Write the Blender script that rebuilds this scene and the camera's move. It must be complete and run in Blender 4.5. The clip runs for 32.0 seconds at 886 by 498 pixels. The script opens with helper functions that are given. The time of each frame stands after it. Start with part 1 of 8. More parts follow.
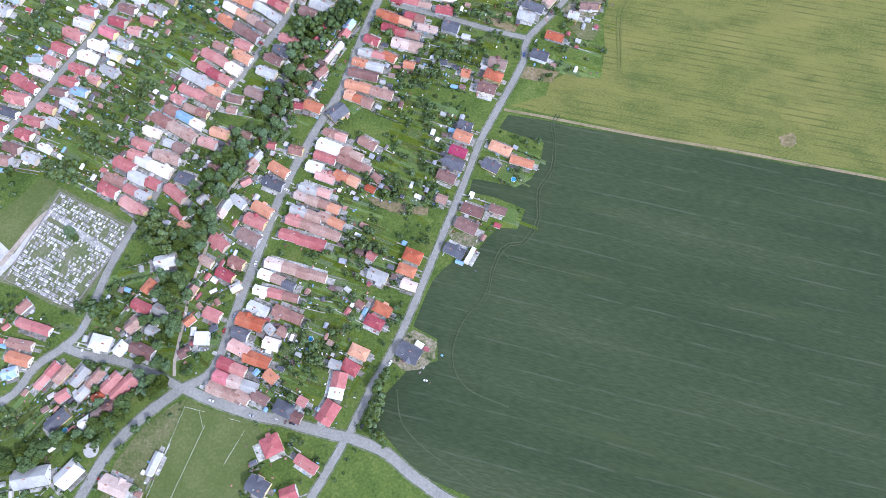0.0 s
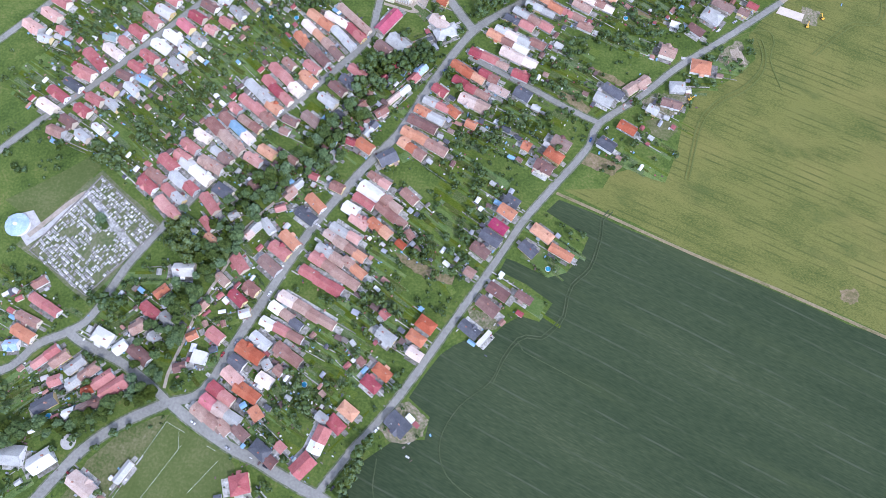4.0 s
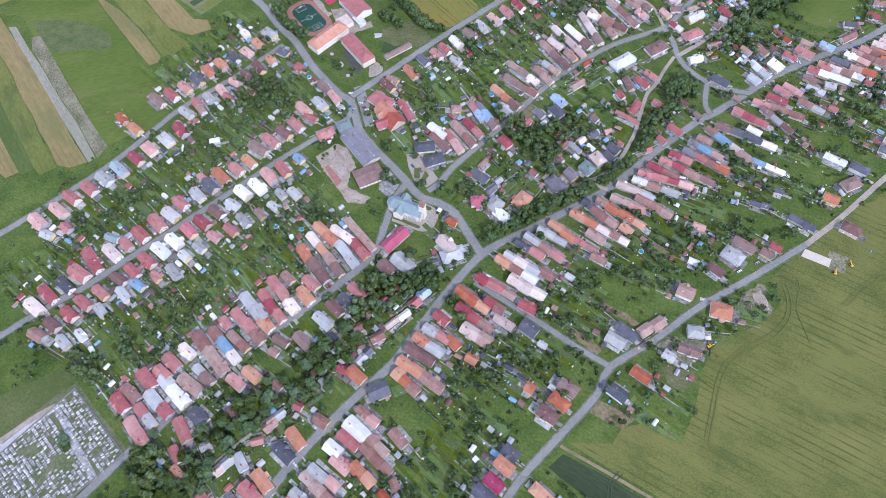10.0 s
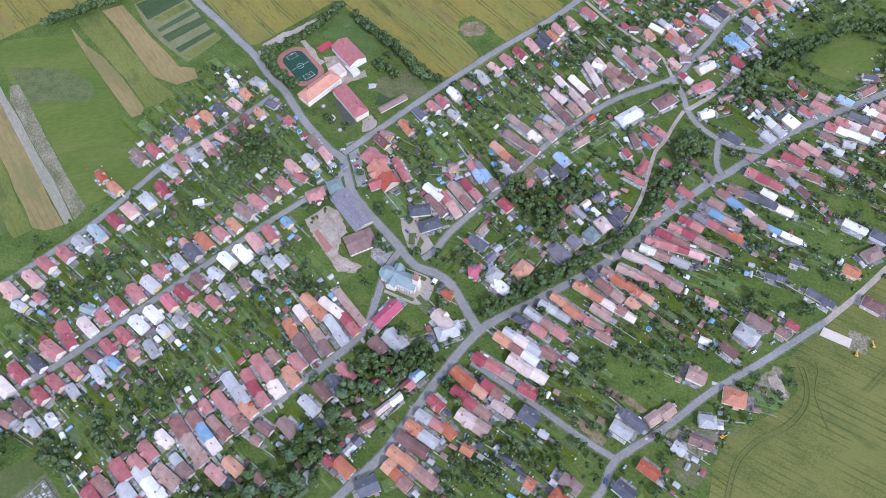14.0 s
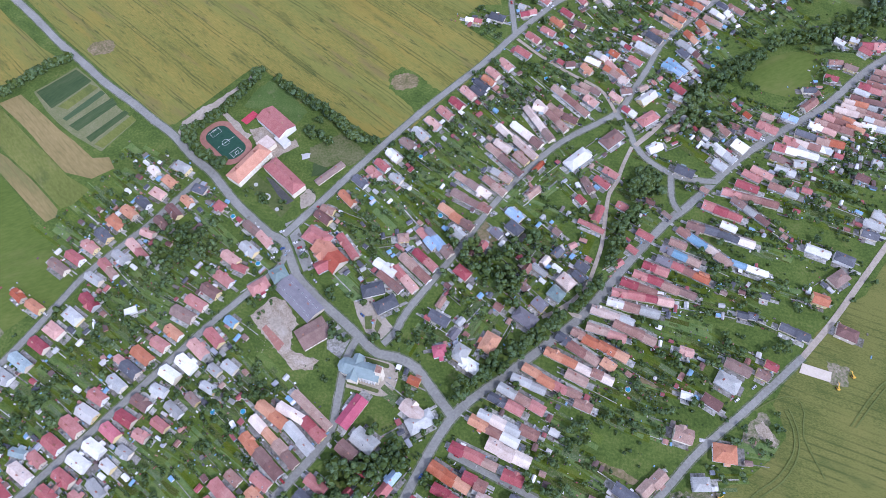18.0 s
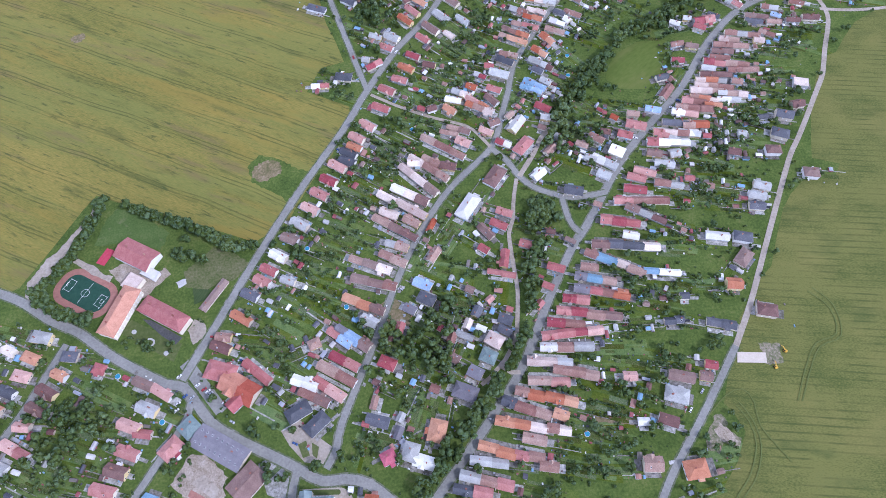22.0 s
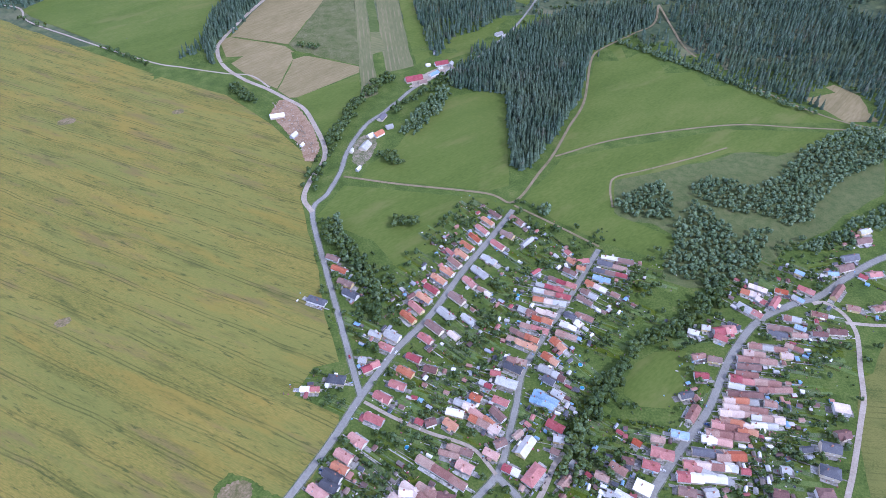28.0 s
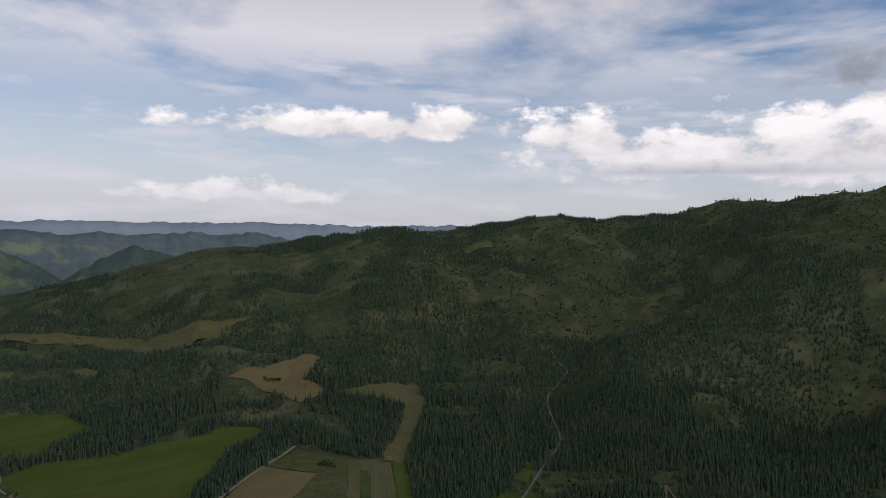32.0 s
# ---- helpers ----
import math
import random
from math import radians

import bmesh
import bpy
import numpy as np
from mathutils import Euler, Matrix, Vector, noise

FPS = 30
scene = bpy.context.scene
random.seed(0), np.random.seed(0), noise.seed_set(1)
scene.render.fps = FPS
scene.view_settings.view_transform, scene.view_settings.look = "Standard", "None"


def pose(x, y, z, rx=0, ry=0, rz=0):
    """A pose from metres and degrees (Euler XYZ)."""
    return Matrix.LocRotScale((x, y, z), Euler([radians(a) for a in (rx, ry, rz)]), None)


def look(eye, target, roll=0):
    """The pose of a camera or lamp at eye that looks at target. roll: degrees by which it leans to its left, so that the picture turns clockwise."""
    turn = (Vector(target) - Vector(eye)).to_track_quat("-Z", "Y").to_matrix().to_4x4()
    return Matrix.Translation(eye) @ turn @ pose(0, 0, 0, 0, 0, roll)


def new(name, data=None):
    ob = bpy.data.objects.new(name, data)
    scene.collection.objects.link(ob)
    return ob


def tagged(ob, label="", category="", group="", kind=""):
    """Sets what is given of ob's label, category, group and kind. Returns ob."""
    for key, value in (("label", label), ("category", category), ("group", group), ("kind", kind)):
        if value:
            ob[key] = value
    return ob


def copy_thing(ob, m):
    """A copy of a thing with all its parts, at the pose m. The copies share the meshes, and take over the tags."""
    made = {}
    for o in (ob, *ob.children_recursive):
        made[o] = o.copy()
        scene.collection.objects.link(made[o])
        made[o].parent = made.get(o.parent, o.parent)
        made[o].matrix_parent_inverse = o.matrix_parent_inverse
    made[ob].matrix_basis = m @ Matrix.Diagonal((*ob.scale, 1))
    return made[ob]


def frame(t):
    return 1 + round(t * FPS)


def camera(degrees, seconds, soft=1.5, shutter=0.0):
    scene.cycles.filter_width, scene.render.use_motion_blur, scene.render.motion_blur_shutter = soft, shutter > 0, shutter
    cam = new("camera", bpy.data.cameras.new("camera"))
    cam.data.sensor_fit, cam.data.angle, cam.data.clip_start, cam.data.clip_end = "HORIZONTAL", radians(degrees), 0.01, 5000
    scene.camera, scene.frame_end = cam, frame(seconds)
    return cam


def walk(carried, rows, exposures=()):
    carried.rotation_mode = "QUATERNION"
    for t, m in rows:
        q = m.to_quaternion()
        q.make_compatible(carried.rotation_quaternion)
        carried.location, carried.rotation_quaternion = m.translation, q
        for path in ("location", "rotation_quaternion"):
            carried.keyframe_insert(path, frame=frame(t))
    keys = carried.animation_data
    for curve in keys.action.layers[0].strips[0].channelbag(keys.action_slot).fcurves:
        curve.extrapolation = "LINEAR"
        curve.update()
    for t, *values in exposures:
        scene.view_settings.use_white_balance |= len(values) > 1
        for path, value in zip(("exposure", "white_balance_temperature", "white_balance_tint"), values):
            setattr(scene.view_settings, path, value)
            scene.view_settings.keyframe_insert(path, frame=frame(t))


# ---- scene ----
cam = camera(69.2, 32.0, soft=0.6)
PATH = [
    (0, (1.986, -1.799, 477.172), (1.236, 27.865, 381.676), -2.40),
    (0.5, (3.763, 5.877, 477.157), (1.963, 35.281, 381.595), -2.20),
    (1, (5.500, 13.564, 477.127), (3.801, 42.954, 381.559), -2.00),
    (1.5, (7.140, 21.244, 477.095), (5.490, 50.589, 381.512), -2.00),
    (2, (8.613, 28.902, 477.062), (6.963, 58.307, 381.497), -1.80),
    (2.5, (9.855, 36.557, 477.025), (8.205, 65.902, 381.442), -1.90),
    (3, (10.820, 44.240, 476.978), (9.071, 73.630, 381.410), -1.80),
    (3.5, (11.492, 51.990, 476.914), (6.241, 80.947, 381.342), -1.80),
    (5.5, (13.008, 83.393, 476.395), (3.512, 111.282, 380.833), -2.40),
    (6, (13.090, 91.371, 476.336), (3.540, 119.272, 380.783), -2.40),
    (6.5, (12.886, 99.451, 476.295), (2.486, 129.700, 381.549), -2.40),
    (7, (12.420, 107.627, 476.249), (0.771, 141.424, 382.857), -2.30),
    (7.5, (11.700, 115.852, 476.201), (-1.054, 152.964, 384.222), -2.10),
    (8, (10.746, 124.077, 476.156), (-3.153, 164.524, 385.763), -2.10),
    (8.5, (9.581, 132.256, 476.119), (-5.414, 175.891, 387.400), -1.90),
    (9, (8.243, 140.386, 476.086), (-7.006, 184.684, 387.739), -1.90),
    (9.5, (6.770, 148.500, 476.054), (-8.577, 192.792, 387.721), -2.00),
    (10, (5.183, 156.619, 476.023), (-10.216, 200.967, 387.727), -2.00),
    (10.5, (3.497, 164.747, 475.992), (-12.003, 209.048, 387.690), -2.00),
    (11, (1.731, 172.881, 475.968), (-13.776, 217.201, 387.677), -2.00),
    (11.5, (-0.092, 181.046, 475.940), (-15.644, 225.403, 387.676), -2.00),
    (12, (-1.962, 189.241, 475.914), (-17.563, 233.595, 387.657), -2.00),
    (12.5, (-3.860, 197.467, 475.882), (-19.510, 241.817, 387.632), -2.10),
    (13, (-5.808, 205.696, 475.848), (-21.507, 250.043, 387.605), -2.00),
    (13.5, (-7.794, 213.912, 475.818), (-23.542, 258.255, 387.581), -2.10),
    (14, (-9.800, 222.133, 475.776), (-25.548, 266.476, 387.539), -2.10),
    (14.5, (-11.814, 230.354, 475.718), (-27.614, 274.753, 387.519), -2.10),
    (16.5, (-19.897, 263.166, 475.274), (-34.700, 307.974, 387.109), -2.10),
    (17, (-21.883, 271.377, 475.235), (-34.833, 316.779, 387.082), -2.10),
    (17.5, (-23.815, 279.639, 475.202), (-35.117, 325.449, 387.033), -2.10),
    (18, (-25.672, 287.975, 475.161), (-34.920, 334.216, 386.978), -2.00),
    (18.5, (-27.431, 296.453, 475.088), (-33.882, 343.209, 386.927), -2.00),
    (19, (-29.025, 305.055, 474.989), (-31.125, 352.111, 386.777), -2.20),
    (19.5, (-30.363, 313.666, 474.888), (-29.063, 360.768, 386.685), -2.20),
    (20, (-31.351, 322.199, 474.791), (-28.051, 369.300, 386.640), -2.10),
    (20.5, (-31.931, 330.625, 474.706), (-25.981, 377.473, 386.559), -2.00),
    (21, (-32.100, 338.955, 474.622), (-26.052, 385.839, 386.501), -2.00),
    (21.5, (-31.901, 347.193, 474.540), (-25.852, 394.137, 386.451), -1.90),
    (22, (-31.383, 355.338, 474.468), (-25.283, 402.340, 386.414), -1.80),
    (22.5, (-30.576, 363.420, 474.409), (-24.427, 410.460, 386.378), -1.80),
    (23, (-29.529, 371.496, 474.349), (-23.329, 418.594, 386.353), -1.80),
    (23.5, (-28.290, 379.576, 474.299), (-22.089, 426.832, 386.388), -1.80),
    (24, (-26.915, 387.686, 474.258), (-20.716, 434.981, 386.367), -1.80),
    (24.5, (-25.442, 395.826, 474.227), (-19.243, 443.219, 386.389), -1.70),
    (26.5, (-19.243, 428.536, 474.038), (-12.195, 483.822, 391.009), 0.00),
    (27, (-17.545, 436.759, 474.027), (-9.693, 498.822, 396.011), 0.20),
    (27.5, (-15.722, 445.000, 474.016), (-7.170, 513.165, 401.350), 0.20),
    (28, (-13.775, 453.215, 473.999), (-4.622, 527.090, 407.226), 0.30),
    (28.5, (-11.775, 461.354, 473.983), (-2.124, 540.462, 413.577), 0.30),
    (29, (-9.727, 469.391, 473.969), (0.372, 553.179, 420.326), 0.40),
    (29.5, (-7.644, 477.317, 473.954), (2.857, 565.222, 427.451), 0.50),
    (30, (-5.534, 485.169, 473.939), (5.266, 576.616, 434.940), 0.50),
    (30.5, (-3.406, 492.988, 473.932), (7.598, 587.469, 443.072), 0.60),
    (31, (-1.246, 500.812, 473.930), (9.854, 597.762, 452.080), 0.80),
    (31.5, (0.898, 508.634, 473.925), (12.099, 607.196, 461.276), 0.96),
    (32, (3.042, 516.455, 473.921), (14.152, 615.754, 469.899), 1.08),
]
walk(cam, [(t, look(eye, target, roll)) for t, eye, target, roll in PATH],
     exposures=((0, -0.10, 5270, 22), (5.5, -0.36, 5270, 23), (8.5, -0.50, 5250, 24), (17.0, -0.51, 5200, 26), (24.5, -0.53, 5130, 28), (28.0, -0.40, 4960, 31), (29.0, -0.19, 4820, 46), (30.2, -0.02, 4760, 47), (30.6, -1.0, 5000, 42), (31.0, -2.22, 5350, 34), (31.5, -2.62, 6050, 20), (32.0, -2.88, 6250, 17)))


# ---- light ----
SUN_EL, SUN_AZ = 46.0, 128.0
world = bpy.data.worlds.new("sky")
scene.world = world
world.use_nodes = True
wn, wl = world.node_tree.nodes, world.node_tree.links
wn.clear()


def wnode(kind, **kw):
    n = wn.new(kind)
    for key, value in kw.items():
        n.inputs[key].default_value = value
    return n


w_out, w_bg = wn.new("ShaderNodeOutputWorld"), wnode("ShaderNodeBackground", Strength=0.125)
w_sky = wn.new("ShaderNodeTexSky")
w_sky.sky_type, w_sky.sun_disc = "NISHITA", False
w_sky.sun_elevation, w_sky.sun_rotation = radians(SUN_EL), radians(SUN_AZ)
w_tc, w_sep = wn.new("ShaderNodeTexCoord"), wn.new("ShaderNodeSeparateXYZ")
wl.new(w_tc.outputs["Generated"], w_sep.inputs[0])


def wmath(op, a, b):
    n = wn.new("ShaderNodeMath")
    n.operation = op
    for slot, v in ((0, a), (1, b)):
        if isinstance(v, (int, float)):
            n.inputs[slot].default_value = v
        else:
            wl.new(v, n.inputs[slot])
    return n.outputs[0]


w_tint = wn.new("ShaderNodeVectorMath")  # clear blue between the clouds
w_tint.operation = "MULTIPLY"
w_tint.inputs[1].default_value = (4.7, 5.3, 5.5)
wl.new(w_sky.outputs[0], w_tint.inputs[0])
w_z = wmath("ADD", wmath("MAXIMUM", w_sep.outputs[2], 0.0), 0.16)
w_flat = wn.new("ShaderNodeCombineXYZ")  # a level sheet of cloud, drawn together towards the horizon
wl.new(wmath("DIVIDE", w_sep.outputs[0], w_z), w_flat.inputs[0])
wl.new(wmath("DIVIDE", w_sep.outputs[1], w_z), w_flat.inputs[1])


def cloud_cover(scale, detail, lo, hi, src, rough=0.55):
    t = wnode("ShaderNodeTexNoise", Scale=scale, Detail=detail, Roughness=rough, Distortion=0.15)
    wl.new(src, t.inputs["Vector"])
    r = wn.new("ShaderNodeMapRange")
    r.inputs["From Min"].default_value, r.inputs["From Max"].default_value = lo, hi
    wl.new(t.outputs["Fac"], r.inputs["Value"])
    return r.outputs[0]


w_sheet = cloud_cover(0.85, 10.0, 0.36, 0.50, w_flat.outputs[0])
w_az = wmath("ARCTAN2", w_sep.outputs[0], w_sep.outputs[1])
w_dome = wn.new("ShaderNodeCombineXYZ")  # azimuth and height over the horizon
wl.new(w_az, w_dome.inputs[0])
wl.new(wmath("MULTIPLY", w_sep.outputs[2], 1.7), w_dome.inputs[1])
w_n2 = wnode("ShaderNodeTexNoise", Scale=14.0, Detail=9.0, Roughness=0.6)
wl.new(w_dome.outputs[0], w_n2.inputs["Vector"])
w_wisp = wn.new("ShaderNodeMapping")
w_wisp.inputs["Scale"].default_value = (1.0, 3.2, 1.0)
wl.new(w_dome.outputs[0], w_wisp.inputs[0])
w_n3 = wnode("ShaderNodeTexNoise", Scale=5.5, Detail=8.0, Roughness=0.55)
wl.new(w_wisp.outputs[0], w_n3.inputs["Vector"])


def wramp(value, lo, hi, a, b):
    r = wn.new("ShaderNodeMapRange")
    for key, v in (("From Min", lo), ("From Max", hi), ("To Min", a), ("To Max", b)):
        r.inputs[key].default_value = v
    wl.new(value, r.inputs["Value"])
    return r.outputs[0]


def wlayer(base, cover, tone, level):
    """One layer of cloud over the sky beneath it."""
    lit = wn.new("ShaderNodeVectorMath")
    lit.operation = "SCALE"
    lit.inputs[0].default_value = tone
    if isinstance(level, (int, float)):
        lit.inputs["Scale"].default_value = level
    else:
        wl.new(level, lit.inputs["Scale"])
    m = wn.new("ShaderNodeMix")
    m.data_type = "RGBA"
    wl.new(cover, m.inputs["Factor"])
    wl.new(base, m.inputs["A"])
    wl.new(lit.outputs[0], m.inputs["B"])
    return m.outputs["Result"]


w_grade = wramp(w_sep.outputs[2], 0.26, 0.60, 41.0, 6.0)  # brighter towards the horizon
w_veil = wmath("MULTIPLY", w_sheet, wramp(w_sep.outputs[2], 0.16, 0.27, 0.25, 1.0))
w_thin = wmath("MULTIPLY", wramp(w_n3.outputs["Fac"], 0.42, 0.66, 0.0, 0.75), wramp(w_sep.outputs[2], 0.34, 0.24, 0.0, 1.0))
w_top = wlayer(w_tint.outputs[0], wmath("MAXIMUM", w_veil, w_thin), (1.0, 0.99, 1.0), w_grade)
# heaped clouds: azimuth, height, half width, half depth, grey or white
for az_, el_, ra_, re_, dark_ in ((-0.20, 0.036, 0.17, 0.022, 0), (-0.02, 0.140, 0.26, 0.030, 0), (0.12, 0.150, 0.12, 0.028, 0), (0.50, 0.098, 0.30, 0.065, 0), (0.33, 0.130, 0.10, 0.050, 0),
                                  (0.72, 0.105, 0.20, 0.075, 0), (0.50, 0.080, 0.26, 0.014, 1), (0.68, 0.195, 0.12, 0.050, 1), (1.3, 0.14, 0.3, 0.06, 0), (-0.9, 0.10, 0.3, 0.05, 0), (2.2, 0.12, 0.3, 0.06, 0), (-2.0, 0.13, 0.4, 0.06, 0)):
    up_ = wmath("MULTIPLY", wmath("SUBTRACT", w_sep.outputs[2], el_), 1.0 / re_)
    side_ = wmath("MULTIPLY", wmath("SUBTRACT", w_az, az_), 1.0 / ra_)
    tall_ = wmath("MAXIMUM", up_, wmath("MULTIPLY", up_, -2.0))  # flat underneath
    far_ = wmath("SQRT", wmath("ADD", wmath("MULTIPLY", tall_, tall_), wmath("MULTIPLY", side_, side_)), 0.0)
    body_ = wmath("ADD", wmath("SUBTRACT", 1.0, far_), wmath("MULTIPLY", wmath("SUBTRACT", w_n2.outputs["Fac"], 0.5), 3.4))
    edge_ = wramp(body_, 0.0, 0.45 if not dark_ else 0.9, 0.0, 1.0 if not dark_ else 0.85)
    if dark_:
        w_top = wlayer(w_top, edge_, (0.86, 0.92, 1.0), wramp(body_, 0.0, 1.4, 30.0, 16.0))
    else:
        lump_ = wmath("ADD", wmath("MULTIPLY", up_, 0.35), wmath("MULTIPLY", w_n2.outputs["Fac"], 1.6))
        w_top = wlayer(w_top, edge_, (1.0, 0.965, 0.90), wramp(lump_, 0.45, 1.1, 33.0, 62.0))
w_low = wn.new("ShaderNodeMapRange")  # pale haze along the horizon
w_low.inputs["From Min"].default_value, w_low.inputs["From Max"].default_value = 0.0, 0.20
w_low.inputs["To Min"].default_value, w_low.inputs["To Max"].default_value = 0.7, 0.0
wl.new(w_sep.outputs[2], w_low.inputs["Value"])
w_haze = wn.new("ShaderNodeMix")
w_haze.data_type = "RGBA"
wl.new(w_low.outputs[0], w_haze.inputs["Factor"])
wl.new(w_top, w_haze.inputs["A"])
w_haze.inputs["B"].default_value = (38.0, 38.0, 39.5, 1)
wl.new(w_haze.outputs["Result"], w_bg.inputs["Color"])
wl.new(w_bg.outputs[0], w_out.inputs["Surface"])

sun = new("sun", bpy.data.lights.new("sun", "SUN"))
sun.data.energy, sun.data.angle, sun.data.color = 4.4, radians(8), (1.0, 0.95, 0.87)
sa = radians(SUN_AZ)
sun.matrix_world = look((math.sin(sa) * math.cos(radians(SUN_EL)) * 900, math.cos(sa) * math.cos(radians(SUN_EL)) * 900, math.sin(radians(SUN_EL)) * 900), (0, 0, 0))

# ---- materials ----


def surface(name, tones, size=1.0, rough=0.85, bump=0.3, big=0.0, vary=0.0, metal=0.0, turn=0.0, stretch=1.0, lines=0.0, line_width=0.05, line_tone=None, island=0.0, ribs=0.0, patch=0.45, wave=0.0, pair=0.0, stains=()):
    """A mottled surface. size: metres of its grain; big: metres of its large patches; turn, stretch: direction and length of its streaks;
    lines: metres between tramlines; vary, island: change from object to object, from piece to piece; ribs: metres between courses; wave: metres by which the tramlines sway;
    pair: metres between the two wheels of a tramline; stains: tones that show in patches, each as (tone, metres, threshold, strength)."""
    m = bpy.data.materials.new(name)
    m.use_nodes = True
    nt = m.node_tree
    n, link = nt.nodes, nt.links
    b = n["Principled BSDF"]
    b.inputs["Roughness"].default_value, b.inputs["Metallic"].default_value = rough, metal
    b.inputs["Specular IOR Level"].default_value = 0.25 if rough < 0.8 else 0.06
    tc = n.new("ShaderNodeTexCoord")
    mp = n.new("ShaderNodeMapping")
    mp.vector_type = "TEXTURE"
    mp.inputs["Rotation"].default_value = (0, 0, radians(turn))
    mp.inputs["Scale"].default_value = (stretch, 1, 1)
    link.new(tc.outputs["Object"], mp.inputs[0])

    def noise_at(scale, detail=4.0, src=mp.outputs[0]):
        t = n.new("ShaderNodeTexNoise")
        t.inputs["Scale"].default_value, t.inputs["Detail"].default_value, t.inputs["Roughness"].default_value = scale, detail, 0.6
        link.new(src, t.inputs["Vector"])
        return t.outputs["Fac"]

    fine = noise_at(1.0 / size, 6.0)
    ramp = n.new("ShaderNodeValToRGB")
    els = ramp.color_ramp.elements
    while len(els) < len(tones):
        els.new(0.5)
    for k, c in enumerate(tones):
        els[k].position, els[k].color = 0.32 + 0.36 * k / max(1, len(tones) - 1), (*c, 1)
    fac = fine
    if big:
        mixf = n.new("ShaderNodeMix")
        mixf.inputs["Factor"].default_value = patch
        link.new(fine, mixf.inputs["A"])
        link.new(noise_at(1.0 / big, 3.0), mixf.inputs["B"])
        fac = mixf.outputs["Result"]
    link.new(fac, ramp.inputs[0])
    col = ramp.outputs[0]
    for tone, metres, level, strength in stains:
        sr = n.new("ShaderNodeMapRange")
        sr.interpolation_type = "SMOOTHSTEP"
        sr.inputs["From Min"].default_value, sr.inputs["From Max"].default_value = level - 0.06, level + 0.10
        sr.inputs["To Max"].default_value = strength
        shift = n.new("ShaderNodeVectorMath")
        shift.inputs[1].default_value = (metres * 7.3, metres * 3.1, 11.0)
        link.new(mp.outputs[0], shift.inputs[0])
        link.new(noise_at(1.0 / metres, 5.0, shift.outputs[0]), sr.inputs["Value"])
        sm = n.new("ShaderNodeMix")
        sm.data_type = "RGBA"
        link.new(sr.outputs[0], sm.inputs["Factor"])
        link.new(col, sm.inputs["A"])
        sm.inputs["B"].default_value = (*tone, 1)
        col = sm.outputs["Result"]
    if lines:
        sep = n.new("ShaderNodeSeparateXYZ")
        link.new(mp.outputs[0], sep.inputs[0])
        mm = n.new("ShaderNodeMath")
        mm.operation = "DIVIDE"
        sway = n.new("ShaderNodeMath")
        sway.operation = "MULTIPLY_ADD"
        link.new(noise_at(0.006, 2.0, tc.outputs["Object"]), sway.inputs[0])
        sway.inputs[1].default_value = wave
        link.new(sep.outputs[1], sway.inputs[2])
        link.new(sway.outputs[0], mm.inputs[0])
        mm.inputs[1].default_value = lines
        fr = n.new("ShaderNodeMath")
        fr.operation = "PINGPONG"
        fr.inputs[1].default_value = 0.5
        link.new(mm.outputs[0], fr.inputs[0])
        dist = fr.outputs[0]
        if pair:
            off = n.new("ShaderNodeMath")
            off.operation = "SUBTRACT"
            off.inputs[1].default_value = pair / lines / 2
            link.new(dist, off.inputs[0])
            ab = n.new("ShaderNodeMath")
            ab.operation = "ABSOLUTE"
            link.new(off.outputs[0], ab.inputs[0])
            dist = ab.outputs[0]
        lt = n.new("ShaderNodeMapRange")
        lt.interpolation_type = "SMOOTHSTEP"
        lt.inputs["From Min"].default_value, lt.inputs["From Max"].default_value = line_width * 0.3, line_width * 0.75
        lt.inputs["To Min"].default_value, lt.inputs["To Max"].default_value = 1.0, 0.0
        link.new(dist, lt.inputs["Value"])
        br = n.new("ShaderNodeMath")
        br.operation = "MULTIPLY"
        rr = n.new("ShaderNodeMapRange")
        rr.inputs["From Min"].default_value, rr.inputs["From Max"].default_value = (0.30, 0.56) if pair else (0.42, 0.62)
        rr.inputs["To Max"].default_value = 0.6 if pair else 0.8
        link.new(noise_at(0.03, 4.0, tc.outputs["Object"]), rr.inputs["Value"])
        link.new(lt.outputs[0], br.inputs[0])
        link.new(rr.outputs[0], br.inputs[1])
        mx = n.new("ShaderNodeMix")
        mx.data_type = "RGBA"
        link.new(br.outputs[0], mx.inputs["Factor"])
        link.new(col, mx.inputs["A"])
        mx.inputs["B"].default_value = (*(line_tone or tones[0]), 1)
        col = mx.outputs["Result"]
    if vary or island:
        hs = n.new("ShaderNodeHueSaturation")
        if vary:
            src = n.new("ShaderNodeObjectInfo").outputs["Random"]
        else:
            src = n.new("ShaderNodeNewGeometry").outputs["Random Per Island"]
        amount = vary or island
        for slot, lo, hi in (("Value", 1 - amount, 1 + amount), ("Saturation", 1 + 0.6 * amount, 1 - 0.6 * amount), ("Hue", 0.5 - 0.06 * amount, 0.5 + 0.06 * amount)):
            r = n.new("ShaderNodeMapRange")
            r.inputs["To Min"].default_value, r.inputs["To Max"].default_value = lo, hi
            link.new(src, r.inputs["Value"])
            link.new(r.outputs[0], hs.inputs[slot])
        link.new(col, hs.inputs["Color"])
        col = hs.outputs[0]
    link.new(col, b.inputs["Base Color"])
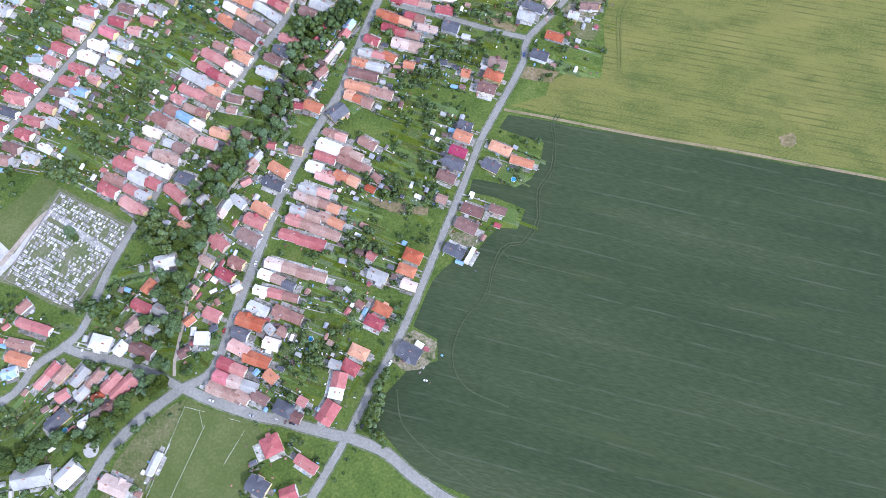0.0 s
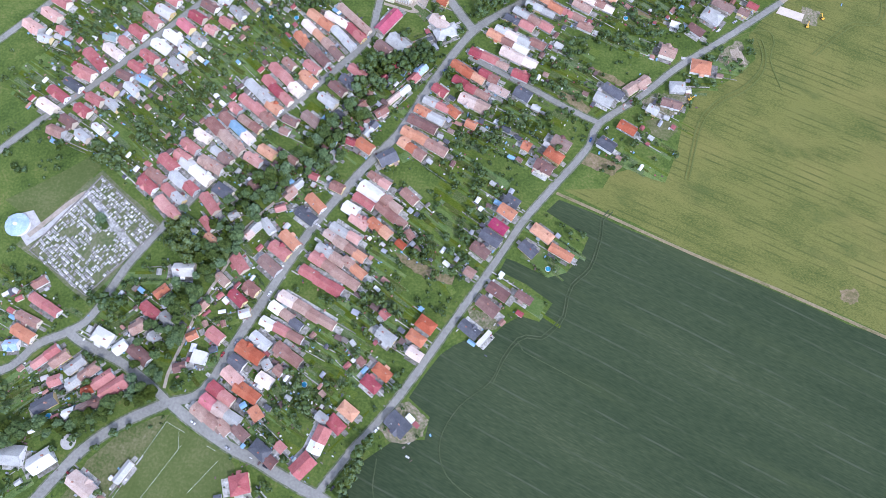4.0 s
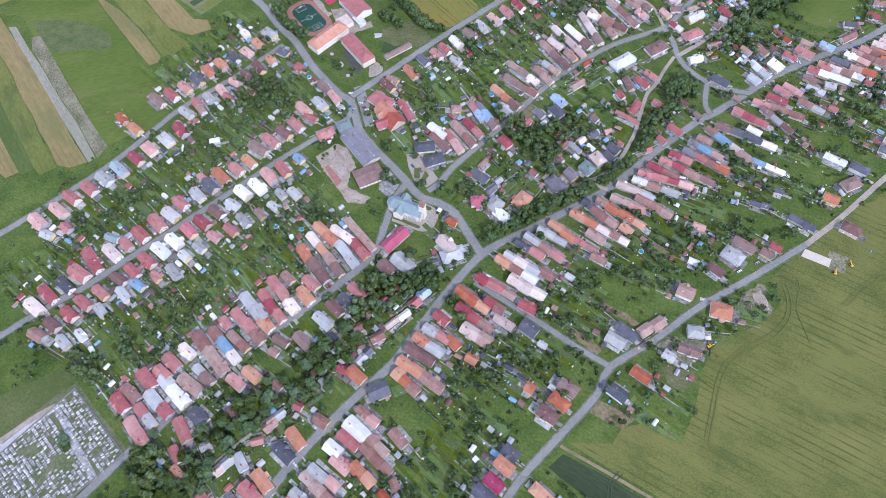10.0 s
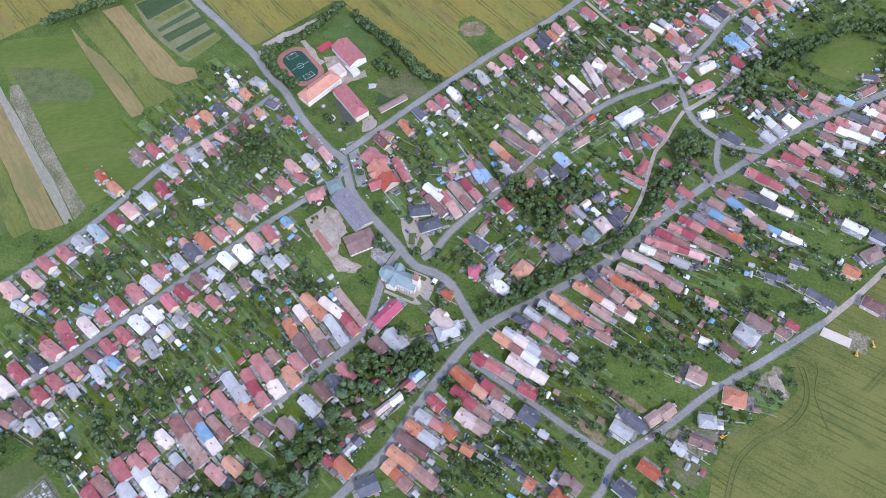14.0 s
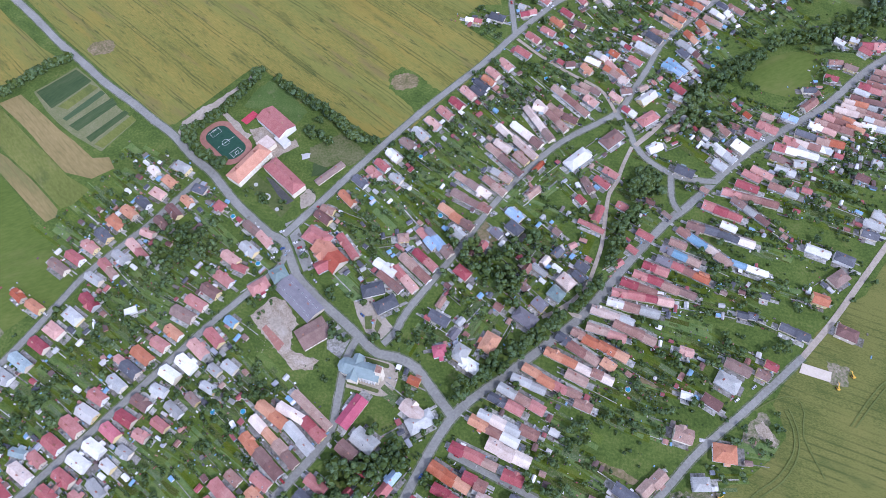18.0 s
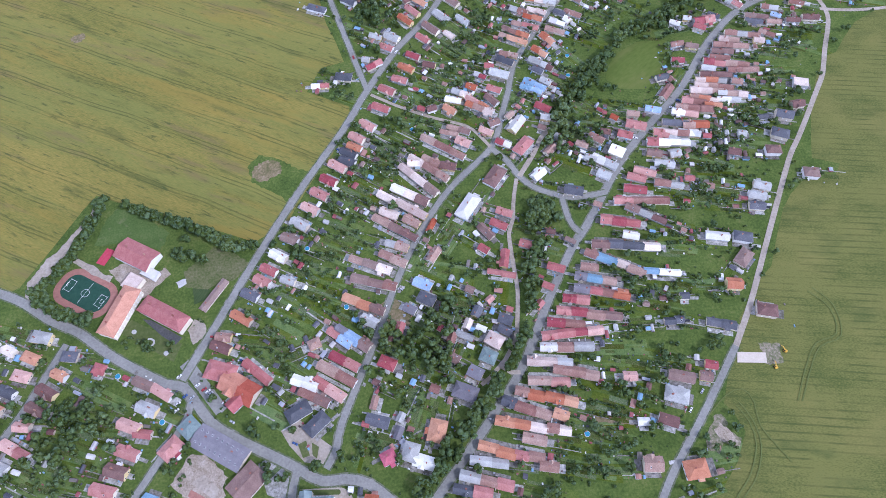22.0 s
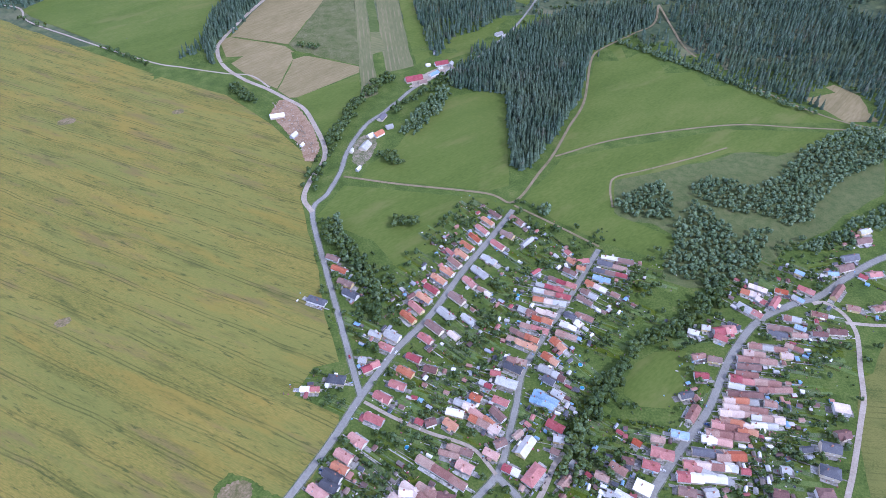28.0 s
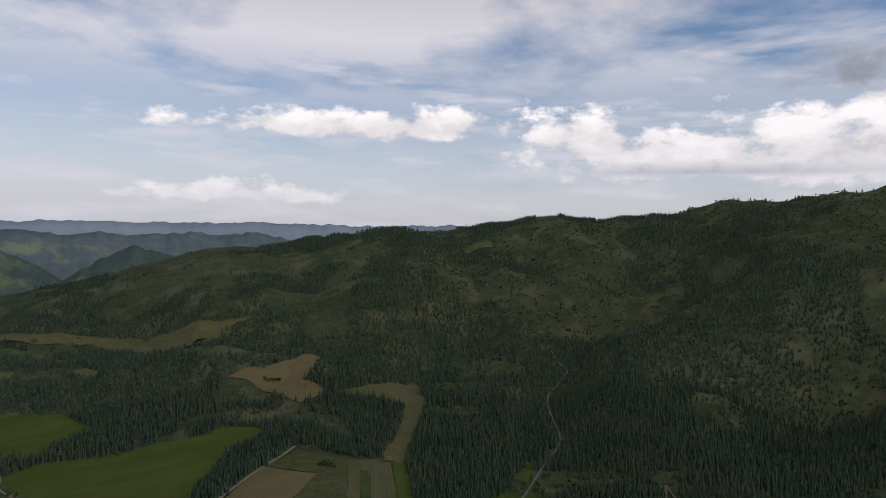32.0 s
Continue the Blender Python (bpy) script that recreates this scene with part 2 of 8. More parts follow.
    if bump:
        bp = n.new("ShaderNodeBump")
        bp.inputs["Strength"].default_value, bp.inputs["Distance"].default_value = bump, size * 0.25
        h = fine
        if ribs:
            wv = n.new("ShaderNodeTexWave")
            wv.inputs["Scale"].default_value = 0.314 / ribs
            wv.bands_direction = "X"
            link.new(tc.outputs["Object"], wv.inputs["Vector"])
            ad = n.new("ShaderNodeMath")
            link.new(fine, ad.inputs[0])
            link.new(wv.outputs["Fac"], ad.inputs[1])
            h = ad.outputs[0]
        link.new(h, bp.inputs["Height"])
        link.new(bp.outputs[0], b.inputs["Normal"])
    return m


MAT = {
    "grass": surface("rough_grass", [(0.032, 0.054, 0.013), (0.060, 0.094, 0.019), (0.094, 0.130, 0.028), (0.150, 0.146, 0.052)], size=2.0, big=22, bump=0.8),
    "wood_floor": surface("forest_floor", [(0.036, 0.060, 0.032), (0.058, 0.084, 0.042), (0.088, 0.110, 0.054), (0.126, 0.132, 0.068)], size=9, big=150, bump=0.4, stains=(((0.190, 0.172, 0.100), 130, 0.56, 0.65), ((0.150, 0.170, 0.070), 60, 0.58, 0.6), ((0.24, 0.21, 0.13), 26, 0.66, 0.6))),
    "asphalt": surface("worn_asphalt", [(0.160, 0.158, 0.138), (0.225, 0.222, 0.194), (0.285, 0.280, 0.246)], size=1.8, big=22, bump=0.15, rough=0.9),
    "gravel": surface("pale_gravel", [(0.23, 0.195, 0.145), (0.325, 0.282, 0.220), (0.41, 0.365, 0.30)], size=2.0, big=16, bump=0.4, rough=0.95),
    "dirt": surface("dirt_track", [(0.110, 0.110, 0.045), (0.205, 0.170, 0.098), (0.280, 0.228, 0.142)], size=1.8, big=18, bump=0.4, rough=0.95),
    "verge": surface("dusty_verge", [(0.050, 0.080, 0.028), (0.080, 0.108, 0.044), (0.150, 0.155, 0.105), (0.27, 0.26, 0.22)], size=2.2, big=13, bump=0.3),
    "crop_dark": surface("dark_green_crop", [(0.022, 0.034, 0.016), (0.032, 0.047, 0.022), (0.044, 0.060, 0.028), (0.068, 0.080, 0.040)], size=1.2, big=70, turn=-15, stretch=6, lines=17, line_width=0.07, line_tone=(0.064, 0.076, 0.046), bump=0.5, patch=0.5, wave=9, stains=(((0.052, 0.068, 0.028), 30, 0.60, 0.5),)),
    "crop_track": surface("wheel_track", [(0.040, 0.058, 0.027), (0.058, 0.075, 0.036), (0.085, 0.095, 0.055)], size=3, big=14, bump=0.2),
    "scrub": surface("rough_scrub", [(0.048, 0.072, 0.024), (0.078, 0.104, 0.034), (0.112, 0.126, 0.048), (0.140, 0.140, 0.064)], size=1.6, big=10, bump=0.9),
    "stubble_rough": surface("rough_stubble", [(0.070, 0.086, 0.040), (0.125, 0.128, 0.066), (0.215, 0.195, 0.125), (0.34, 0.31, 0.23)], size=1.3, big=14, turn=-36, stretch=1.8, bump=0.9),
    "soil": surface("bare_soil", [(0.085, 0.095, 0.034), (0.130, 0.118, 0.052), (0.205, 0.160, 0.092), (0.29, 0.235, 0.155)], size=2.2, big=9, bump=0.5),
    "crop_gold": surface("green_gold_grain", [(0.050, 0.070, 0.017), (0.092, 0.108, 0.027), (0.148, 0.148, 0.040), (0.115, 0.128, 0.036)], size=0.9, big=30, turn=-13, stretch=2.0, lines=6, line_width=0.2, line_tone=(0.064, 0.080, 0.022), bump=0.9, wave=5, stains=(((0.185, 0.168, 0.050), 46, 0.56, 0.5), ((0.064, 0.088, 0.024), 24, 0.60, 0.55))),
    "crop_yellow": surface("ripening_grain", [(0.084, 0.096, 0.022), (0.146, 0.142, 0.032), (0.200, 0.172, 0.040), (0.270, 0.208, 0.050)], size=1.0, big=34, turn=-32, stretch=5.5, lines=27, line_width=0.042, line_tone=(0.056, 0.070, 0.020), bump=0.9, patch=0.42, wave=14, pair=3.6,
                           stains=(((0.164, 0.170, 0.042), 34, 0.48, 0.6), ((0.235, 0.172, 0.036), 24, 0.56, 0.55), ((0.160, 0.122, 0.052), 17, 0.60, 0.7), ((0.058, 0.078, 0.022), 11, 0.60, 0.5), ((0.050, 0.070, 0.022), 3.0, 0.62, 0.75))),
    "strip_green": surface("green_fodder", [(0.058, 0.088, 0.022), (0.080, 0.110, 0.030), (0.115, 0.136, 0.046)], size=3, big=40, turn=-38, stretch=3, bump=0.3),
    "strip_pale": surface("pale_stubble", [(0.16, 0.16, 0.10), (0.235, 0.225, 0.160), (0.31, 0.295, 0.225)], size=1.8, big=24, turn=-36, stretch=3, bump=0.3),
    "fodder": surface("bright_fodder", [(0.088, 0.104, 0.024), (0.126, 0.142, 0.034), (0.178, 0.176, 0.052)], size=2.2, big=34, turn=-38, stretch=2.5, bump=0.4, stains=(((0.062, 0.088, 0.026), 22, 0.58, 0.6), ((0.230, 0.200, 0.085), 18, 0.60, 0.6))),
    "plot_dark": surface("potato_plot", [(0.036, 0.062, 0.026), (0.054, 0.084, 0.034), (0.085, 0.106, 0.048)], size=1.2, big=12, turn=57, stretch=5, bump=0.5, vary=0.15),
    "dry_plot": surface("dry_plot_path", [(0.110, 0.125, 0.050), (0.150, 0.155, 0.072), (0.205, 0.190, 0.105)], size=1.6, big=10, bump=0.4),
    "strip_brown": surface("brown_grain", [(0.150, 0.128, 0.050), (0.215, 0.168, 0.068), (0.275, 0.212, 0.092)], size=2, big=34, turn=-36, stretch=4, bump=0.3, lines=5, line_width=0.2, stains=(((0.130, 0.140, 0.048), 40, 0.56, 0.6), ((0.110, 0.088, 0.048), 14, 0.66, 0.6))),
    "strip_gold": surface("dry_grass", [(0.105, 0.120, 0.050), (0.150, 0.150, 0.065), (0.215, 0.190, 0.095)], size=4, big=35, turn=-34, stretch=6, lines=7, line_width=0.25, line_tone=(0.10, 0.12, 0.05), bump=0.2),
    "mown_lines": surface("mown_striped_grass", [(0.105, 0.118, 0.052), (0.135, 0.140, 0.062), (0.180, 0.168, 0.082)], size=2.5, big=30, turn=91, stretch=6, lines=7.5, line_width=0.3, line_tone=(0.200, 0.178, 0.095), bump=0.3),
    "strip_tan": surface("mown_tan_field", [(0.150, 0.132, 0.058), (0.210, 0.172, 0.082), (0.270, 0.222, 0.116)], size=3, big=50, turn=40, stretch=5, lines=9, line_width=0.12, bump=0.2),
    "lawn": surface("green_lawn", [(0.058, 0.098, 0.024), (0.080, 0.124, 0.032), (0.115, 0.148, 0.048)], size=1.5, big=12, bump=0.4, stains=(((0.165, 0.155, 0.085), 9, 0.63, 0.6),)),
    "pitch": surface("mown_grass", [(0.062, 0.086, 0.022), (0.084, 0.106, 0.032), (0.128, 0.136, 0.056)], size=2.2, big=26, bump=0.3),
    "meadow": surface("meadow_grass", [(0.068, 0.100, 0.018), (0.092, 0.126, 0.024), (0.126, 0.146, 0.036)], size=2.5, big=60, turn=30, stretch=3, bump=0.4, patch=0.5, stains=(((0.150, 0.150, 0.048), 40, 0.60, 0.55),)),
    "graveyard": surface("graveyard_grass", [(0.066, 0.096, 0.034), (0.096, 0.122, 0.048), (0.150, 0.152, 0.085), (0.23, 0.22, 0.17)], size=2, big=12, bump=0.3),
    "bed": surface("garden_bed", [(0.044, 0.070, 0.019), (0.076, 0.108, 0.030), (0.150, 0.140, 0.076)], size=1.0, island=0.36, bump=0.5),
    "plot": surface("garden_grass", [(0.041, 0.070, 0.015), (0.073, 0.114, 0.022), (0.111, 0.150, 0.033), (0.161, 0.160, 0.055)], size=1.2, big=9, island=0.28, bump=0.7),
    "yard": surface("yard_paving", [(0.085, 0.10, 0.055), (0.19, 0.185, 0.155), (0.32, 0.31, 0.285), (0.45, 0.43, 0.40)], size=1.8, big=6, island=0.4, bump=0.2),
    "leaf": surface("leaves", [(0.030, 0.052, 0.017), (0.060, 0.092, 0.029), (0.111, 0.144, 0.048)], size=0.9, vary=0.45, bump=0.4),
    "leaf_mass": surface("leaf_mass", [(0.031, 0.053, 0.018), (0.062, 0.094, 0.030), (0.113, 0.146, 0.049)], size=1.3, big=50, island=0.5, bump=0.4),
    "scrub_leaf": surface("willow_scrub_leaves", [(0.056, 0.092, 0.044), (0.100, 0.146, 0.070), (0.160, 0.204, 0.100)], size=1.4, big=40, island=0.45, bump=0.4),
    "needle": surface("spruce_needles", [(0.036, 0.064, 0.042), (0.058, 0.090, 0.058), (0.088, 0.120, 0.076)], size=1.5, big=90, island=0.28, bump=0.4, stains=(((0.120, 0.104, 0.076), 34, 0.61, 0.55), ((0.082, 0.112, 0.058), 70, 0.55, 0.6))),
    "bark": surface("bark", [(0.07, 0.05, 0.035), (0.13, 0.10, 0.07)], size=0.3, bump=0.5),
    "glass": surface("window_glass", [(0.03, 0.035, 0.04), (0.05, 0.055, 0.06)], size=2, rough=0.08, bump=0),
    "frame": surface("white_frame", [(0.7, 0.7, 0.68), (0.78, 0.78, 0.76)], size=1, rough=0.5, bump=0),
    "concrete": surface("concrete", [(0.30, 0.29, 0.27), (0.42, 0.41, 0.38), (0.50, 0.49, 0.46)], size=1.5, big=9, bump=0.3),
    "brick": surface("chimney_brick", [(0.24, 0.11, 0.08), (0.34, 0.17, 0.12)], size=0.3, vary=0.2, bump=0.4),
    "rubber": surface("black_rubber", [(0.02, 0.02, 0.02), (0.03, 0.03, 0.03)], size=0.5, bump=0),
    "water": surface("pool_water", [(0.04, 0.20, 0.30), (0.06, 0.26, 0.38)], size=1, rough=0.08, bump=0.05),
    "fence": surface("weathered_fence", [(0.17, 0.16, 0.14), (0.26, 0.25, 0.22)], size=0.6, bump=0.3),
    "turf": surface("sports_turf", [(0.022, 0.062, 0.040), (0.034, 0.080, 0.052)], size=3, bump=0.1),
    "tartan": surface("red_running_track", [(0.26, 0.125, 0.095), (0.34, 0.17, 0.13)], size=3, bump=0.1),
    "red_mat": surface("red_court_mat", [(0.36, 0.05, 0.07), (0.44, 0.07, 0.10)], size=2, bump=0.1),
    "paint": surface("white_line_paint", [(0.68, 0.68, 0.66), (0.78, 0.78, 0.76)], size=1, bump=0),
    "stone": surface("grave_stone", [(0.16, 0.155, 0.15), (0.40, 0.39, 0.37), (0.62, 0.61, 0.58)], size=1.6, vary=0.55, bump=0.2, rough=0.5),
    "rubble": surface("demolition_rubble", [(0.16, 0.135, 0.085), (0.26, 0.215, 0.155), (0.36, 0.305, 0.24), (0.46, 0.405, 0.34)], size=1.2, big=7, bump=0.7),
    "copper": surface("pale_copper_sheet", [(0.175, 0.225, 0.220), (0.235, 0.29, 0.28)], size=3, rough=0.55, ribs=0.6, bump=0.15),
    "machine": surface("yellow_machine_paint", [(0.55, 0.32, 0.03), (0.65, 0.40, 0.05)], size=1, rough=0.5, bump=0.1),
    "rough_earth": surface("trodden_earth", [(0.062, 0.092, 0.030), (0.110, 0.122, 0.055), (0.225, 0.195, 0.135), (0.36, 0.31, 0.25)], size=1.8, big=9, bump=0.6),
    "dusty_grass": surface("dusty_grass", [(0.054, 0.080, 0.022), (0.086, 0.105, 0.034), (0.130, 0.130, 0.060), (0.18, 0.165, 0.10)], size=2.0, big=16, bump=0.5),
    "quarry": surface("reddish_rock", [(0.15, 0.095, 0.052), (0.23, 0.150, 0.090), (0.30, 0.215, 0.140), (0.36, 0.29, 0.21)], size=2, big=12, bump=0.7),
    # haze is put into these tones; the pale stain is meadow painted as sunlit
    "near_slope": surface("hazed_valley_wood", [(0.080, 0.125, 0.120), (0.115, 0.160, 0.140), (0.20, 0.235, 0.15)], size=30, big=330, bump=0.4, stains=(((0.30, 0.34, 0.15), 210, 0.58, 0.55),)),
    "dark_asphalt": surface("dark_asphalt", [(0.055, 0.055, 0.055), (0.080, 0.079, 0.077), (0.115, 0.113, 0.108)], size=1.5, big=9, bump=0.15, rough=0.9),
    "grain_track": surface("pressed_grain", [(0.082, 0.104, 0.030), (0.112, 0.132, 0.038), (0.140, 0.152, 0.048)], size=1.5, big=14, bump=0.4),
    # aerial haze mixed into the base colour; light stain stands for sunlit meadow
    "far_slope": surface("hazed_far_slope", [(0.14, 0.19, 0.215), (0.18, 0.23, 0.25), (0.25, 0.28, 0.24)], size=50, big=400, bump=0.4, stains=(((0.36, 0.39, 0.22), 180, 0.58, 0.7),)),
    # the light blue-grey is distance haze painted over the woodland's own green
    "far_hill": surface("hazed_woodland", [(0.32, 0.39, 0.48), (0.37, 0.45, 0.54), (0.43, 0.50, 0.56)], size=70, big=500, bump=0.2),
}
MIX = surface("mixed_sheds", [(0.40, 0.40, 0.40)], size=3, bump=0.1)
mn, ml = MIX.node_tree.nodes, MIX.node_tree.links
mr = mn.new("ShaderNodeValToRGB")
mr.color_ramp.interpolation = "CONSTANT"
while len(mr.color_ramp.elements) < 9:
    mr.color_ramp.elements.new(0.5)
for k_, c_ in enumerate(((0.62, 0.62, 0.61), (0.30, 0.31, 0.33), (0.13, 0.09, 0.08), (0.34, 0.19, 0.15), (0.09, 0.09, 0.10), (0.44, 0.42, 0.39), (0.26, 0.09, 0.09), (0.17, 0.15, 0.13), (0.20, 0.33, 0.45))):
    mr.color_ramp.elements[k_].position, mr.color_ramp.elements[k_].color = k_ / 9, (*c_, 1)
ml.new(mn.new("ShaderNodeNewGeometry").outputs["Random Per Island"], mr.inputs[0])
ml.new(mr.outputs[0], mn["Principled BSDF"].inputs["Base Color"])
ROOFS = {
    "r": ("dark red sheet", [(0.23, 0.062, 0.056), (0.33, 0.105, 0.095), (0.40, 0.17, 0.155)]),
    "p": ("faded pink sheet", [(0.30, 0.135, 0.110), (0.41, 0.200, 0.165), (0.50, 0.29, 0.24)]),
    "o": ("orange tile", [(0.28, 0.100, 0.050), (0.40, 0.158, 0.083), (0.47, 0.22, 0.132)]),
    "b": ("brown tile", [(0.125, 0.075, 0.062), (0.185, 0.112, 0.092), (0.25, 0.165, 0.135)]),
    "d": ("dark grey sheet", [(0.055, 0.058, 0.068), (0.080, 0.083, 0.095), (0.13, 0.13, 0.14)]),
    "g": ("light grey sheet", [(0.25, 0.25, 0.232), (0.35, 0.35, 0.322), (0.45, 0.45, 0.41)]),
    "w": ("white sheet", [(0.50, 0.49, 0.44), (0.62, 0.61, 0.55), (0.70, 0.69, 0.62)]),
    "t": ("weathered terracotta tile", [(0.18, 0.105, 0.080), (0.28, 0.165, 0.125), (0.38, 0.26, 0.21)]),
    "m": ("bright magenta sheet", [(0.27, 0.050, 0.08), (0.36, 0.075, 0.11), (0.43, 0.13, 0.16)]),
    "u": ("pale blue sheet", [(0.15, 0.24, 0.34), (0.23, 0.34, 0.45), (0.36, 0.44, 0.52)]),
    "c": ("pale beige tile", [(0.40, 0.31, 0.25), (0.56, 0.46, 0.38), (0.65, 0.57, 0.50)]),
    "k": ("red-orange tile", [(0.26, 0.080, 0.045), (0.37, 0.120, 0.070), (0.43, 0.17, 0.105)]),
    "s": ("mauve-grey sheet", [(0.115, 0.105, 0.115), (0.155, 0.145, 0.155), (0.20, 0.185, 0.19)]),
    "n": ("grey-green sheet", [(0.15, 0.20, 0.19), (0.22, 0.28, 0.27), (0.30, 0.35, 0.33)]),
}
ROOF_MAT = {k: surface(v[0].replace(" ", "_") + "_roof", v[1], size=0.7, big=5, vary=0.26, rough=0.7 if k in "otbck" else 0.5, bump=0.3, ribs=0.35 if k in "otbck" else 0.6) for k, v in ROOFS.items()}
WALLS = {
    "white": [(0.54, 0.53, 0.50), (0.68, 0.67, 0.64)], "cream": [(0.52, 0.46, 0.36), (0.66, 0.60, 0.47)], "beige": [(0.42, 0.36, 0.28), (0.54, 0.47, 0.38)],
    "yellow": [(0.50, 0.40, 0.19), (0.62, 0.50, 0.27)], "grey": [(0.32, 0.32, 0.31), (0.44, 0.44, 0.42)],
}
WALL_MAT = {k: surface(k + "_plaster", v, size=0.8, big=4, vary=0.12, bump=0.15, rough=0.9) for k, v in WALLS.items()}

# ---- building blocks ----


def mesh(name, verts, faces, mats, slots=None, smooth=False):
    me = bpy.data.meshes.new(name)
    me.from_pydata([tuple(v) for v in verts], [], [tuple(f) for f in faces])
    for m in mats if isinstance(mats, (list, tuple)) else [mats]:
        me.materials.append(m)
    if slots is not None:
        me.polygons.foreach_set("material_index", slots)
    if smooth:
        me.polygons.foreach_set("use_smooth", [True] * len(me.polygons))
    me.update()
    return me


def put(name, me, parent=None, at=None, label=""):
    ob = new(name, me)
    if parent:
        ob.parent = parent
    if at is not None:
        ob.matrix_basis = at
    return tagged(ob, label)


BOX = [(0, 3, 2, 1), (4, 5, 6, 7), (0, 1, 5, 4), (1, 2, 6, 5), (2, 3, 7, 6), (3, 0, 4, 7)]


def box(x0, x1, y0, y1, z0, z1, taper=0.0):
    """Eight corners and six faces; taper draws the top in."""
    t = taper
    return [(x0, y0, z0), (x1, y0, z0), (x1, y1, z0), (x0, y1, z0), (x0 + t, y0 + t, z1), (x1 - t, y0 + t, z1), (x1 - t, y1 - t, z1), (x0 + t, y1 - t, z1)], BOX


def join(*pieces):
    verts, faces = [], []
    for v, f in pieces:
        k = len(verts)
        verts += v
        faces += [tuple(i + k for i in q) for q in f]
    return verts, faces


AZ = (-180, -100, -60, -40, -28, -24, -14, -5, 10, 26, 41, 60, 80, 110, 180)
TOP = (0, 0, 60, 120, 130, 175, 320, 390, 474, 545, 680, 640, 300, 0, 0)
FAR = (0, 1000, 1300, 1600, 2000, 2500, 3000, 3250, 3600, 4200, 6000)
RISE = (0, 0, 0.04, 0.11, 0.27, 0.58, 0.93, 1.0, 0.93, 0.72, 0.7)
# spurs (+) and gullies (-): metres of height, half width, line on the plan
SPURS = ((-75, 120, ((330, 1480), (392, 1767), (422, 1977), (523, 2141), (560, 2330), (800, 2520), (1300, 2640))), (62, 240, ((560, 1560), (667, 2000), (800, 2250), (1180, 2330), (1900, 2250))),
         (-60, 110, ((786, 1662), (1016, 1869), (1400, 1990))), (55, 150, ((1150, 1560), (1500, 1700), (1900, 1800))), (40, 150, ((-496, 2750), (-110, 2760), (234, 2900))),
         (-45, 150, ((-900, 2700), (-370, 2560), (-60, 2480), (150, 2300))), (38, 170, ((-500, 2300), (-150, 2250), (150, 2050))), (-40, 110, ((60, 2000), (250, 2300), (330, 2700))),
         (-55, 170, ((900, 2700), (1150, 2950), (1500, 3150))), (-45, 120, ((700, 2600), (720, 2900), (650, 3150))), (-28, 100, ((600, 1800), (800, 1950), (950, 2150))))


def height(x, y):
    """Height of the ground: a flat valley floor, with wooded hills to the north."""
    d = np.hypot(x, y - 500)
    if np.ndim(d) == 0 and d < 1000:
        return 0.0
    a = np.degrees(np.arctan2(x, y - 500))
    s = np.interp(d, FAR, RISE)
    folds = 0.13 * np.sin(a * 0.42 + 1.0 + 0.7 * np.sin(d / 430)) + 0.06 * np.sin(a * 0.9 + d / 260) + 0.03 * np.sin(a * 2.3 - d / 140)
    h = np.interp(a, AZ, TOP) * s * (1 + folds * np.clip(1.25 - s, 0.25, 1))
    bend = 0.0
    for amp, w, line in SPURS:
        best = 1e9
        for (x0, y0), (x1, y1) in zip(line, line[1:]):
            f = np.clip(((x - x0) * (x1 - x0) + (y - y0) * (y1 - y0)) / ((x1 - x0) ** 2 + (y1 - y0) ** 2), 0, 1)
            best = np.minimum(best, np.hypot(x - x0 - f * (x1 - x0), y - y0 - f * (y1 - y0)))
        bend = bend + 1.4 * amp * np.exp(-(best / w) ** 2 * 0.7)
    ripple = 4 * np.sin(x / 61 + 1.3 * np.sin(y / 97)) * np.sin(y / 83 + 1.1 * np.sin(x / 74)) + 2 * np.sin(x / 27 + y / 39)
    return np.maximum(h + (bend + ripple) * np.clip(h / 60, 0, 1) * np.clip((3300 - d) / 500, 0, 1), h * 0.3)


# ---- ground ----
STEP = 50.0


def build_ground():
    xs = np.arange(-4900, 4901, STEP)
    ys = np.arange(-4400, 5401, STEP)
    gx, gy = np.meshgrid(xs, ys)
    gz = height(gx, gy)
    nx, ny = len(xs), len(ys)
    verts = np.stack([gx.ravel(), gy.ravel(), gz.ravel()], 1)
    i = (np.arange(ny - 1)[:, None] * nx + np.arange(nx - 1)[None, :]).ravel()
    faces = np.stack([i, i + 1, i + nx + 1, i + nx], 1)
    centre = verts[faces].mean(1)
    wooded = ((centre[:, 2] > 6) | (np.hypot(centre[:, 0], centre[:, 1] - 500) > 1150)).astype(int)
    me = mesh("ground", verts.tolist(), faces.tolist(), [MAT["grass"], MAT["wood_floor"]], wooded.tolist(), smooth=True)
    tagged(new("ground", me), "green valley floor rising to wooded hills", "ground", kind="structure")


build_ground()


def inside(poly, x, y):
    """Which of the points lie in the polygon."""
    r = np.zeros(np.shape(x), bool)
    k = len(poly) - 1
    for i in range(len(poly)):
        (xi, yi), (xk, yk) = poly[i], poly[k]
        if yi != yk:
            r ^= ((yi > y) != (yk > y)) & (x < (xk - xi) * (y - yi) / (yk - yi) + xi)
        k = i
    return r


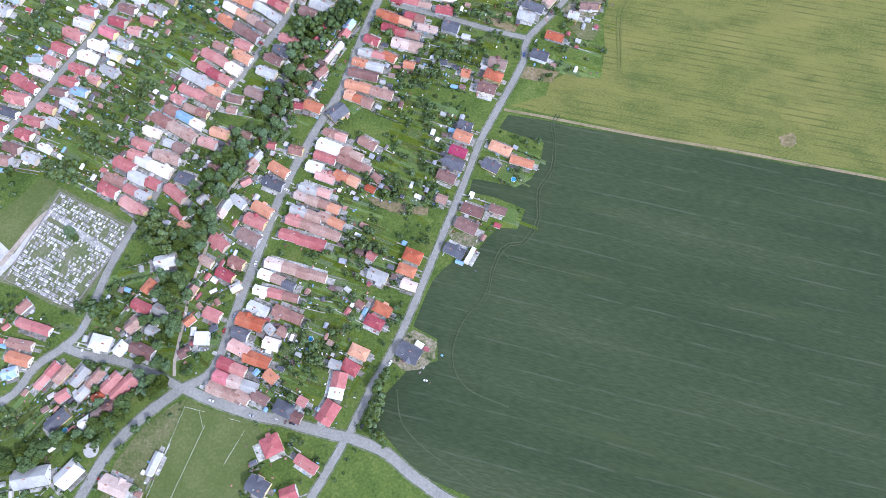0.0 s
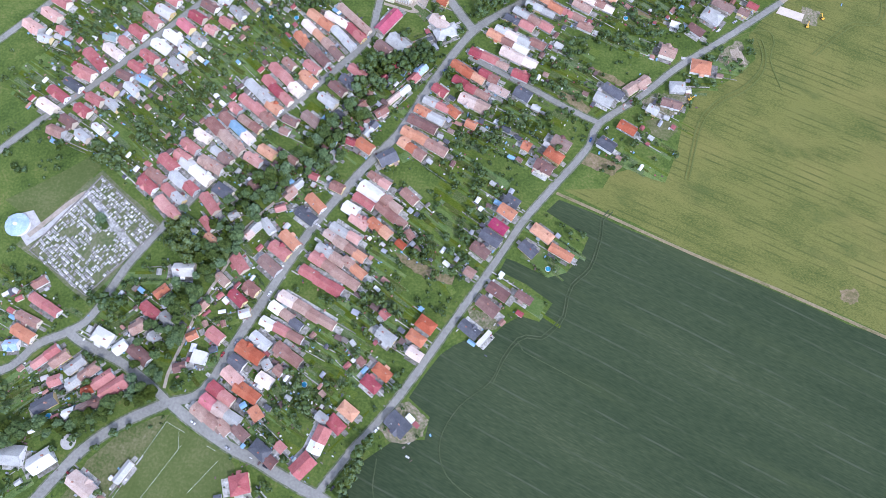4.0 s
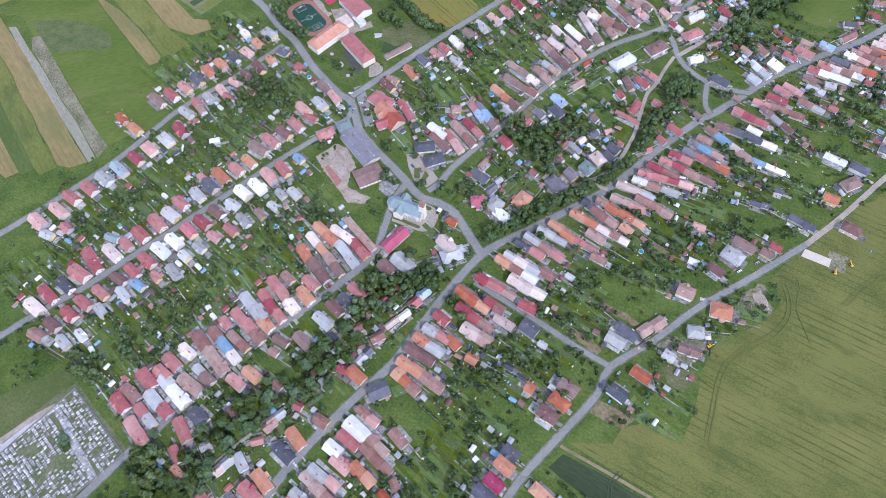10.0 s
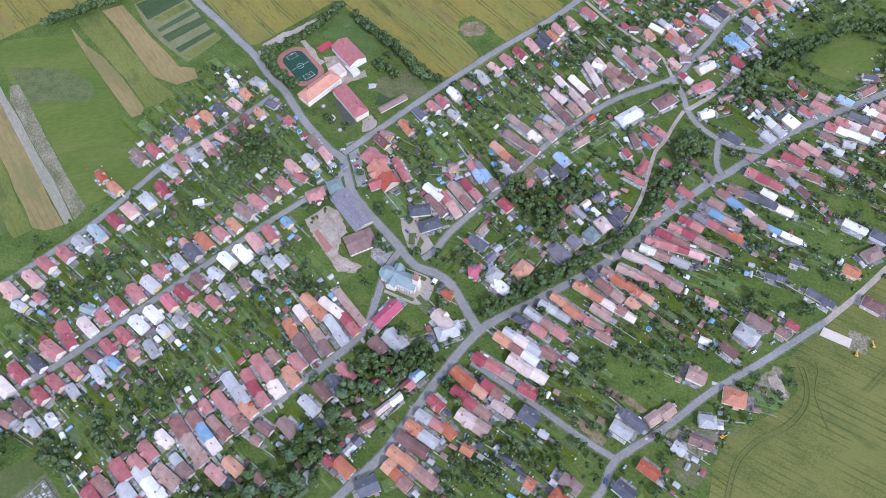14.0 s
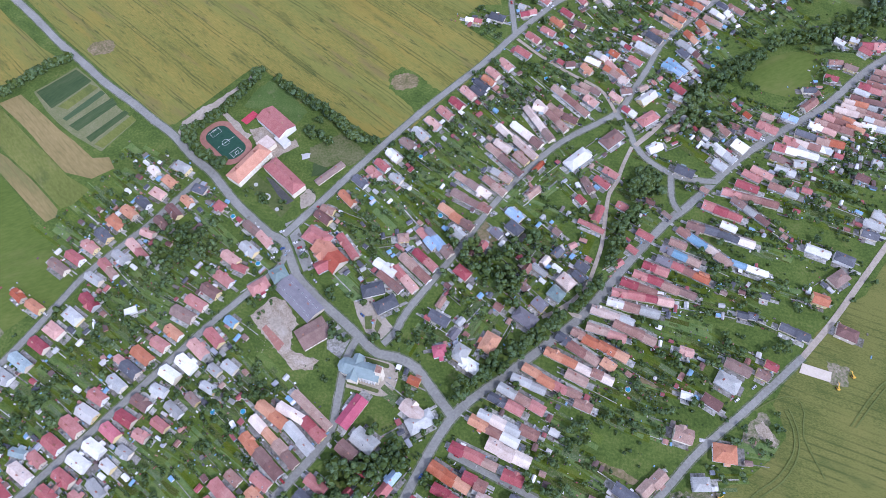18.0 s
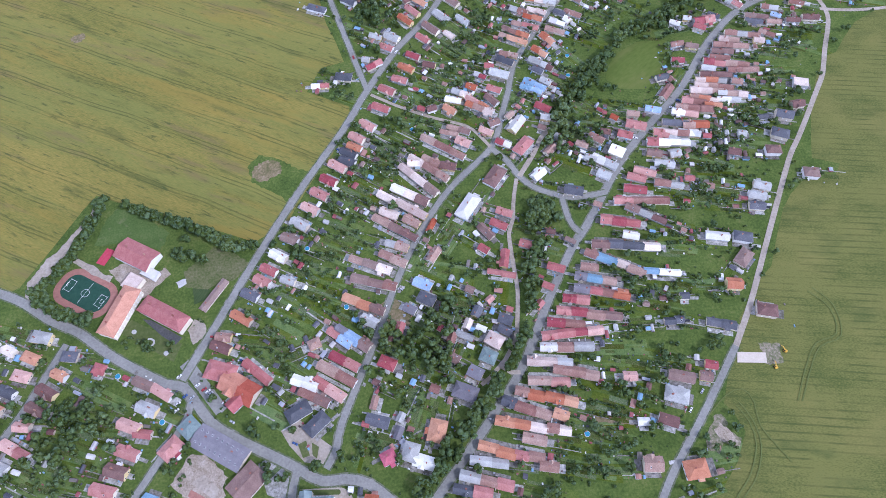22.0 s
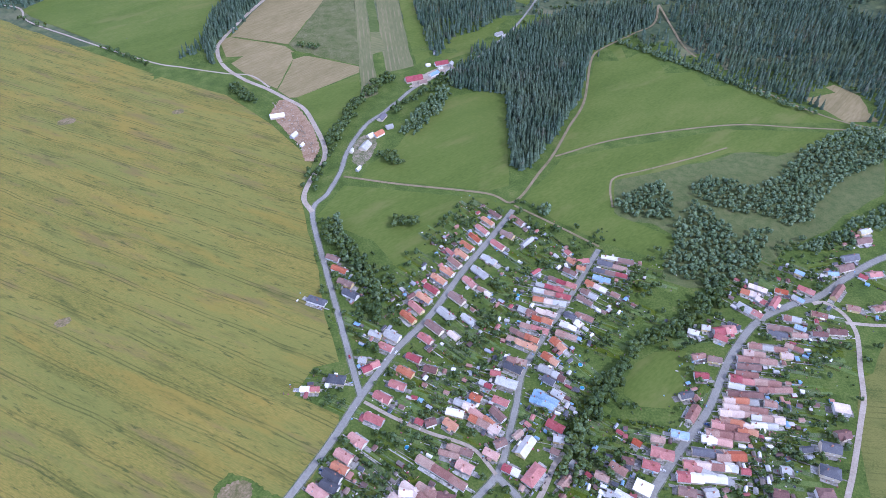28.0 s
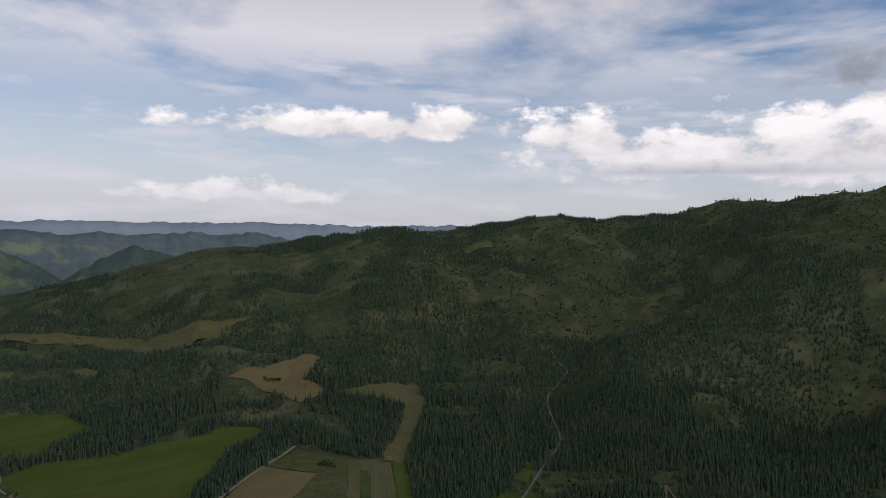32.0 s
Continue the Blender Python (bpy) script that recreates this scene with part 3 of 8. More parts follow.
OPEN = []  # fields, kept clear of trees
FIELD_LABEL = {
    "crop_dark": "dark green crop field with faint tramlines", "crop_gold": "green-gold grain field with tramlines", "crop_yellow": "ripening yellow grain field with darker streaks",
    "strip_green": "narrow strip of green fodder", "strip_pale": "pale stubble strip", "mown_lines": "mown grass with pale swaths", "stubble_rough": "rough tufted stubble with weeds", "fodder": "bright green fodder with paler streaks", "plot_dark": "dark green potato plot", "dry_plot": "dry grass paths between vegetable plots", "strip_brown": "brown ripe grain strip", "strip_gold": "golden grass strip",
    "strip_tan": "mown tan field", "pitch": "mown light green grass", "meadow": "bright green hay meadow", "graveyard": "gravelly cemetery ground", "scrub": "patch of rough dark scrub", "dusty_grass": "dry trampled grass",
}


def field(name, kind, outline, lift=None):
    """A sheet of crop or grass laid over the ground, cut along the ground's own grid, with a low edge."""
    OPEN.append(outline)
    bm = bmesh.new()
    pts = []
    for k, p in enumerate(outline):  # uneven borders
        q = outline[(k + 1) % len(outline)]
        n = max(1, int(math.hypot(q[0] - p[0], q[1] - p[1]) // 22))
        for j in range(n):
            f = j / n
            x, y = p[0] + (q[0] - p[0]) * f, p[1] + (q[1] - p[1]) * f
            if j:
                x, y = x + random.uniform(-1.3, 1.3), y + random.uniform(-1.3, 1.3)
            pts.append((x, y))
    bm.faces.new([bm.verts.new((x, y, 0)) for x, y in pts])
    far = max(np.hypot(x, y - 500) for x, y in outline) > 980
    if far:
        x0, x1 = min(p[0] for p in outline), max(p[0] for p in outline)
        y0, y1 = min(p[1] for p in outline), max(p[1] for p in outline)
        for axis, lo, hi in ((0, x0, x1), (1, y0, y1)):
            g = math.ceil(lo / STEP) * STEP
            while g < hi:
                co, no = [0, 0, 0], [0, 0, 0]
                co[axis], no[axis] = g, 1
                bmesh.ops.bisect_plane(bm, geom=bm.verts[:] + bm.edges[:] + bm.faces[:], plane_co=co, plane_no=no)
                g += STEP
    bmesh.ops.triangulate(bm, faces=bm.faces[:])
    for v in bm.verts:
        h = float(height(v.co.x, v.co.y))
        v.co.z = h + 0.10 + 0.004 * (len(OPEN) % 12) + min(2.6, h * 0.075)
    if bm.faces and sum(f.normal.z for f in bm.faces) < 0:
        bmesh.ops.reverse_faces(bm, faces=bm.faces[:])
    me = bpy.data.meshes.new(name)
    bm.to_mesh(me)
    bm.free()
    me.materials.append(MAT[kind])
    tagged(new(name, me), FIELD_LABEL[kind], "field", kind="structure")


ROAD_PTS = []
ROAD_COUNT = [0]
ROAD_LABEL = {"asphalt": "worn pale grey asphalt village road", "gravel": "pale gravel track", "dirt": "beaten dirt track through grass", "grain_track": "pressed wheel track curving through the grain", "crop_track": "faint wheel track curving through the crop"}


def spline(pts, step=6.0):
    """Points along a smooth line through pts."""
    p = [Vector((x, y)) for x, y in pts]
    p = [2 * p[0] - p[1], *p, 2 * p[-1] - p[-2]]
    out = []
    for k in range(1, len(p) - 2):
        n = max(1, int((p[k + 1] - p[k]).length // step))
        for j in range(n):
            t = j / n
            a, b, c, d = p[k - 1:k + 3]
            out.append(0.5 * (2 * b + (c - a) * t + (2 * a - 5 * b + 4 * c - d) * t * t + (3 * b - a - 3 * c + d) * t ** 3))
    out.append(p[-2])
    return out


def ribbon(line, w, z0, skirt=0.12):
    """A slab along a line: top and two low sides."""
    verts, faces = [], []
    for k, p in enumerate(line):
        d = (line[min(k + 1, len(line) - 1)] - line[max(k - 1, 0)]).normalized()
        n = Vector((-d.y, d.x))
        ww = w * (1 + 0.05 * noise.noise((p.x * 0.06, p.y * 0.06, 0)))
        for s, drop in ((-0.5, skirt), (-0.5, 0), (0.5, 0), (0.5, skirt)):
            q = p + n * (s * ww)
            h = float(height(q.x, q.y))
            verts.append((q.x, q.y, h + z0 - drop + min(2.8, h * 0.08)))
        if k:
            a, b = 4 * (k - 1), 4 * k
            faces += [(a + 1, a + 2, b + 2, b + 1), (a, a + 1, b + 1, b), (a + 2, a + 3, b + 3, b + 2)]
    return verts, [tuple(reversed(f)) for f in faces]


def road(name, kind, w, pts):
    ROAD_COUNT[0] += 1
    line = spline(pts)
    ROAD_PTS.extend((p.x, p.y, w * 0.5) for p in line)
    z = 0.26 + 0.006 * ROAD_COUNT[0]
    if kind == "asphalt":
        v, f = ribbon(line, w + 2.4, z - 0.08)
        tagged(new("verge_" + name, mesh("verge", v, f, MAT["verge"])), "dusty grass and gravel verge along the road", "verge", kind="structure")
    v, f = ribbon(line, w, z)
    tagged(new("road_" + name, mesh("road", v, f, MAT[kind])), ROAD_LABEL[kind], "road", kind="structure")


# ---- houses ----


class Spots:
    """Places already taken: x, y, radius, kept in a coarse grid."""

    def empty(self):
        self.cells = {}
        return self

    def append(self, t):
        x, y, r = t
        for i in range(int((x - r) // 16), int((x + r) // 16) + 1):
            for j in range(int((y - r) // 16), int((y + r) // 16) + 1):
                self.cells.setdefault((i, j), []).append(t)

    def extend(self, many):
        for t in many:
            self.append(t)

    def near(self, x, y, r):
        for i in range(int((x - r) // 16), int((x + r) // 16) + 1):
            for j in range(int((y - r) // 16), int((y + r) // 16) + 1):
                yield from self.cells.get((i, j), ())


TAKEN = Spots().empty()
LOTS = []
WINDOW = mesh("window", *join(box(-0.04, 0.02, -0.62, 0.62, -0.7, 0.7), box(-0.07, -0.04, -0.5, 0.5, -0.58, 0.58)), [MAT["frame"], MAT["glass"]], [0] * 6 + [1] * 6)


def gable_roof(l, w, eave, top, over=0.45, thick=0.18):
    x, y = l / 2 + over, w / 2 + over
    drop = (top - eave) * over / (w / 2)
    v = []
    for s in (-x, x):
        v += [(s, -y, eave - drop), (s, 0, top), (s, y, eave - drop), (s, -y, eave - drop - thick), (s, 0, top - thick), (s, y, eave - drop - thick)]
    f = [(0, 6, 7, 1), (1, 7, 8, 2), (3, 4, 10, 9), (4, 5, 11, 10), (0, 3, 9, 6), (2, 8, 11, 5), (0, 1, 4, 3), (1, 2, 5, 4), (6, 9, 10, 7), (7, 10, 11, 8)]
    ridge = box(-x - 0.02, x + 0.02, -0.16, 0.16, top - 0.10, top + 0.07, 0.05)
    return join((v, f), ridge)


def hip_roof(l, w, eave, top, over=0.5, thick=0.2):
    x, y = l / 2 + over, w / 2 + over
    if l >= w:
        r = max(0.25, l / 2 - w * 0.42)
        a, b = (-r, 0, top), (r, 0, top)
    else:
        r = max(0.25, w / 2 - l * 0.42)
        a, b = (0, -r, top), (0, r, top)
    e = eave - 0.1
    v = [(-x, -y, e), (x, -y, e), (x, y, e), (-x, y, e), a, b, (-x, -y, e - thick), (x, -y, e - thick), (x, y, e - thick), (-x, y, e - thick)]
    sides = [(0, 1, 7, 6), (1, 2, 8, 7), (2, 3, 9, 8), (3, 0, 6, 9), (6, 7, 8, 9)]
    if l >= w:
        f = [(0, 1, 5, 4), (1, 2, 5), (2, 3, 4, 5), (3, 0, 4)]
    else:
        f = [(0, 1, 4), (1, 2, 5, 4), (2, 3, 5), (3, 0, 4, 5)]
    return v, f + sides


def flat_roof(l, w, eave):
    x, y = l / 2 + 0.25, w / 2 + 0.25
    return join(box(-x, x, -y, y, eave, eave + 0.25), box(-x, x, -y, -y + 0.3, eave + 0.25, eave + 0.5), box(-x, x, y - 0.3, y, eave + 0.25, eave + 0.5),
                box(-x, -x + 0.3, -y + 0.3, y - 0.3, eave + 0.25, eave + 0.5), box(x - 0.3, x, -y + 0.3, y - 0.3, eave + 0.25, eave + 0.5))


def walls(l, w, eave, top=None):
    x, y = l / 2, w / 2
    v = [(-x, -y, -0.2), (x, -y, -0.2), (x, y, -0.2), (-x, y, -0.2), (-x, -y, eave), (x, -y, eave), (x, y, eave), (-x, y, eave)]
    if top is None:
        return v, BOX[1:]
    v += [(-x, 0, top), (x, 0, top)]
    return v, [(0, 1, 5, 4), (2, 3, 7, 6), (1, 2, 6, 9, 5), (3, 0, 4, 8, 7)]


SKYLIGHT = mesh("skylight", *join(box(-0.5, 0.5, -0.7, 0.7, -0.06, 0.08), box(-0.4, 0.4, -0.6, 0.6, 0.08, 0.11)), [MAT["frame"], MAT["glass"]], [0] * 6 + [1] * 6)
CHIMNEYS = [mesh("chimney", *join(box(-a, a, -0.38, 0.38, -1.2, 1.0), box(-a - 0.09, a + 0.09, -0.47, 0.47, 1.0, 1.16)), MAT["brick"]) for a in (0.38, 0.6)]


def building(x, y, ang, l, w, code, kind, role):
    """A house or an outbuilding, with its long axis along ang."""
    rnd = random.random
    z = float(height(x, y))
    tall = role == "family_house" and w >= 8.6 and l < 15
    dwelling = role in ("farmhouse", "family_house", "cottage")
    eave = {"outbuilding": 2.7, "barn": 3.0}.get(role, 3.2) + rnd() * 0.6 + (1.5 if tall else 0)
    pitch = 0.62 + rnd() * 0.22
    wall = random.choice(("white", "cream", "beige", "white", "cream", "yellow", "grey")) if dwelling else random.choice(("beige", "grey", "cream", "white"))
    if kind == "f":
        pitch = 0
    elif kind == "h" or (tall and rnd() < 0.3):
        kind, pitch = "h", 0.55 + rnd() * 0.15
    top = eave + w / 2 * pitch
    root = new(role, None)
    root.matrix_basis = pose(x, y, z, 0, 0, ang)
    word = ROOFS[code][0]
    shape = {"f": "flat", "h": "hipped"}.get(kind, "gabled")
    tagged(root, f"{wall} plastered {role.replace('_', ' ')} with a {shape} {word} roof", role.replace("_", " "))
    if kind == "f":
        put("wall", mesh("wall", *walls(l, w, eave), WALL_MAT[wall]), root)
        put("roof", mesh("roof", *flat_roof(l, w, eave), ROOF_MAT[code]), root)
    elif kind == "h":
        put("wall", mesh("wall", *walls(l, w, eave), WALL_MAT[wall]), root)
        put("roof", mesh("roof", *hip_roof(l, w, eave, top), ROOF_MAT[code]), root)
    else:
        put("wall", mesh("wall", *walls(l, w, eave, top - 0.2), WALL_MAT[wall]), root)
        put("roof", mesh("roof", *gable_roof(l, w, eave, top), ROOF_MAT[code]), root)
    if dwelling:
        if kind != "f":
            put("chimney", random.choice(CHIMNEYS), root, pose(l * random.uniform(-0.3, 0.3), w * random.uniform(-0.16, 0.16), top + 0.1))
        for s in (-0.25, 0.25) if w > 7.6 else (0.1,):
            put("window", WINDOW, root, pose(-l / 2 - 0.02, s * w, 1.7))
        if tall and kind != "h":
            put("window", WINDOW, root, pose(-l / 2 - 0.02, 0, eave + 0.2))
        side = -1 if math.cos(radians(ang)) > 0 else 1  # the sunny long side
        for k in range(1 if l < 11 else 2):
            put("window", WINDOW, root, pose(l * (random.uniform(-0.35, -0.05) + 0.35 * k), side * (w / 2 + 0.02), 1.7 + (2.2 if tall and k else 0), 0, 0, 90 * side))
        if kind == "" and rnd() < 0.3:  # a roof window
            side = random.choice((-1, 1))
            put("skylight", SKYLIGHT, root, pose(l * random.uniform(-0.3, 0.3), side * w * 0.27, top - (top - eave) * 0.54 + 0.04, -side * math.degrees(math.atan(pitch))))
        if kind == "" and l > 9 and rnd() < 0.3:  # a cross gable
            dv, df = gable_roof(w * 0.62, w * 0.5, eave, eave + w * 0.25 * pitch + 0.35, 0.3, 0.14)
            gside = random.choice((-1, 1))
            wing = put("cross_gable", mesh("cross_gable", *walls(w * 0.62, w * 0.5, eave, eave + w * 0.25 * pitch), WALL_MAT[wall]), root, pose(l * 0.1, gside * w * 0.31, 0, 0, 0, 90))
            put("cross_roof", mesh("cross_roof", dv, df, ROOF_MAT[code]), wing)
        elif rnd() < 0.4 and l > 8:  # a lean-to or porch on one side
            side, al, ad = random.choice((-1, 1)), random.uniform(2.6, 4.6), random.uniform(1.6, 2.8)
            px = l * random.uniform(-0.2, 0.3)
            porch = put("porch", mesh("porch", *box(px - al / 2, px + al / 2, *sorted((side * (w / 2 - 0.1), side * (w / 2 + ad))), -0.2, 2.3), WALL_MAT[wall]), root)
            za, zb = (eave - 0.25, 2.42)
            ya, yb = side * (w / 2 - 0.1), side * (w / 2 + ad + 0.35)
            pv = [(px - al / 2 - 0.3, ya, za - 0.12), (px + al / 2 + 0.3, ya, za - 0.12), (px + al / 2 + 0.3, yb, zb - 0.12), (px - al / 2 - 0.3, yb, zb - 0.12)]
            pv += [(a, b, c_ + 0.12) for a, b, c_ in pv]
            put("porch_roof", mesh("porch_roof", pv, BOX if side > 0 else [f[::-1] for f in BOX], ROOF_MAT[code if rnd() < 0.6 else random.choice("gwbtn")]), porch)
    c, s = math.cos(radians(ang)), math.sin(radians(ang))
    n = max(1, round(l / w))
    for k in range(n):
        o = l * ((k + 0.5) / n - 0.5)
        TAKEN.append((x + c * o, y + s * o, w * 0.62))
    return root


def near_road(x, y):
    return min((px - x) ** 2 + (py - y) ** 2 for px, py, _ in ROAD_PTS)


def lot(x, y, ang, length, w, codes, kind=""):
    """A row of buildings end to end down one plot, from the street inwards."""
    n = len(codes)
    seg = length / n
    c, s = math.cos(radians(ang)) * length / 2, math.sin(radians(ang)) * length / 2
    if near_road(x + c, y + s) < near_road(x - c, y - s):  # the street end first
        ang, codes = ang + 180, codes[::-1]
    c, s = math.cos(radians(ang)), math.sin(radians(ang))
    cuts = [0.0] + [(k + random.uniform(-0.16, 0.16)) * seg for k in range(1, n)] + [length]
    full = seg
    for k, code in enumerate(codes):
        seg = cuts[k + 1] - cuts[k]
        off = -length / 2 + (cuts[k] + cuts[k + 1]) / 2
        side = random.uniform(-0.7, 0.7) if n > 1 else 0.0
        role = "outbuilding"
        if k == 0 and full > 6 and w > 6:
            role = "farmhouse" if n > 1 else ("family_house" if w >= 8 else "cottage")
        elif w > 6.8:
            role = "barn"
        building(x + c * off - s * side, y + s * off + c * side, ang, seg - 0.05 - 0.01 * k, w * (random.uniform(0.84, 1.06) if n > 1 else random.uniform(0.94, 1.02)) - (0.25 * k), code, kind, role)
    LOTS.append((x, y, c, s, length, w))



# ---- fields ----
field("field_1", "crop_dark", [(54, 262), (160, 240), (352, 196), (613, 140), (616, -50), (403, -235), (72, -144), (39, -74), (14, -34), (-22, -19), (-42, 4), (-52, 14), (-46, 36), (-29, 54), (-7, 60), (-7, 76), (-25, 86), (-17, 106), (-10, 121), (-2, 130), (6, 136), (18, 133), (26, 146), (32, 154), (42, 163), (57, 162), (64, 178), (42, 188), (27, 192), (20, 194), (23, 205), (31, 204), (57, 197), (70, 204), (78, 218), (82, 236), (60, 244), (46, 250)])
field("field_2", "crop_gold", [(56, 271), (86, 279), (91, 293), (104, 300), (123, 296), (134, 295), (140, 325), (141, 352), (150, 383), (165, 391), (181, 406), (194, 425), (190, 440), (186, 447), (198, 469), (210, 485), (222, 509), (248, 537), (265, 549), (281, 576), (296, 599), (309, 613), (325, 624), (354, 623), (365, 636), (343, 646), (352, 668), (366, 699), (385, 732), (406, 760), (421, 764), (458, 800), (900, 1000), (1500, 600), (1300, 200), (353, 201), (160, 243), (94, 260)])
field("field_3", "crop_yellow", [(-886, 969), (-720, 872), (-590, 782), (-504, 720), (-470, 699), (-435, 676), (-391, 650), (-354, 627), (-347, 630), (-342, 638), (-328, 659), (-316, 678), (-303, 699), (-293, 712), (-275, 702), (-155, 641), (-126, 657), (-93, 711), (-87, 714), (-63, 762), (-63, 776), (-102, 801), (-86, 830), (-63, 834), (-77, 892), (-84, 958), (-110, 1090), (-96, 1168), (-158, 1267), (-232, 1360), (-335, 1426), (-667, 1674), (-1159, 1892), (-900, 1400), (-1200, 900)])
field("field_4", "fodder", [(-546, 606), (-527, 625), (-492, 602), (-454, 578), (-424, 558), (-397, 547), (-405, 529), (-414, 524), (-454, 551), (-489, 571)])
field("field_5", "strip_pale", [(-590, 514), (-583, 517), (-553, 495), (-523, 475), (-475, 440), (-411, 393), (-415, 387), (-463, 421), (-518, 461), (-569, 498)])
field("field_6", "strip_brown", [(-680, 578), (-610, 526), (-569, 498), (-518, 461), (-463, 421), (-416, 387), (-428, 377), (-441, 376), (-497, 420), (-545, 457), (-576, 479), (-690, 560)])
field("field_7", "fodder", [(-690, 558), (-576, 478), (-545, 456), (-497, 419), (-440, 374), (-450, 362), (-459, 367), (-492, 392), (-539, 427), (-680, 520)])
field("field_8", "strip_green", [(-680, 518), (-537, 425), (-492, 392), (-459, 367), (-466, 357), (-513, 391), (-660, 490)])
field("field_39", "strip_brown", [(-660, 488), (-513, 390), (-470, 359), (-478, 350), (-560, 385)])
field("field_12", "crop_yellow", [(-556, 626), (-545, 632), (-520, 655), (-500, 680), (-496, 692), (-522, 704), (-566, 732), (-640, 786), (-830, 800), (-1014, 578), (-722, 435), (-609, 553)])
field("field_13", "strip_brown", [(-527, 627), (-511, 641), (-476, 620), (-435, 596), (-409, 580), (-394, 583), (-384, 572), (-400, 558), (-427, 561), (-456, 580), (-495, 608)])
field("field_9", "strip_brown", [(-545, 596), (-514, 578), (-489, 569), (-454, 549), (-416, 523), (-414, 515), (-421, 509), (-448, 526), (-481, 548), (-531, 583)])
field("field_10", "meadow", [(-606, 528), (-587, 533), (-558, 511), (-521, 491), (-408, 408), (-395, 425), (-374, 442), (-373, 466), (-424, 500), (-448, 524), (-481, 546), (-540, 588), (-600, 560)])
field("field_40", "stubble_rough", [(-558, 508), (-551, 513), (-521, 491), (-495, 471), (-448, 436), (-407, 408), (-410, 394), (-475, 441), (-523, 476), (-547, 493)])
field("field_11", "dry_plot", [(-500, 646), (-472, 683), (-386, 627), (-404, 588), (-438, 602), (-476, 625)])
field("plot_1", "plot_dark", [(-497, 646), (-471, 680), (-449, 668), (-466, 640), (-473, 629)])
field("plot_2", "fodder", [(-468, 632), (-449, 664), (-439, 661), (-457, 630)])
field("plot_3", "plot_dark", [(-457, 619), (-435, 658), (-429, 655), (-452, 617)])
field("plot_4", "plot_dark", [(-447, 612), (-420, 651), (-412, 644), (-436, 607)])
field("plot_5", "plot_dark", [(-425, 601), (-402, 638), (-396, 635), (-418, 597)])
field("plot_6", "fodder", [(-414, 595), (-393, 633), (-386, 628), (-404, 592)])
field("field_14", "pitch", [(-190, 36), (-179, 30), (-141, 19), (-133, 12), (-142, -17), (-148, -40), (-158, -70), (-225, -70), (-212, -32)])
field("field_15", "pitch", [(-355, 184), (-320, 220), (-313, 206), (-341, 153), (-349, 151), (-378, 163)])
field("field_16", "graveyard", [(-311, 205), (-245, 170), (-283, 100), (-344, 126), (-354, 130)])
field("field_17", "meadow", [(-89, 1052), (-57, 1109), (10, 1091), (114, 1063), (140, 1046), (71, 1035), (28, 982), (-18, 995), (-60, 1026)])
field("field_18", "meadow", [(17, 1193), (28, 1218), (47, 1245), (99, 1315), (161, 1330), (186, 1310), (156, 1141), (147, 1085), (120, 1078), (11, 1108), (-36, 1121), (-26, 1148)])
field("field_19", "meadow", [(407, 1470), (456, 1414), (509, 1359), (544, 1300), (593, 1233), (630, 1198), (663, 1176), (483, 1196), (399, 1189), (313, 1172), (222, 1146), (249, 1196), (299, 1282), (356, 1411)])
field("field_20", "meadow", [(230, 1138), (476, 1181), (625, 1154), (557, 1113), (453, 1124), (364, 1098), (281, 1081), (259, 1015), (315, 964), (274, 939), (230, 968), (185, 1014), (159, 1056)])
field("field_21", "strip_tan", [(-249, 1562), (-219, 1654), (-187, 1729), (-91, 1696), (-149, 1525)])
field("field_22", "strip_tan", [(-265, 1549), (-249, 1560), (-154, 1519), (-133, 1491), (-157, 1371), (-194, 1405), (-244, 1476)])
field("field_41", "strip_tan", [(-133, 1491), (-30, 1431), (-32, 1410), (-126, 1340), (-137, 1341), (-156, 1367)])
field("field_23", "dusty_grass", [(-138, 1809), (-34, 1752), (-30, 1437), (-134, 1500), (-148, 1525), (-90, 1697), (-188, 1736)])
field("field_24", "mown_lines", [(-34, 1752), (-12, 1726), (-4, 1337), (-29, 1321)])
field("field_42", "strip_green", [(-12, 1704), (3, 1695), (8, 1553), (-8, 1554)])
field("field_47", "strip_gold", [(-8, 1554), (8, 1553), (14, 1486), (-10, 1473)])
field("field_48", "mown_lines", [(7, 1722), (47, 1726), (57, 1423), (12, 1406), (8, 1558)])
field("field_49", "strip_tan", [(30, 1762), (45, 1809), (85, 1807), (67, 1743), (47, 1728)])
field("field_25", "meadow", [(-126, 1340), (-32, 1405), (-29, 1321), (-81, 1228), (-94, 1268)])
field("field_26", "meadow", [(-641, 1710), (-601, 1768), (-483, 1807), (-434, 1839), (-325, 1888), (-317, 1908), (-230, 1912), (-211, 1888), (-273, 1785), (-287, 1675), (-296, 1564), (-304, 1534), (-335, 1467), (-425, 1529), (-514, 1597), (-617, 1681)])
field("field_27", "meadow", [(-846, 1992), (-764, 2032), (-675, 2027), (-576, 1936), (-617, 1868), (-627, 1793), (-690, 1799), (-735, 1851), (-788, 1870)])
field("field_28", "strip_tan", [(-344, 2134), (-313, 2164), (-246, 2200), (-190, 2233), (-150, 2330), (-127, 2420), (-118, 2330), (-142, 2173), (-162, 2134), (-126, 2115), (-96, 2081), (-117, 2062), (-155, 2024), (-201, 2074), (-251, 2094), (-287, 2121)])
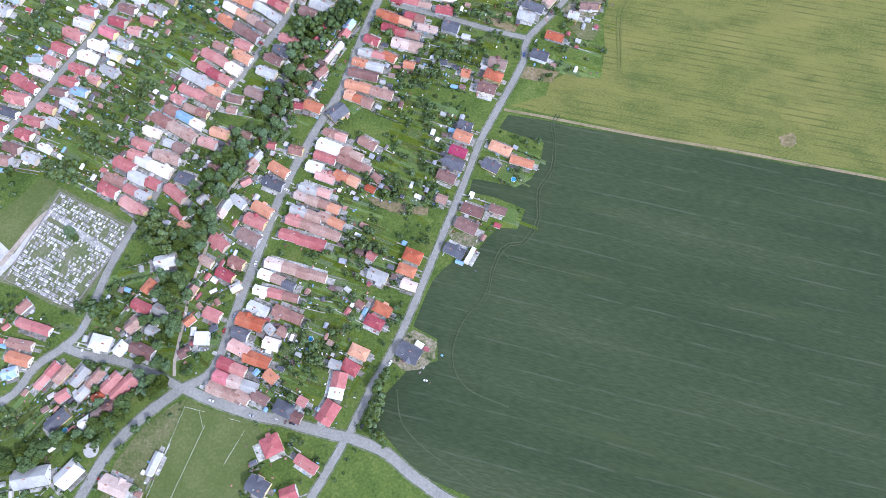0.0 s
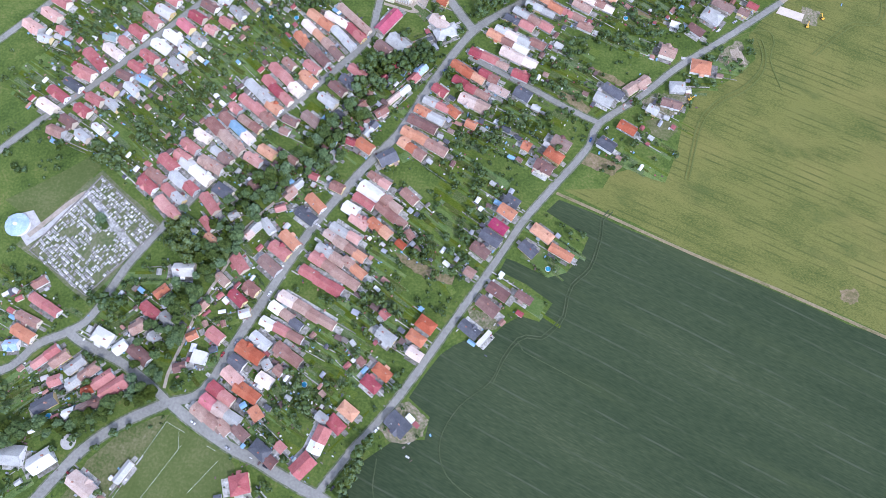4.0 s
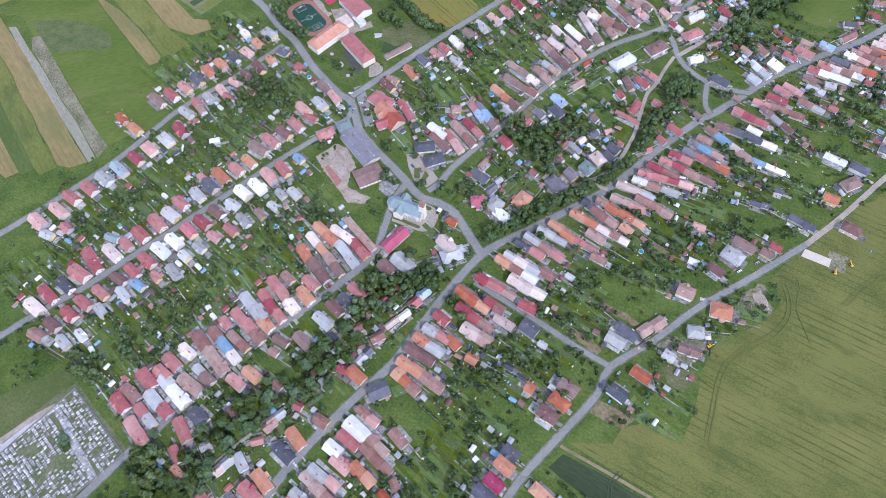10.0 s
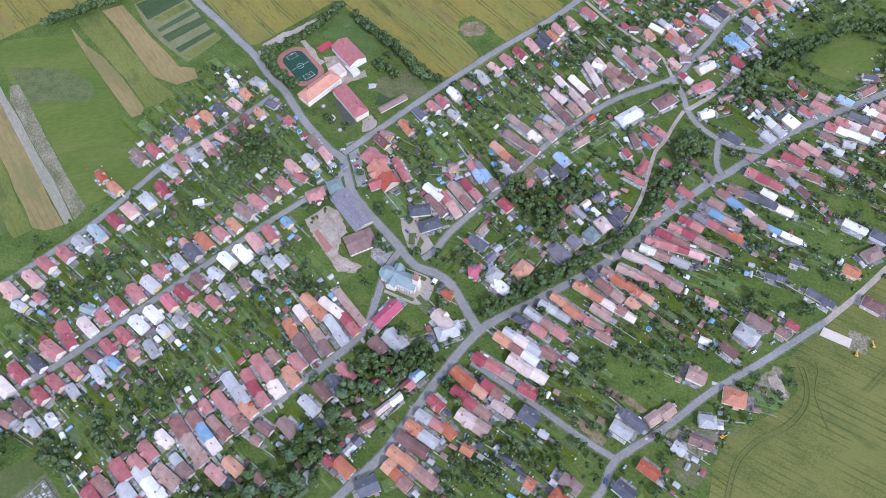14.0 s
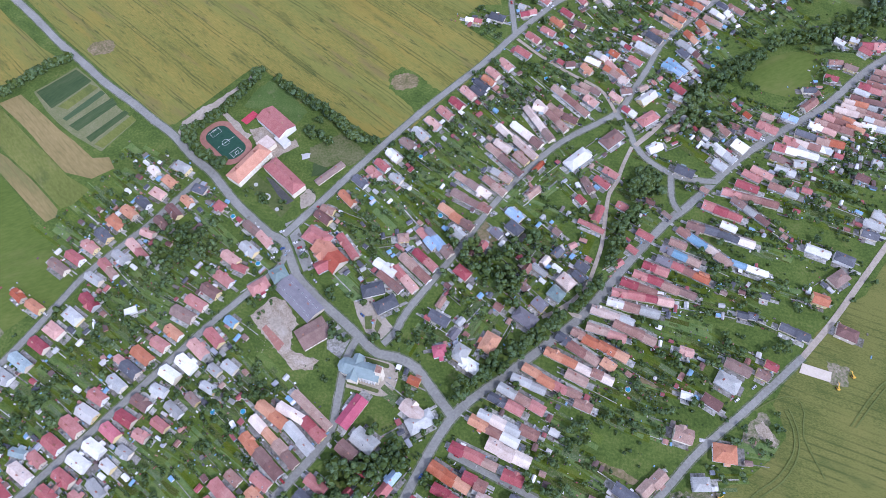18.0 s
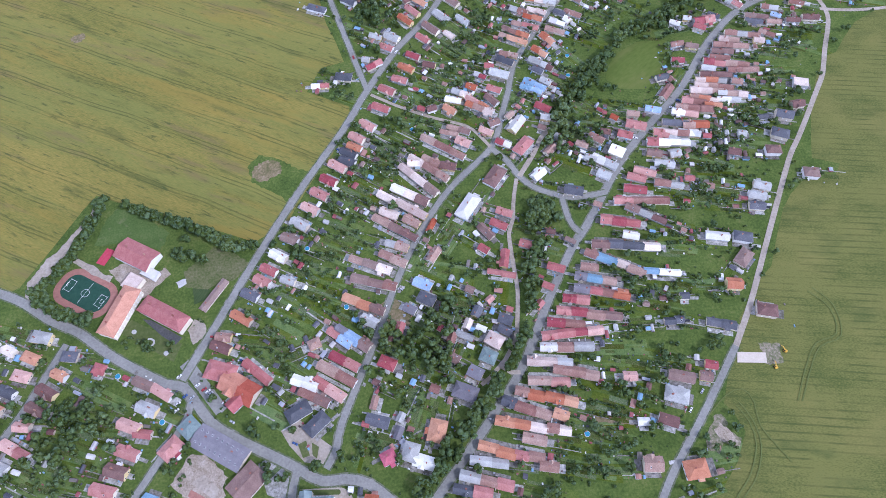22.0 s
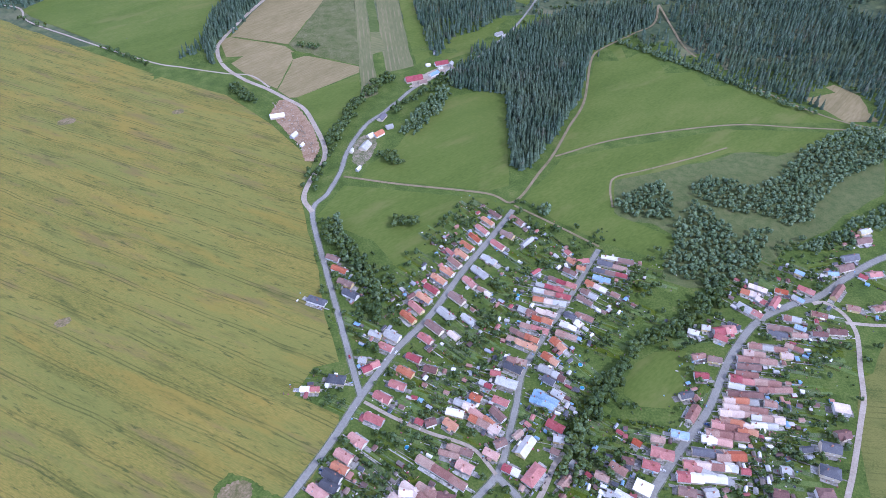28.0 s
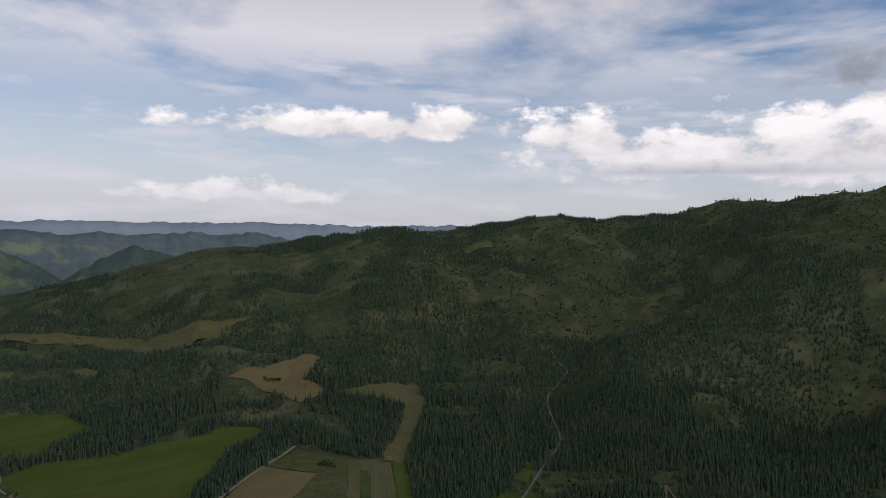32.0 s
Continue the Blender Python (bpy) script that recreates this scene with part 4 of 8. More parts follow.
field("field_29", "strip_gold", [(-82, 2082), (-26, 2105), (33, 2130), (79, 2175), (127, 2300), (143, 2100), (132, 2002), (109, 1897), (84, 1793), (73, 1720), (31, 1735), (58, 1839), (72, 1903), (88, 2021), (60, 2050), (23, 2062), (-26, 2069)])
field("field_30", "strip_gold", [(-1199, 2752), (-956, 2796), (-801, 2768), (-647, 2686), (-459, 2666), (-379, 2678), (-422, 2656), (-529, 2559), (-532, 2499), (-645, 2591), (-817, 2692), (-927, 2750), (-1161, 2670)])
field("field_31", "strip_tan", [(628, 1262), (692, 1277), (717, 1233), (701, 1176), (653, 1181)])
field("field_32", "meadow", [(48, 1726), (73, 1729), (88, 1455), (62, 1428)])
field("field_33", "meadow", [(100, 1454), (135, 1522), (182, 1542), (240, 1601), (243, 1587), (203, 1530), (159, 1465), (114, 1440)])
field("field_50", "meadow", [(271, 1666), (335, 1747), (309, 1665), (265, 1612)])
field("field_34", "strip_gold", [(395, 3329), (530, 3334), (534, 3288), (421, 3260)])
field("field_35", "strip_gold", [(-1545, 4965), (-1302, 5078), (-784, 3579), (-1383, 5077)])
field("field_36", "meadow", [(208, 800), (232, 811), (262, 809), (248, 781), (236, 756), (222, 749), (197, 754), (187, 769), (194, 784)])
field("field_51", "scrub", [(283, 1091), (351, 1103), (412, 1106), (470, 1127), (510, 1108), (579, 1129), (631, 1130), (661, 1105), (600, 1014), (527, 982), (495, 959), (423, 932), (386, 894), (338, 883), (296, 888), (274, 903), (289, 933), (318, 964), (298, 993), (266, 1002), (259, 1024)])
field("field_37", "meadow", [(4, 1060), (114, 1062), (62, 1032), (49, 979), (-3, 957), (-37, 1028), (-89, 1049)])
field("field_43", "scrub", [(-571, 528), (-539, 541), (-509, 543), (-481, 535), (-471, 522), (-473, 513), (-498, 508), (-519, 497), (-526, 496), (-553, 514)])
field("field_44", "strip_gold", [(-801, 2338), (-765, 2346), (-711, 2297), (-706, 2258), (-770, 2293)])
field("field_45", "strip_gold", [(-1006, 2338), (-945, 2347), (-928, 2290), (-976, 2274)])
field("field_46", "dusty_grass", [(-199, 32), (-191, 35), (-213, -32), (-226, -70), (-262, -70), (-240, -23), (-237, -8), (-221, 15)])
field("field_38", "dusty_grass", [(-355, 184), (-351, 163), (-341, 153), (-327, 176), (-316, 198)])

# ---- roads ----
road("main_street", "asphalt", 6.2, [(-195, 43), (-178, 51), (-169, 65), (-162, 92), (-148, 138), (-130, 197), (-105, 252), (-87, 285), (-80, 305), (-63, 358), (-44, 402), (-14, 434), (18, 467), (44, 496), (64, 527), (82, 555), (106, 589), (124, 609), (142, 631), (171, 668), (194, 691), (221, 715), (255, 745), (299, 796), (345, 835), (390, 853), (425, 861), (471, 884), (531, 909), (691, 954)])
road("south_street", "asphalt", 5.6, [(-405, 13), (-327, 35), (-306, 60), (-284, 77), (-273, 92), (-262, 133), (-245, 172), (-233, 195), (-216, 229), (-200, 264), (-176, 300), (-149, 341), (-134, 368), (-131, 379), (-132, 399), (-133, 432), (-128, 450)])
road("west_lane", "asphalt", 6.0, [(-289, 76), (-271, 69), (-244, 64), (-226, 58), (-210, 51), (-195, 43)])
road("valley_road", "asphalt", 7.2, [(-276, -68), (-258, -31), (-243, -2), (-222, 22), (-203, 37), (-195, 43), (-174, 35), (-142, 24), (-118, 19), (-105, 15), (-83, 9), (-69, 6), (-58, 2), (-43, -5), (-29, -17), (-15, -27), (8, -40), (78, -64)])
road("pitch_lane", "asphalt", 5.2, [(-74, 7), (-76, 1), (-87, -18), (-96, -33), (-108, -56)])
road("edge_street", "asphalt", 4.9, [(-72, 7), (-56, 40), (-34, 81), (-10, 138), (15, 199), (30, 238), (48, 272), (69, 312), (74, 335), (104, 368), (131, 403), (162, 435), (190, 465), (211, 488)])
road("edge_lane", "gravel", 4.6, [(211, 488), (236, 521), (267, 567), (290, 601), (309, 629), (326, 653), (345, 675), (380, 719), (396, 740), (412, 770), (427, 796), (435, 814), (436, 835), (426, 852), (413, 852)])
road("east_track", "gravel", 4, [(431, 824), (469, 816), (545, 812)])
road("cross_lane", "asphalt", 4.3, [(-44, 374), (12, 356), (49, 343), (74, 336)])
road("middle_street", "asphalt", 5.2, [(-421, 173), (-368, 252), (-350, 275), (-316, 329), (-280, 387), (-247, 441), (-207, 500), (-207, 517)])
road("upper_street", "asphalt", 5.2, [(-475, 256), (-437, 315), (-414, 354), (-393, 393), (-375, 439), (-363, 469), (-331, 520), (-303, 573)])
road("school_road", "asphalt", 6.9, [(-720, 862), (-640, 806), (-590, 772), (-543, 740), (-504, 712), (-470, 691), (-435, 668), (-398, 648), (-370, 631), (-345, 617), (-317, 595), (-294, 581), (-264, 555), (-224, 528), (-210, 523), (-191, 495), (-172, 479), (-144, 461), (-129, 451), (-111, 439), (-95, 438), (-79, 432), (-62, 416), (-46, 401)])
road("north_street", "asphalt", 6, [(-212, 529), (-188, 568), (-159, 617), (-116, 685), (-72, 747), (-43, 794), (-10, 841), (26, 880), (68, 940), (108, 991), (142, 1037)])
road("church_street", "asphalt", 5.0, [(-108, 447), (-100, 459), (-94, 478), (-65, 534), (-41, 584), (-22, 617), (3, 652), (21, 671), (44, 690), (60, 704), (69, 718), (78, 740), (90, 768), (103, 802), (130, 839), (163, 879), (192, 917), (222, 957)])
road("square_lane", "asphalt", 5.0, [(61, 705), (73, 688), (80, 670), (90, 657), (103, 648), (112, 643), (124, 640), (140, 640), (151, 641)])
road("brook_lane", "asphalt", 4.6, [(112, 642), (112, 626), (114, 613), (119, 605)])
road("inn_lane", "gravel", 4.5, [(80, 670), (97, 691), (109, 709), (120, 718)])
road("yard_lane", "gravel", 3.4, [(77, 668), (70, 647), (65, 627), (59, 614), (57, 591), (56, 571), (55, 560), (50, 538), (45, 521), (34, 506), (30, 500), (36, 495), (43, 494)])
road("yard_spur", "gravel", 3.2, [(34, 506), (20, 494), (12, 489)])
road("link_lane", "gravel", 3.2, [(61, 706), (49, 728), (36, 738), (12, 750), (-15, 767), (-41, 787)])
road("mill_road", "asphalt", 5.0, [(-44, 794), (-52, 833), (-63, 890), (-78, 966), (-94, 1060), (-77, 1094), (-61, 1139), (-54, 1176), (-43, 1210), (-23, 1253), (-1, 1278), (14, 1299), (27, 1316), (47, 1345), (76, 1374), (93, 1387), (125, 1405), (160, 1435), (193, 1476), (237, 1529)])
road("forest_track", "asphalt", 3.2, [(237, 1529), (283, 1608), (339, 1710), (400, 1813), (420, 1870), (452, 2085), (506, 2174), (562, 2277), (557, 2429)])
road("quarry_track", "gravel", 6.5, [(-94, 1060), (-105, 1087), (-99, 1122), (-83, 1166), (-83, 1203), (-98, 1260), (-115, 1307), (-143, 1340), (-172, 1372), (-211, 1408), (-247, 1457), (-264, 1508), (-260, 1555), (-213, 1681), (-145, 1826)])
road("hill_track", "gravel", 3.2, [(-168, 1376), (-200, 1418), (-242, 1431), (-309, 1458), (-359, 1478), (-449, 1538), (-538, 1602), (-617, 1664), (-658, 1725), (-784, 1760)])
road("meadow_track", "dirt", 3.6, [(-57, 1128), (11, 1104), (115, 1073), (146, 1052), (192, 1110), (219, 1147), (256, 1209), (300, 1282), (349, 1411), (381, 1452), (445, 1489), (488, 1506), (515, 1560)])
road("ridge_track", "dirt", 3, [(220, 1142), (319, 1174), (481, 1191), (580, 1173), (646, 1159)])
road("garden_track", "dirt", 3, [(145, 1045), (180, 1009), (224, 961)])
road("scrub_track", "dirt", 2.5, [(261, 1028), (270, 1065), (284, 1087), (327, 1098), (410, 1121), (455, 1136)])
road("brook_path", "gravel", 2.4, [(-201, 52), (-202, 62), (-198, 96), (-195, 120), (-186, 154), (-183, 178), (-175, 195), (-166, 209)])
road("field_track", "dirt", 2.4, [(51, 267), (94, 257), (160, 241), (236, 225), (352, 198), (492, 168)])
road("wood_track", "dirt", 3.4, [(515, 1560), (513, 1489), (514, 1411), (548, 1340), (583, 1273), (618, 1217), (656, 1176), (711, 1145)])
road("gate_lane", "gravel", 4, [(-347, 139), (-326, 172), (-317, 183)])
road("crop_track_1", "crop_track", 0.9, [(94, 262), (89, 253), (90, 241), (89, 228), (86, 212), (75, 196), (73, 186), (73, 171), (67, 160), (60, 151), (49, 150), (43, 146), (39, 139), (35, 129), (30, 110), (12, 88), (4, 62), (14, 40), (44, 26)])
road("crop_track_2", "crop_track", 0.8, [(97, 261), (91, 252), (92, 241), (91, 228), (88, 211), (77, 195), (75, 186), (75, 170), (69, 158), (61, 149), (50, 148), (45, 144), (41, 138), (37, 128), (32, 109)])
road("crop_track_4", "crop_track", 0.8, [(44, 144), (49, 138), (62, 134), (110, 121)])
road("gold_track_1", "grain_track", 0.9, [(284, 523), (295, 506), (291, 485), (272, 480), (257, 464), (240, 440)])
road("gold_track_2", "grain_track", 0.9, [(289, 525), (299, 508), (294, 483), (274, 477), (260, 462), (243, 439)])
road("gold_margin_1", "grain_track", 0.9, [(149, 302), (150, 316), (151, 330), (152, 344), (156, 362), (168, 380), (186, 396), (198, 415), (199, 431), (194, 444)])
road("gold_margin_2", "grain_track", 0.9, [(152, 302), (153, 316), (154, 330), (155, 343), (159, 360), (170, 377), (189, 393), (201, 413), (202, 432), (197, 446)])
road("gold_track_3", "grain_track", 0.8, [(172, 440), (189, 452), (203, 455), (208, 444), (206, 427), (218, 399)])
road("crop_track_3", "crop_track", 0.9, [(-37, 40), (-33, 16), (-14, -4), (14, -23)])


# ---- trees ----
rs = np.random.RandomState(7)


def lump(n, lobes, r, h, leaf):
    """A crown: rough lobes closely set with small tilted leaf sprays. Triangles only."""
    verts, tris = [], []
    t = (1 + 5 ** 0.5) / 2
    ico = np.array([(-1, t, 0), (1, t, 0), (-1, -t, 0), (1, -t, 0), (0, -1, t), (0, 1, t), (0, -1, -t), (0, 1, -t), (t, 0, -1), (t, 0, 1), (-t, 0, -1), (-t, 0, 1)]) / 1.9
    ico_f = [(0, 11, 5), (0, 5, 1), (0, 1, 7), (0, 7, 10), (0, 10, 11), (1, 5, 9), (5, 11, 4), (11, 10, 2), (10, 7, 6), (7, 1, 8), (3, 9, 4), (3, 4, 2), (3, 2, 6), (3, 6, 8), (3, 8, 9), (4, 9, 5), (2, 4, 11), (6, 2, 10), (8, 6, 7), (9, 8, 1)]
    spots = []
    for k in range(lobes):
        a, d = rs.rand() * 6.28, (rs.rand() ** 0.5) * r * 0.62 * (lobes > 1)
        spots.append((np.array([math.cos(a) * d, math.sin(a) * d, h * (0.35 + 0.5 * rs.rand())]), r * (0.42 + 0.25 * rs.rand()) if lobes > 1 else r * 0.85))
    for c, q in spots:
        k = len(verts)
        verts += list(c + ico * q * 0.86 * (0.85 + 0.3 * rs.rand(12, 1)))
        tris += [(a + k, b + k, c2 + k) for a, b, c2 in ico_f]
    for _ in range(n):
        c, q = spots[rs.randint(len(spots))]
        d = rs.normal(size=3)
        d /= np.linalg.norm(d)
        if d[2] < -0.45:
            d[2] *= -1
        p = c + d * q * (0.85 + 0.25 * rs.rand())
        u = np.cross(d, rs.normal(size=3))
        u /= np.linalg.norm(u)
        v = np.cross(d, u)
        s = leaf * (0.6 + 0.8 * rs.rand())
        k = len(verts)
        verts += [p + d * s * 0.35, p + u * s - d * s * 0.3, p - u * s * 0.5 + v * s * 0.85 - d * s * 0.2, p - u * s * 0.5 - v * s * 0.85 - d * s * 0.3]
        tris += [(k, k + 1, k + 2), (k, k + 2, k + 3), (k, k + 3, k + 1)]
    return np.array(verts), np.array(tris)


def spruce(tiers, sides, h=1.0, r=0.2):
    """A narrow conifer, one unit high, of ragged tiers."""
    verts, tris = [], []
    for k in range(tiers):
        z0, z1 = h * (0.06 + 0.8 * k / tiers), h * min(1.0, 0.06 + 0.8 * k / tiers + 1.55 / (tiers + 0.6))
        rr = r * (1 - 0.78 * k / tiers)
        i = len(verts)
        verts.append((rs.normal() * 0.01, rs.normal() * 0.01, z1 if k < tiers - 1 else h))
        for s in range(sides):
            a = 6.283 * s / sides + k
            q = rr * (0.72 if s % 2 else 1.0) * (0.85 + 0.3 * rs.rand())
            verts.append((math.cos(a) * q, math.sin(a) * q, z0 - (0.03 if s % 2 == 0 else 0)))
        tris += [(i, i + 1 + s, i + 1 + (s + 1) % sides) for s in range(sides)]
    return np.array(verts), np.array(tris)


def scatter(name, protos, places, mat, label, category):
    """Many like plants as one object. places: x, y, z, size across, height, turn."""
    places = np.array(places)
    vs, ts, base = [], [], 0
    pick = rs.randint(len(protos), size=len(places))
    for k, (pv, pt) in enumerate(protos):
        p = places[pick == k]
        if not len(p):
            continue
        c, s = np.cos(p[:, 5])[:, None], np.sin(p[:, 5])[:, None]
        x = (pv[None, :, 0] * c - pv[None, :, 1] * s) * p[:, 3:4] + p[:, 0:1]
        y = (pv[None, :, 0] * s + pv[None, :, 1] * c) * p[:, 3:4] + p[:, 1:2]
        z = pv[None, :, 2] * p[:, 4:5] + p[:, 2:3]
        vs.append(np.stack([x, y, z], 2).reshape(-1, 3))
        ts.append((pt[None] + base + (np.arange(len(p)) * len(pv))[:, None, None]).reshape(-1, 3))
        base += len(p) * len(pv)
    v, t = np.concatenate(vs), np.concatenate(ts)
    me = bpy.data.meshes.new(name)
    me.vertices.add(len(v))
    me.vertices.foreach_set("co", v.ravel().astype(np.float32))
    me.loops.add(len(t) * 3)
    me.loops.foreach_set("vertex_index", t.ravel().astype(np.int32))
    me.polygons.add(len(t))
    me.polygons.foreach_set("loop_start", np.arange(0, len(t) * 3, 3, dtype=np.int32))
    me.update(calc_edges=True)
    me.materials.append(mat)
    return tagged(new(name, me), label, category, kind="stuff")


def trunk_mesh():
    bm = bmesh.new()
    bmesh.ops.create_cone(bm, cap_ends=True, segments=7, radius1=0.26, radius2=0.12, depth=3.4, matrix=Matrix.Translation((0, 0, 1.5)))
    for a in (0.4, 2.3, 4.6):
        m = Matrix.Translation((0, 0, 2.7)) @ Matrix.Rotation(a, 4, "Z") @ Matrix.Rotation(0.75, 4, "Y") @ Matrix.Translation((0, 0, 1.1))
        bmesh.ops.create_cone(bm, cap_ends=True, segments=5, radius1=0.10, radius2=0.03, depth=2.4, matrix=m)
    me = bpy.data.meshes.new("trunk")
    bm.to_mesh(me)
    bm.free()
    me.materials.append(MAT["bark"])
    return me


TRUNK = trunk_mesh()
TREES = []
for tone_word, lobes_n, r_, h_ in (("broad dark green", 8, 3.4, 6.2), ("spreading mid green", 9, 3.9, 5.2), ("upright dark green", 7, 2.5, 7.0), ("small rounded light green", 5, 2.3, 4.2)):
    cv, ct = lump(190, lobes_n, r_, h_, 0.75)
    root = new("tree", None)
    tagged(root, tone_word + " leafy garden tree with an uneven crown", "tree", "village trees")
    put("trunk", TRUNK, root)
    put("crown", mesh("crown", (cv + (0, 0, 1.6)).tolist(), ct.tolist(), MAT["leaf"]), root)
    TREES.append(root)
TREE_COUNT = [0]
SPARE = []  # further trees, joined


CROPS = []
ON_ROAD = Spots().empty()
ON_ROAD.extend(ROAD_PTS)


def in_crop(x, y):
    return any(a < x < b and c < y < d and inside(o, np.array(x), np.array(y)) for o, (a, b, c, d) in CROPS)


def clear(x, y, r, roads=True):
    if roads:
        for px, py, pw in ON_ROAD.near(x, y, r):
            if math.hypot(px - x, py - y) < pw + r + 0.6:
                return False
    for px, py, pr in TAKEN.near(x, y, r):
        if math.hypot(px - x, py - y) < pr + r:
            return False
    return not in_crop(x, y)


def tree(x, y, size):
    z = float(height(x, y))
    if TREE_COUNT[0] >= 300:
        SPARE.append((x, y, z, size, size, random.random() * 6.28))
        return
    root = TREES[TREE_COUNT[0] % 4]
    m = pose(x, y, z, 0, 0, random.random() * 360) @ Matrix.Diagonal((size, size, size * random.uniform(0.9, 1.1), 1))
    if TREE_COUNT[0] < 4:
        root.matrix_basis = m
    else:
        t = copy_thing(root, m)
        t.matrix_basis = m
    TREE_COUNT[0] += 1


GROVES = []
CLEARINGS = []
BELTS = []


def belt(w, n, pts):
    BELTS.append((w, n, pts))


CROPS += [(o, (min(p[0] for p in o), max(p[0] for p in o), min(p[1] for p in o), max(p[1] for p in o))) for o in OPEN[:24] + [o for o in OPEN if tuple(o[0]) == (208, 800)]]
belt(17, 70, [(-205, 46), (-217, 43), (-239, 29), (-254, 17), (-281, 3), (-301, -5), (-319, -8)])  # brook beside the valley road
belt(30, 240, [(-216, 66), (-214, 97), (-206, 123), (-197, 155), (-190, 183), (-172, 222), (-150, 245), (-137, 274), (-125, 308), (-104, 352), (-79, 373)])  # brook south
belt(16, 20, [(-44, 414), (-34, 427), (-19, 445)])  # brook middle
belt(11, 50, [(-8, 452), (2, 462), (20, 480), (36, 503), (50, 525)])  # brook beside the main street
belt(9, 34, [(64, 545), (66, 560), (72, 580), (84, 600)])  # brook north
belt(16, 40, [(84, 618), (90, 634), (96, 626)])  # grove by the lanes
belt(22, 26, [(-12, 504), (-22, 522), (-16, 540), (-4, 552)])  # orchard
belt(18, 16, [(-66, 545), (-58, 540), (-40, 528)])  # street trees
belt(15, 125, [(118, 690), (129, 717), (141, 742), (164, 768), (192, 791), (223, 822), (262, 832), (294, 857), (329, 881)])  # brook far
belt(7, 76, [(-287, 700), (-277, 706), (-252, 687), (-221, 670), (-199, 657), (-172, 639), (-156, 634)])  # school row
belt(6, 42, [(-331, 617), (-315, 603), (-301, 595), (-287, 588)])  # school hedge
belt(5, 34, [(-286, 694), (-295, 674), (-302, 659), (-311, 640), (-320, 631), (-328, 620)])  # school side
belt(8, 10, [(-214, 648), (-218, 640), (-197, 626)])  # school lot
belt(52, 30, [(-317, 493), (-302, 508), (-273, 497)])  # west garden
belt(10, 8, [(-313, 215), (-299, 217)])  # chapel trees
belt(20, 24, [(-234, 170), (-221, 160), (-216, 151)])  # lane trees
belt(16, 16, [(-268, 98), (-253, 100)])  # corner trees
belt(2, 3, [(-214, 21), (-221, 14), (-232, 2)])  # road trees
belt(18, 48, [(-81, 1033), (-57, 991), (-36, 952), (-29, 898), (-35, 883)])  # west strip
belt(14, 14, [(2, 1028), (21, 1023)])  # meadow clump
belt(16, 110, [(-100, 1105), (-74, 1198), (-45, 1283), (-12, 1348), (16, 1383)])  # mill trees
belt(16, 48, [(11, 1278), (56, 1324), (105, 1374), (172, 1451)])  # mill trees far
belt(12, 14, [(-8, 1165), (17, 1150)])  # mill clump
belt(6, 12, [(-131, 1513), (-97, 1504)])  # tan clump
belt(6, 8, [(-90, 1732), (-61, 1720)])  # tan clump north
belt(4, 28, [(-638, 1676), (-478, 1558), (-370, 1470)])  # hill track bushes
belt(14, 24, [(-228, 1379), (-187, 1331)])  # crossroad bushes
belt(5, 22, [(-46, 52), (-49, 40), (-51, 26), (-53, 14), (-48, 2)])  # edge bushes
belt(7, 12, [(-6, 113), (2, 112)])  # field bushes
belt(12, 9, [(-252, 2134), (-221, 2133)])  # tan clump hill
belt(4, 70, [(-571, 590), (-548, 612), (-533, 627), (-517, 649), (-502, 670), (-485, 687), (-478, 692)])  # field hedge
belt(6, 12, [(-149, 454), (-143, 445), (-82, 453)])  # square trees
GROVES.append(("conifers", [(180, 1262), (169, 1204), (159, 1129), (170, 1111), (183, 1121), (213, 1160), (246, 1210), (291, 1282), (345, 1411), (405, 1474), (485, 1499), (506, 1539), (458, 1591), (360, 1600), (294, 1555), (215, 1490), (140, 1420), (105, 1362), (111, 1344), (134, 1332), (187, 1315)]))
GROVES.append(("conifers", [(-293, 1559), (-279, 1672), (-264, 1782), (-203, 1889), (-150, 1931), (-127, 1871), (-150, 1826), (-198, 1720), (-238, 1619), (-264, 1551), (-268, 1490), (-262, 1455), (-280, 1490)]))
GROVES.append(("broadleaf", [(412, 1478), (462, 1422), (515, 1367), (552, 1304), (601, 1236), (632, 1206), (622, 1198), (590, 1229), (540, 1296), (505, 1353), (452, 1408), (405, 1466)]))
GROVES.append(("broadleaf", [(261, 1033), (282, 1047), (317, 1066), (339, 1069), (340, 1040), (323, 994), (300, 997), (271, 1011)]))
GROVES.append(("broadleaf", [(362, 1043), (392, 1074), (424, 1064), (445, 1045), (490, 1062), (544, 1112), (586, 1133), (653, 1167), (683, 1164), (720, 1110), (631, 1076), (591, 1056), (551, 1038), (501, 999), (482, 975), (452, 968), (428, 992), (398, 1001), (373, 1025)]))
GROVES.append(("broadleaf", [(321, 989), (362, 1030), (373, 1010), (383, 982), (379, 957), (365, 940), (402, 964), (428, 961), (400, 931), (385, 910), (351, 892), (324, 870), (309, 863), (315, 887), (292, 899), (278, 922), (303, 947)]))
GROVES.append(("broadleaf", [(427, 932), (455, 948), (472, 941), (519, 965), (577, 990), (660, 1020), (640, 985), (557, 951), (496, 924), (460, 919)]))
GROVES.append(("broadleaf", [(-61, 1049), (-54, 1003), (-20, 929), (-5, 900), (-30, 903), (-52, 955), (-80, 1042)]))
GROVES.append(("broadleaf", [(16, 1217), (73, 1322), (113, 1364), (100, 1302), (47, 1214)]))
GROVES.append(("broadleaf", [(185, 1053), (185, 1014), (165, 1025)]))
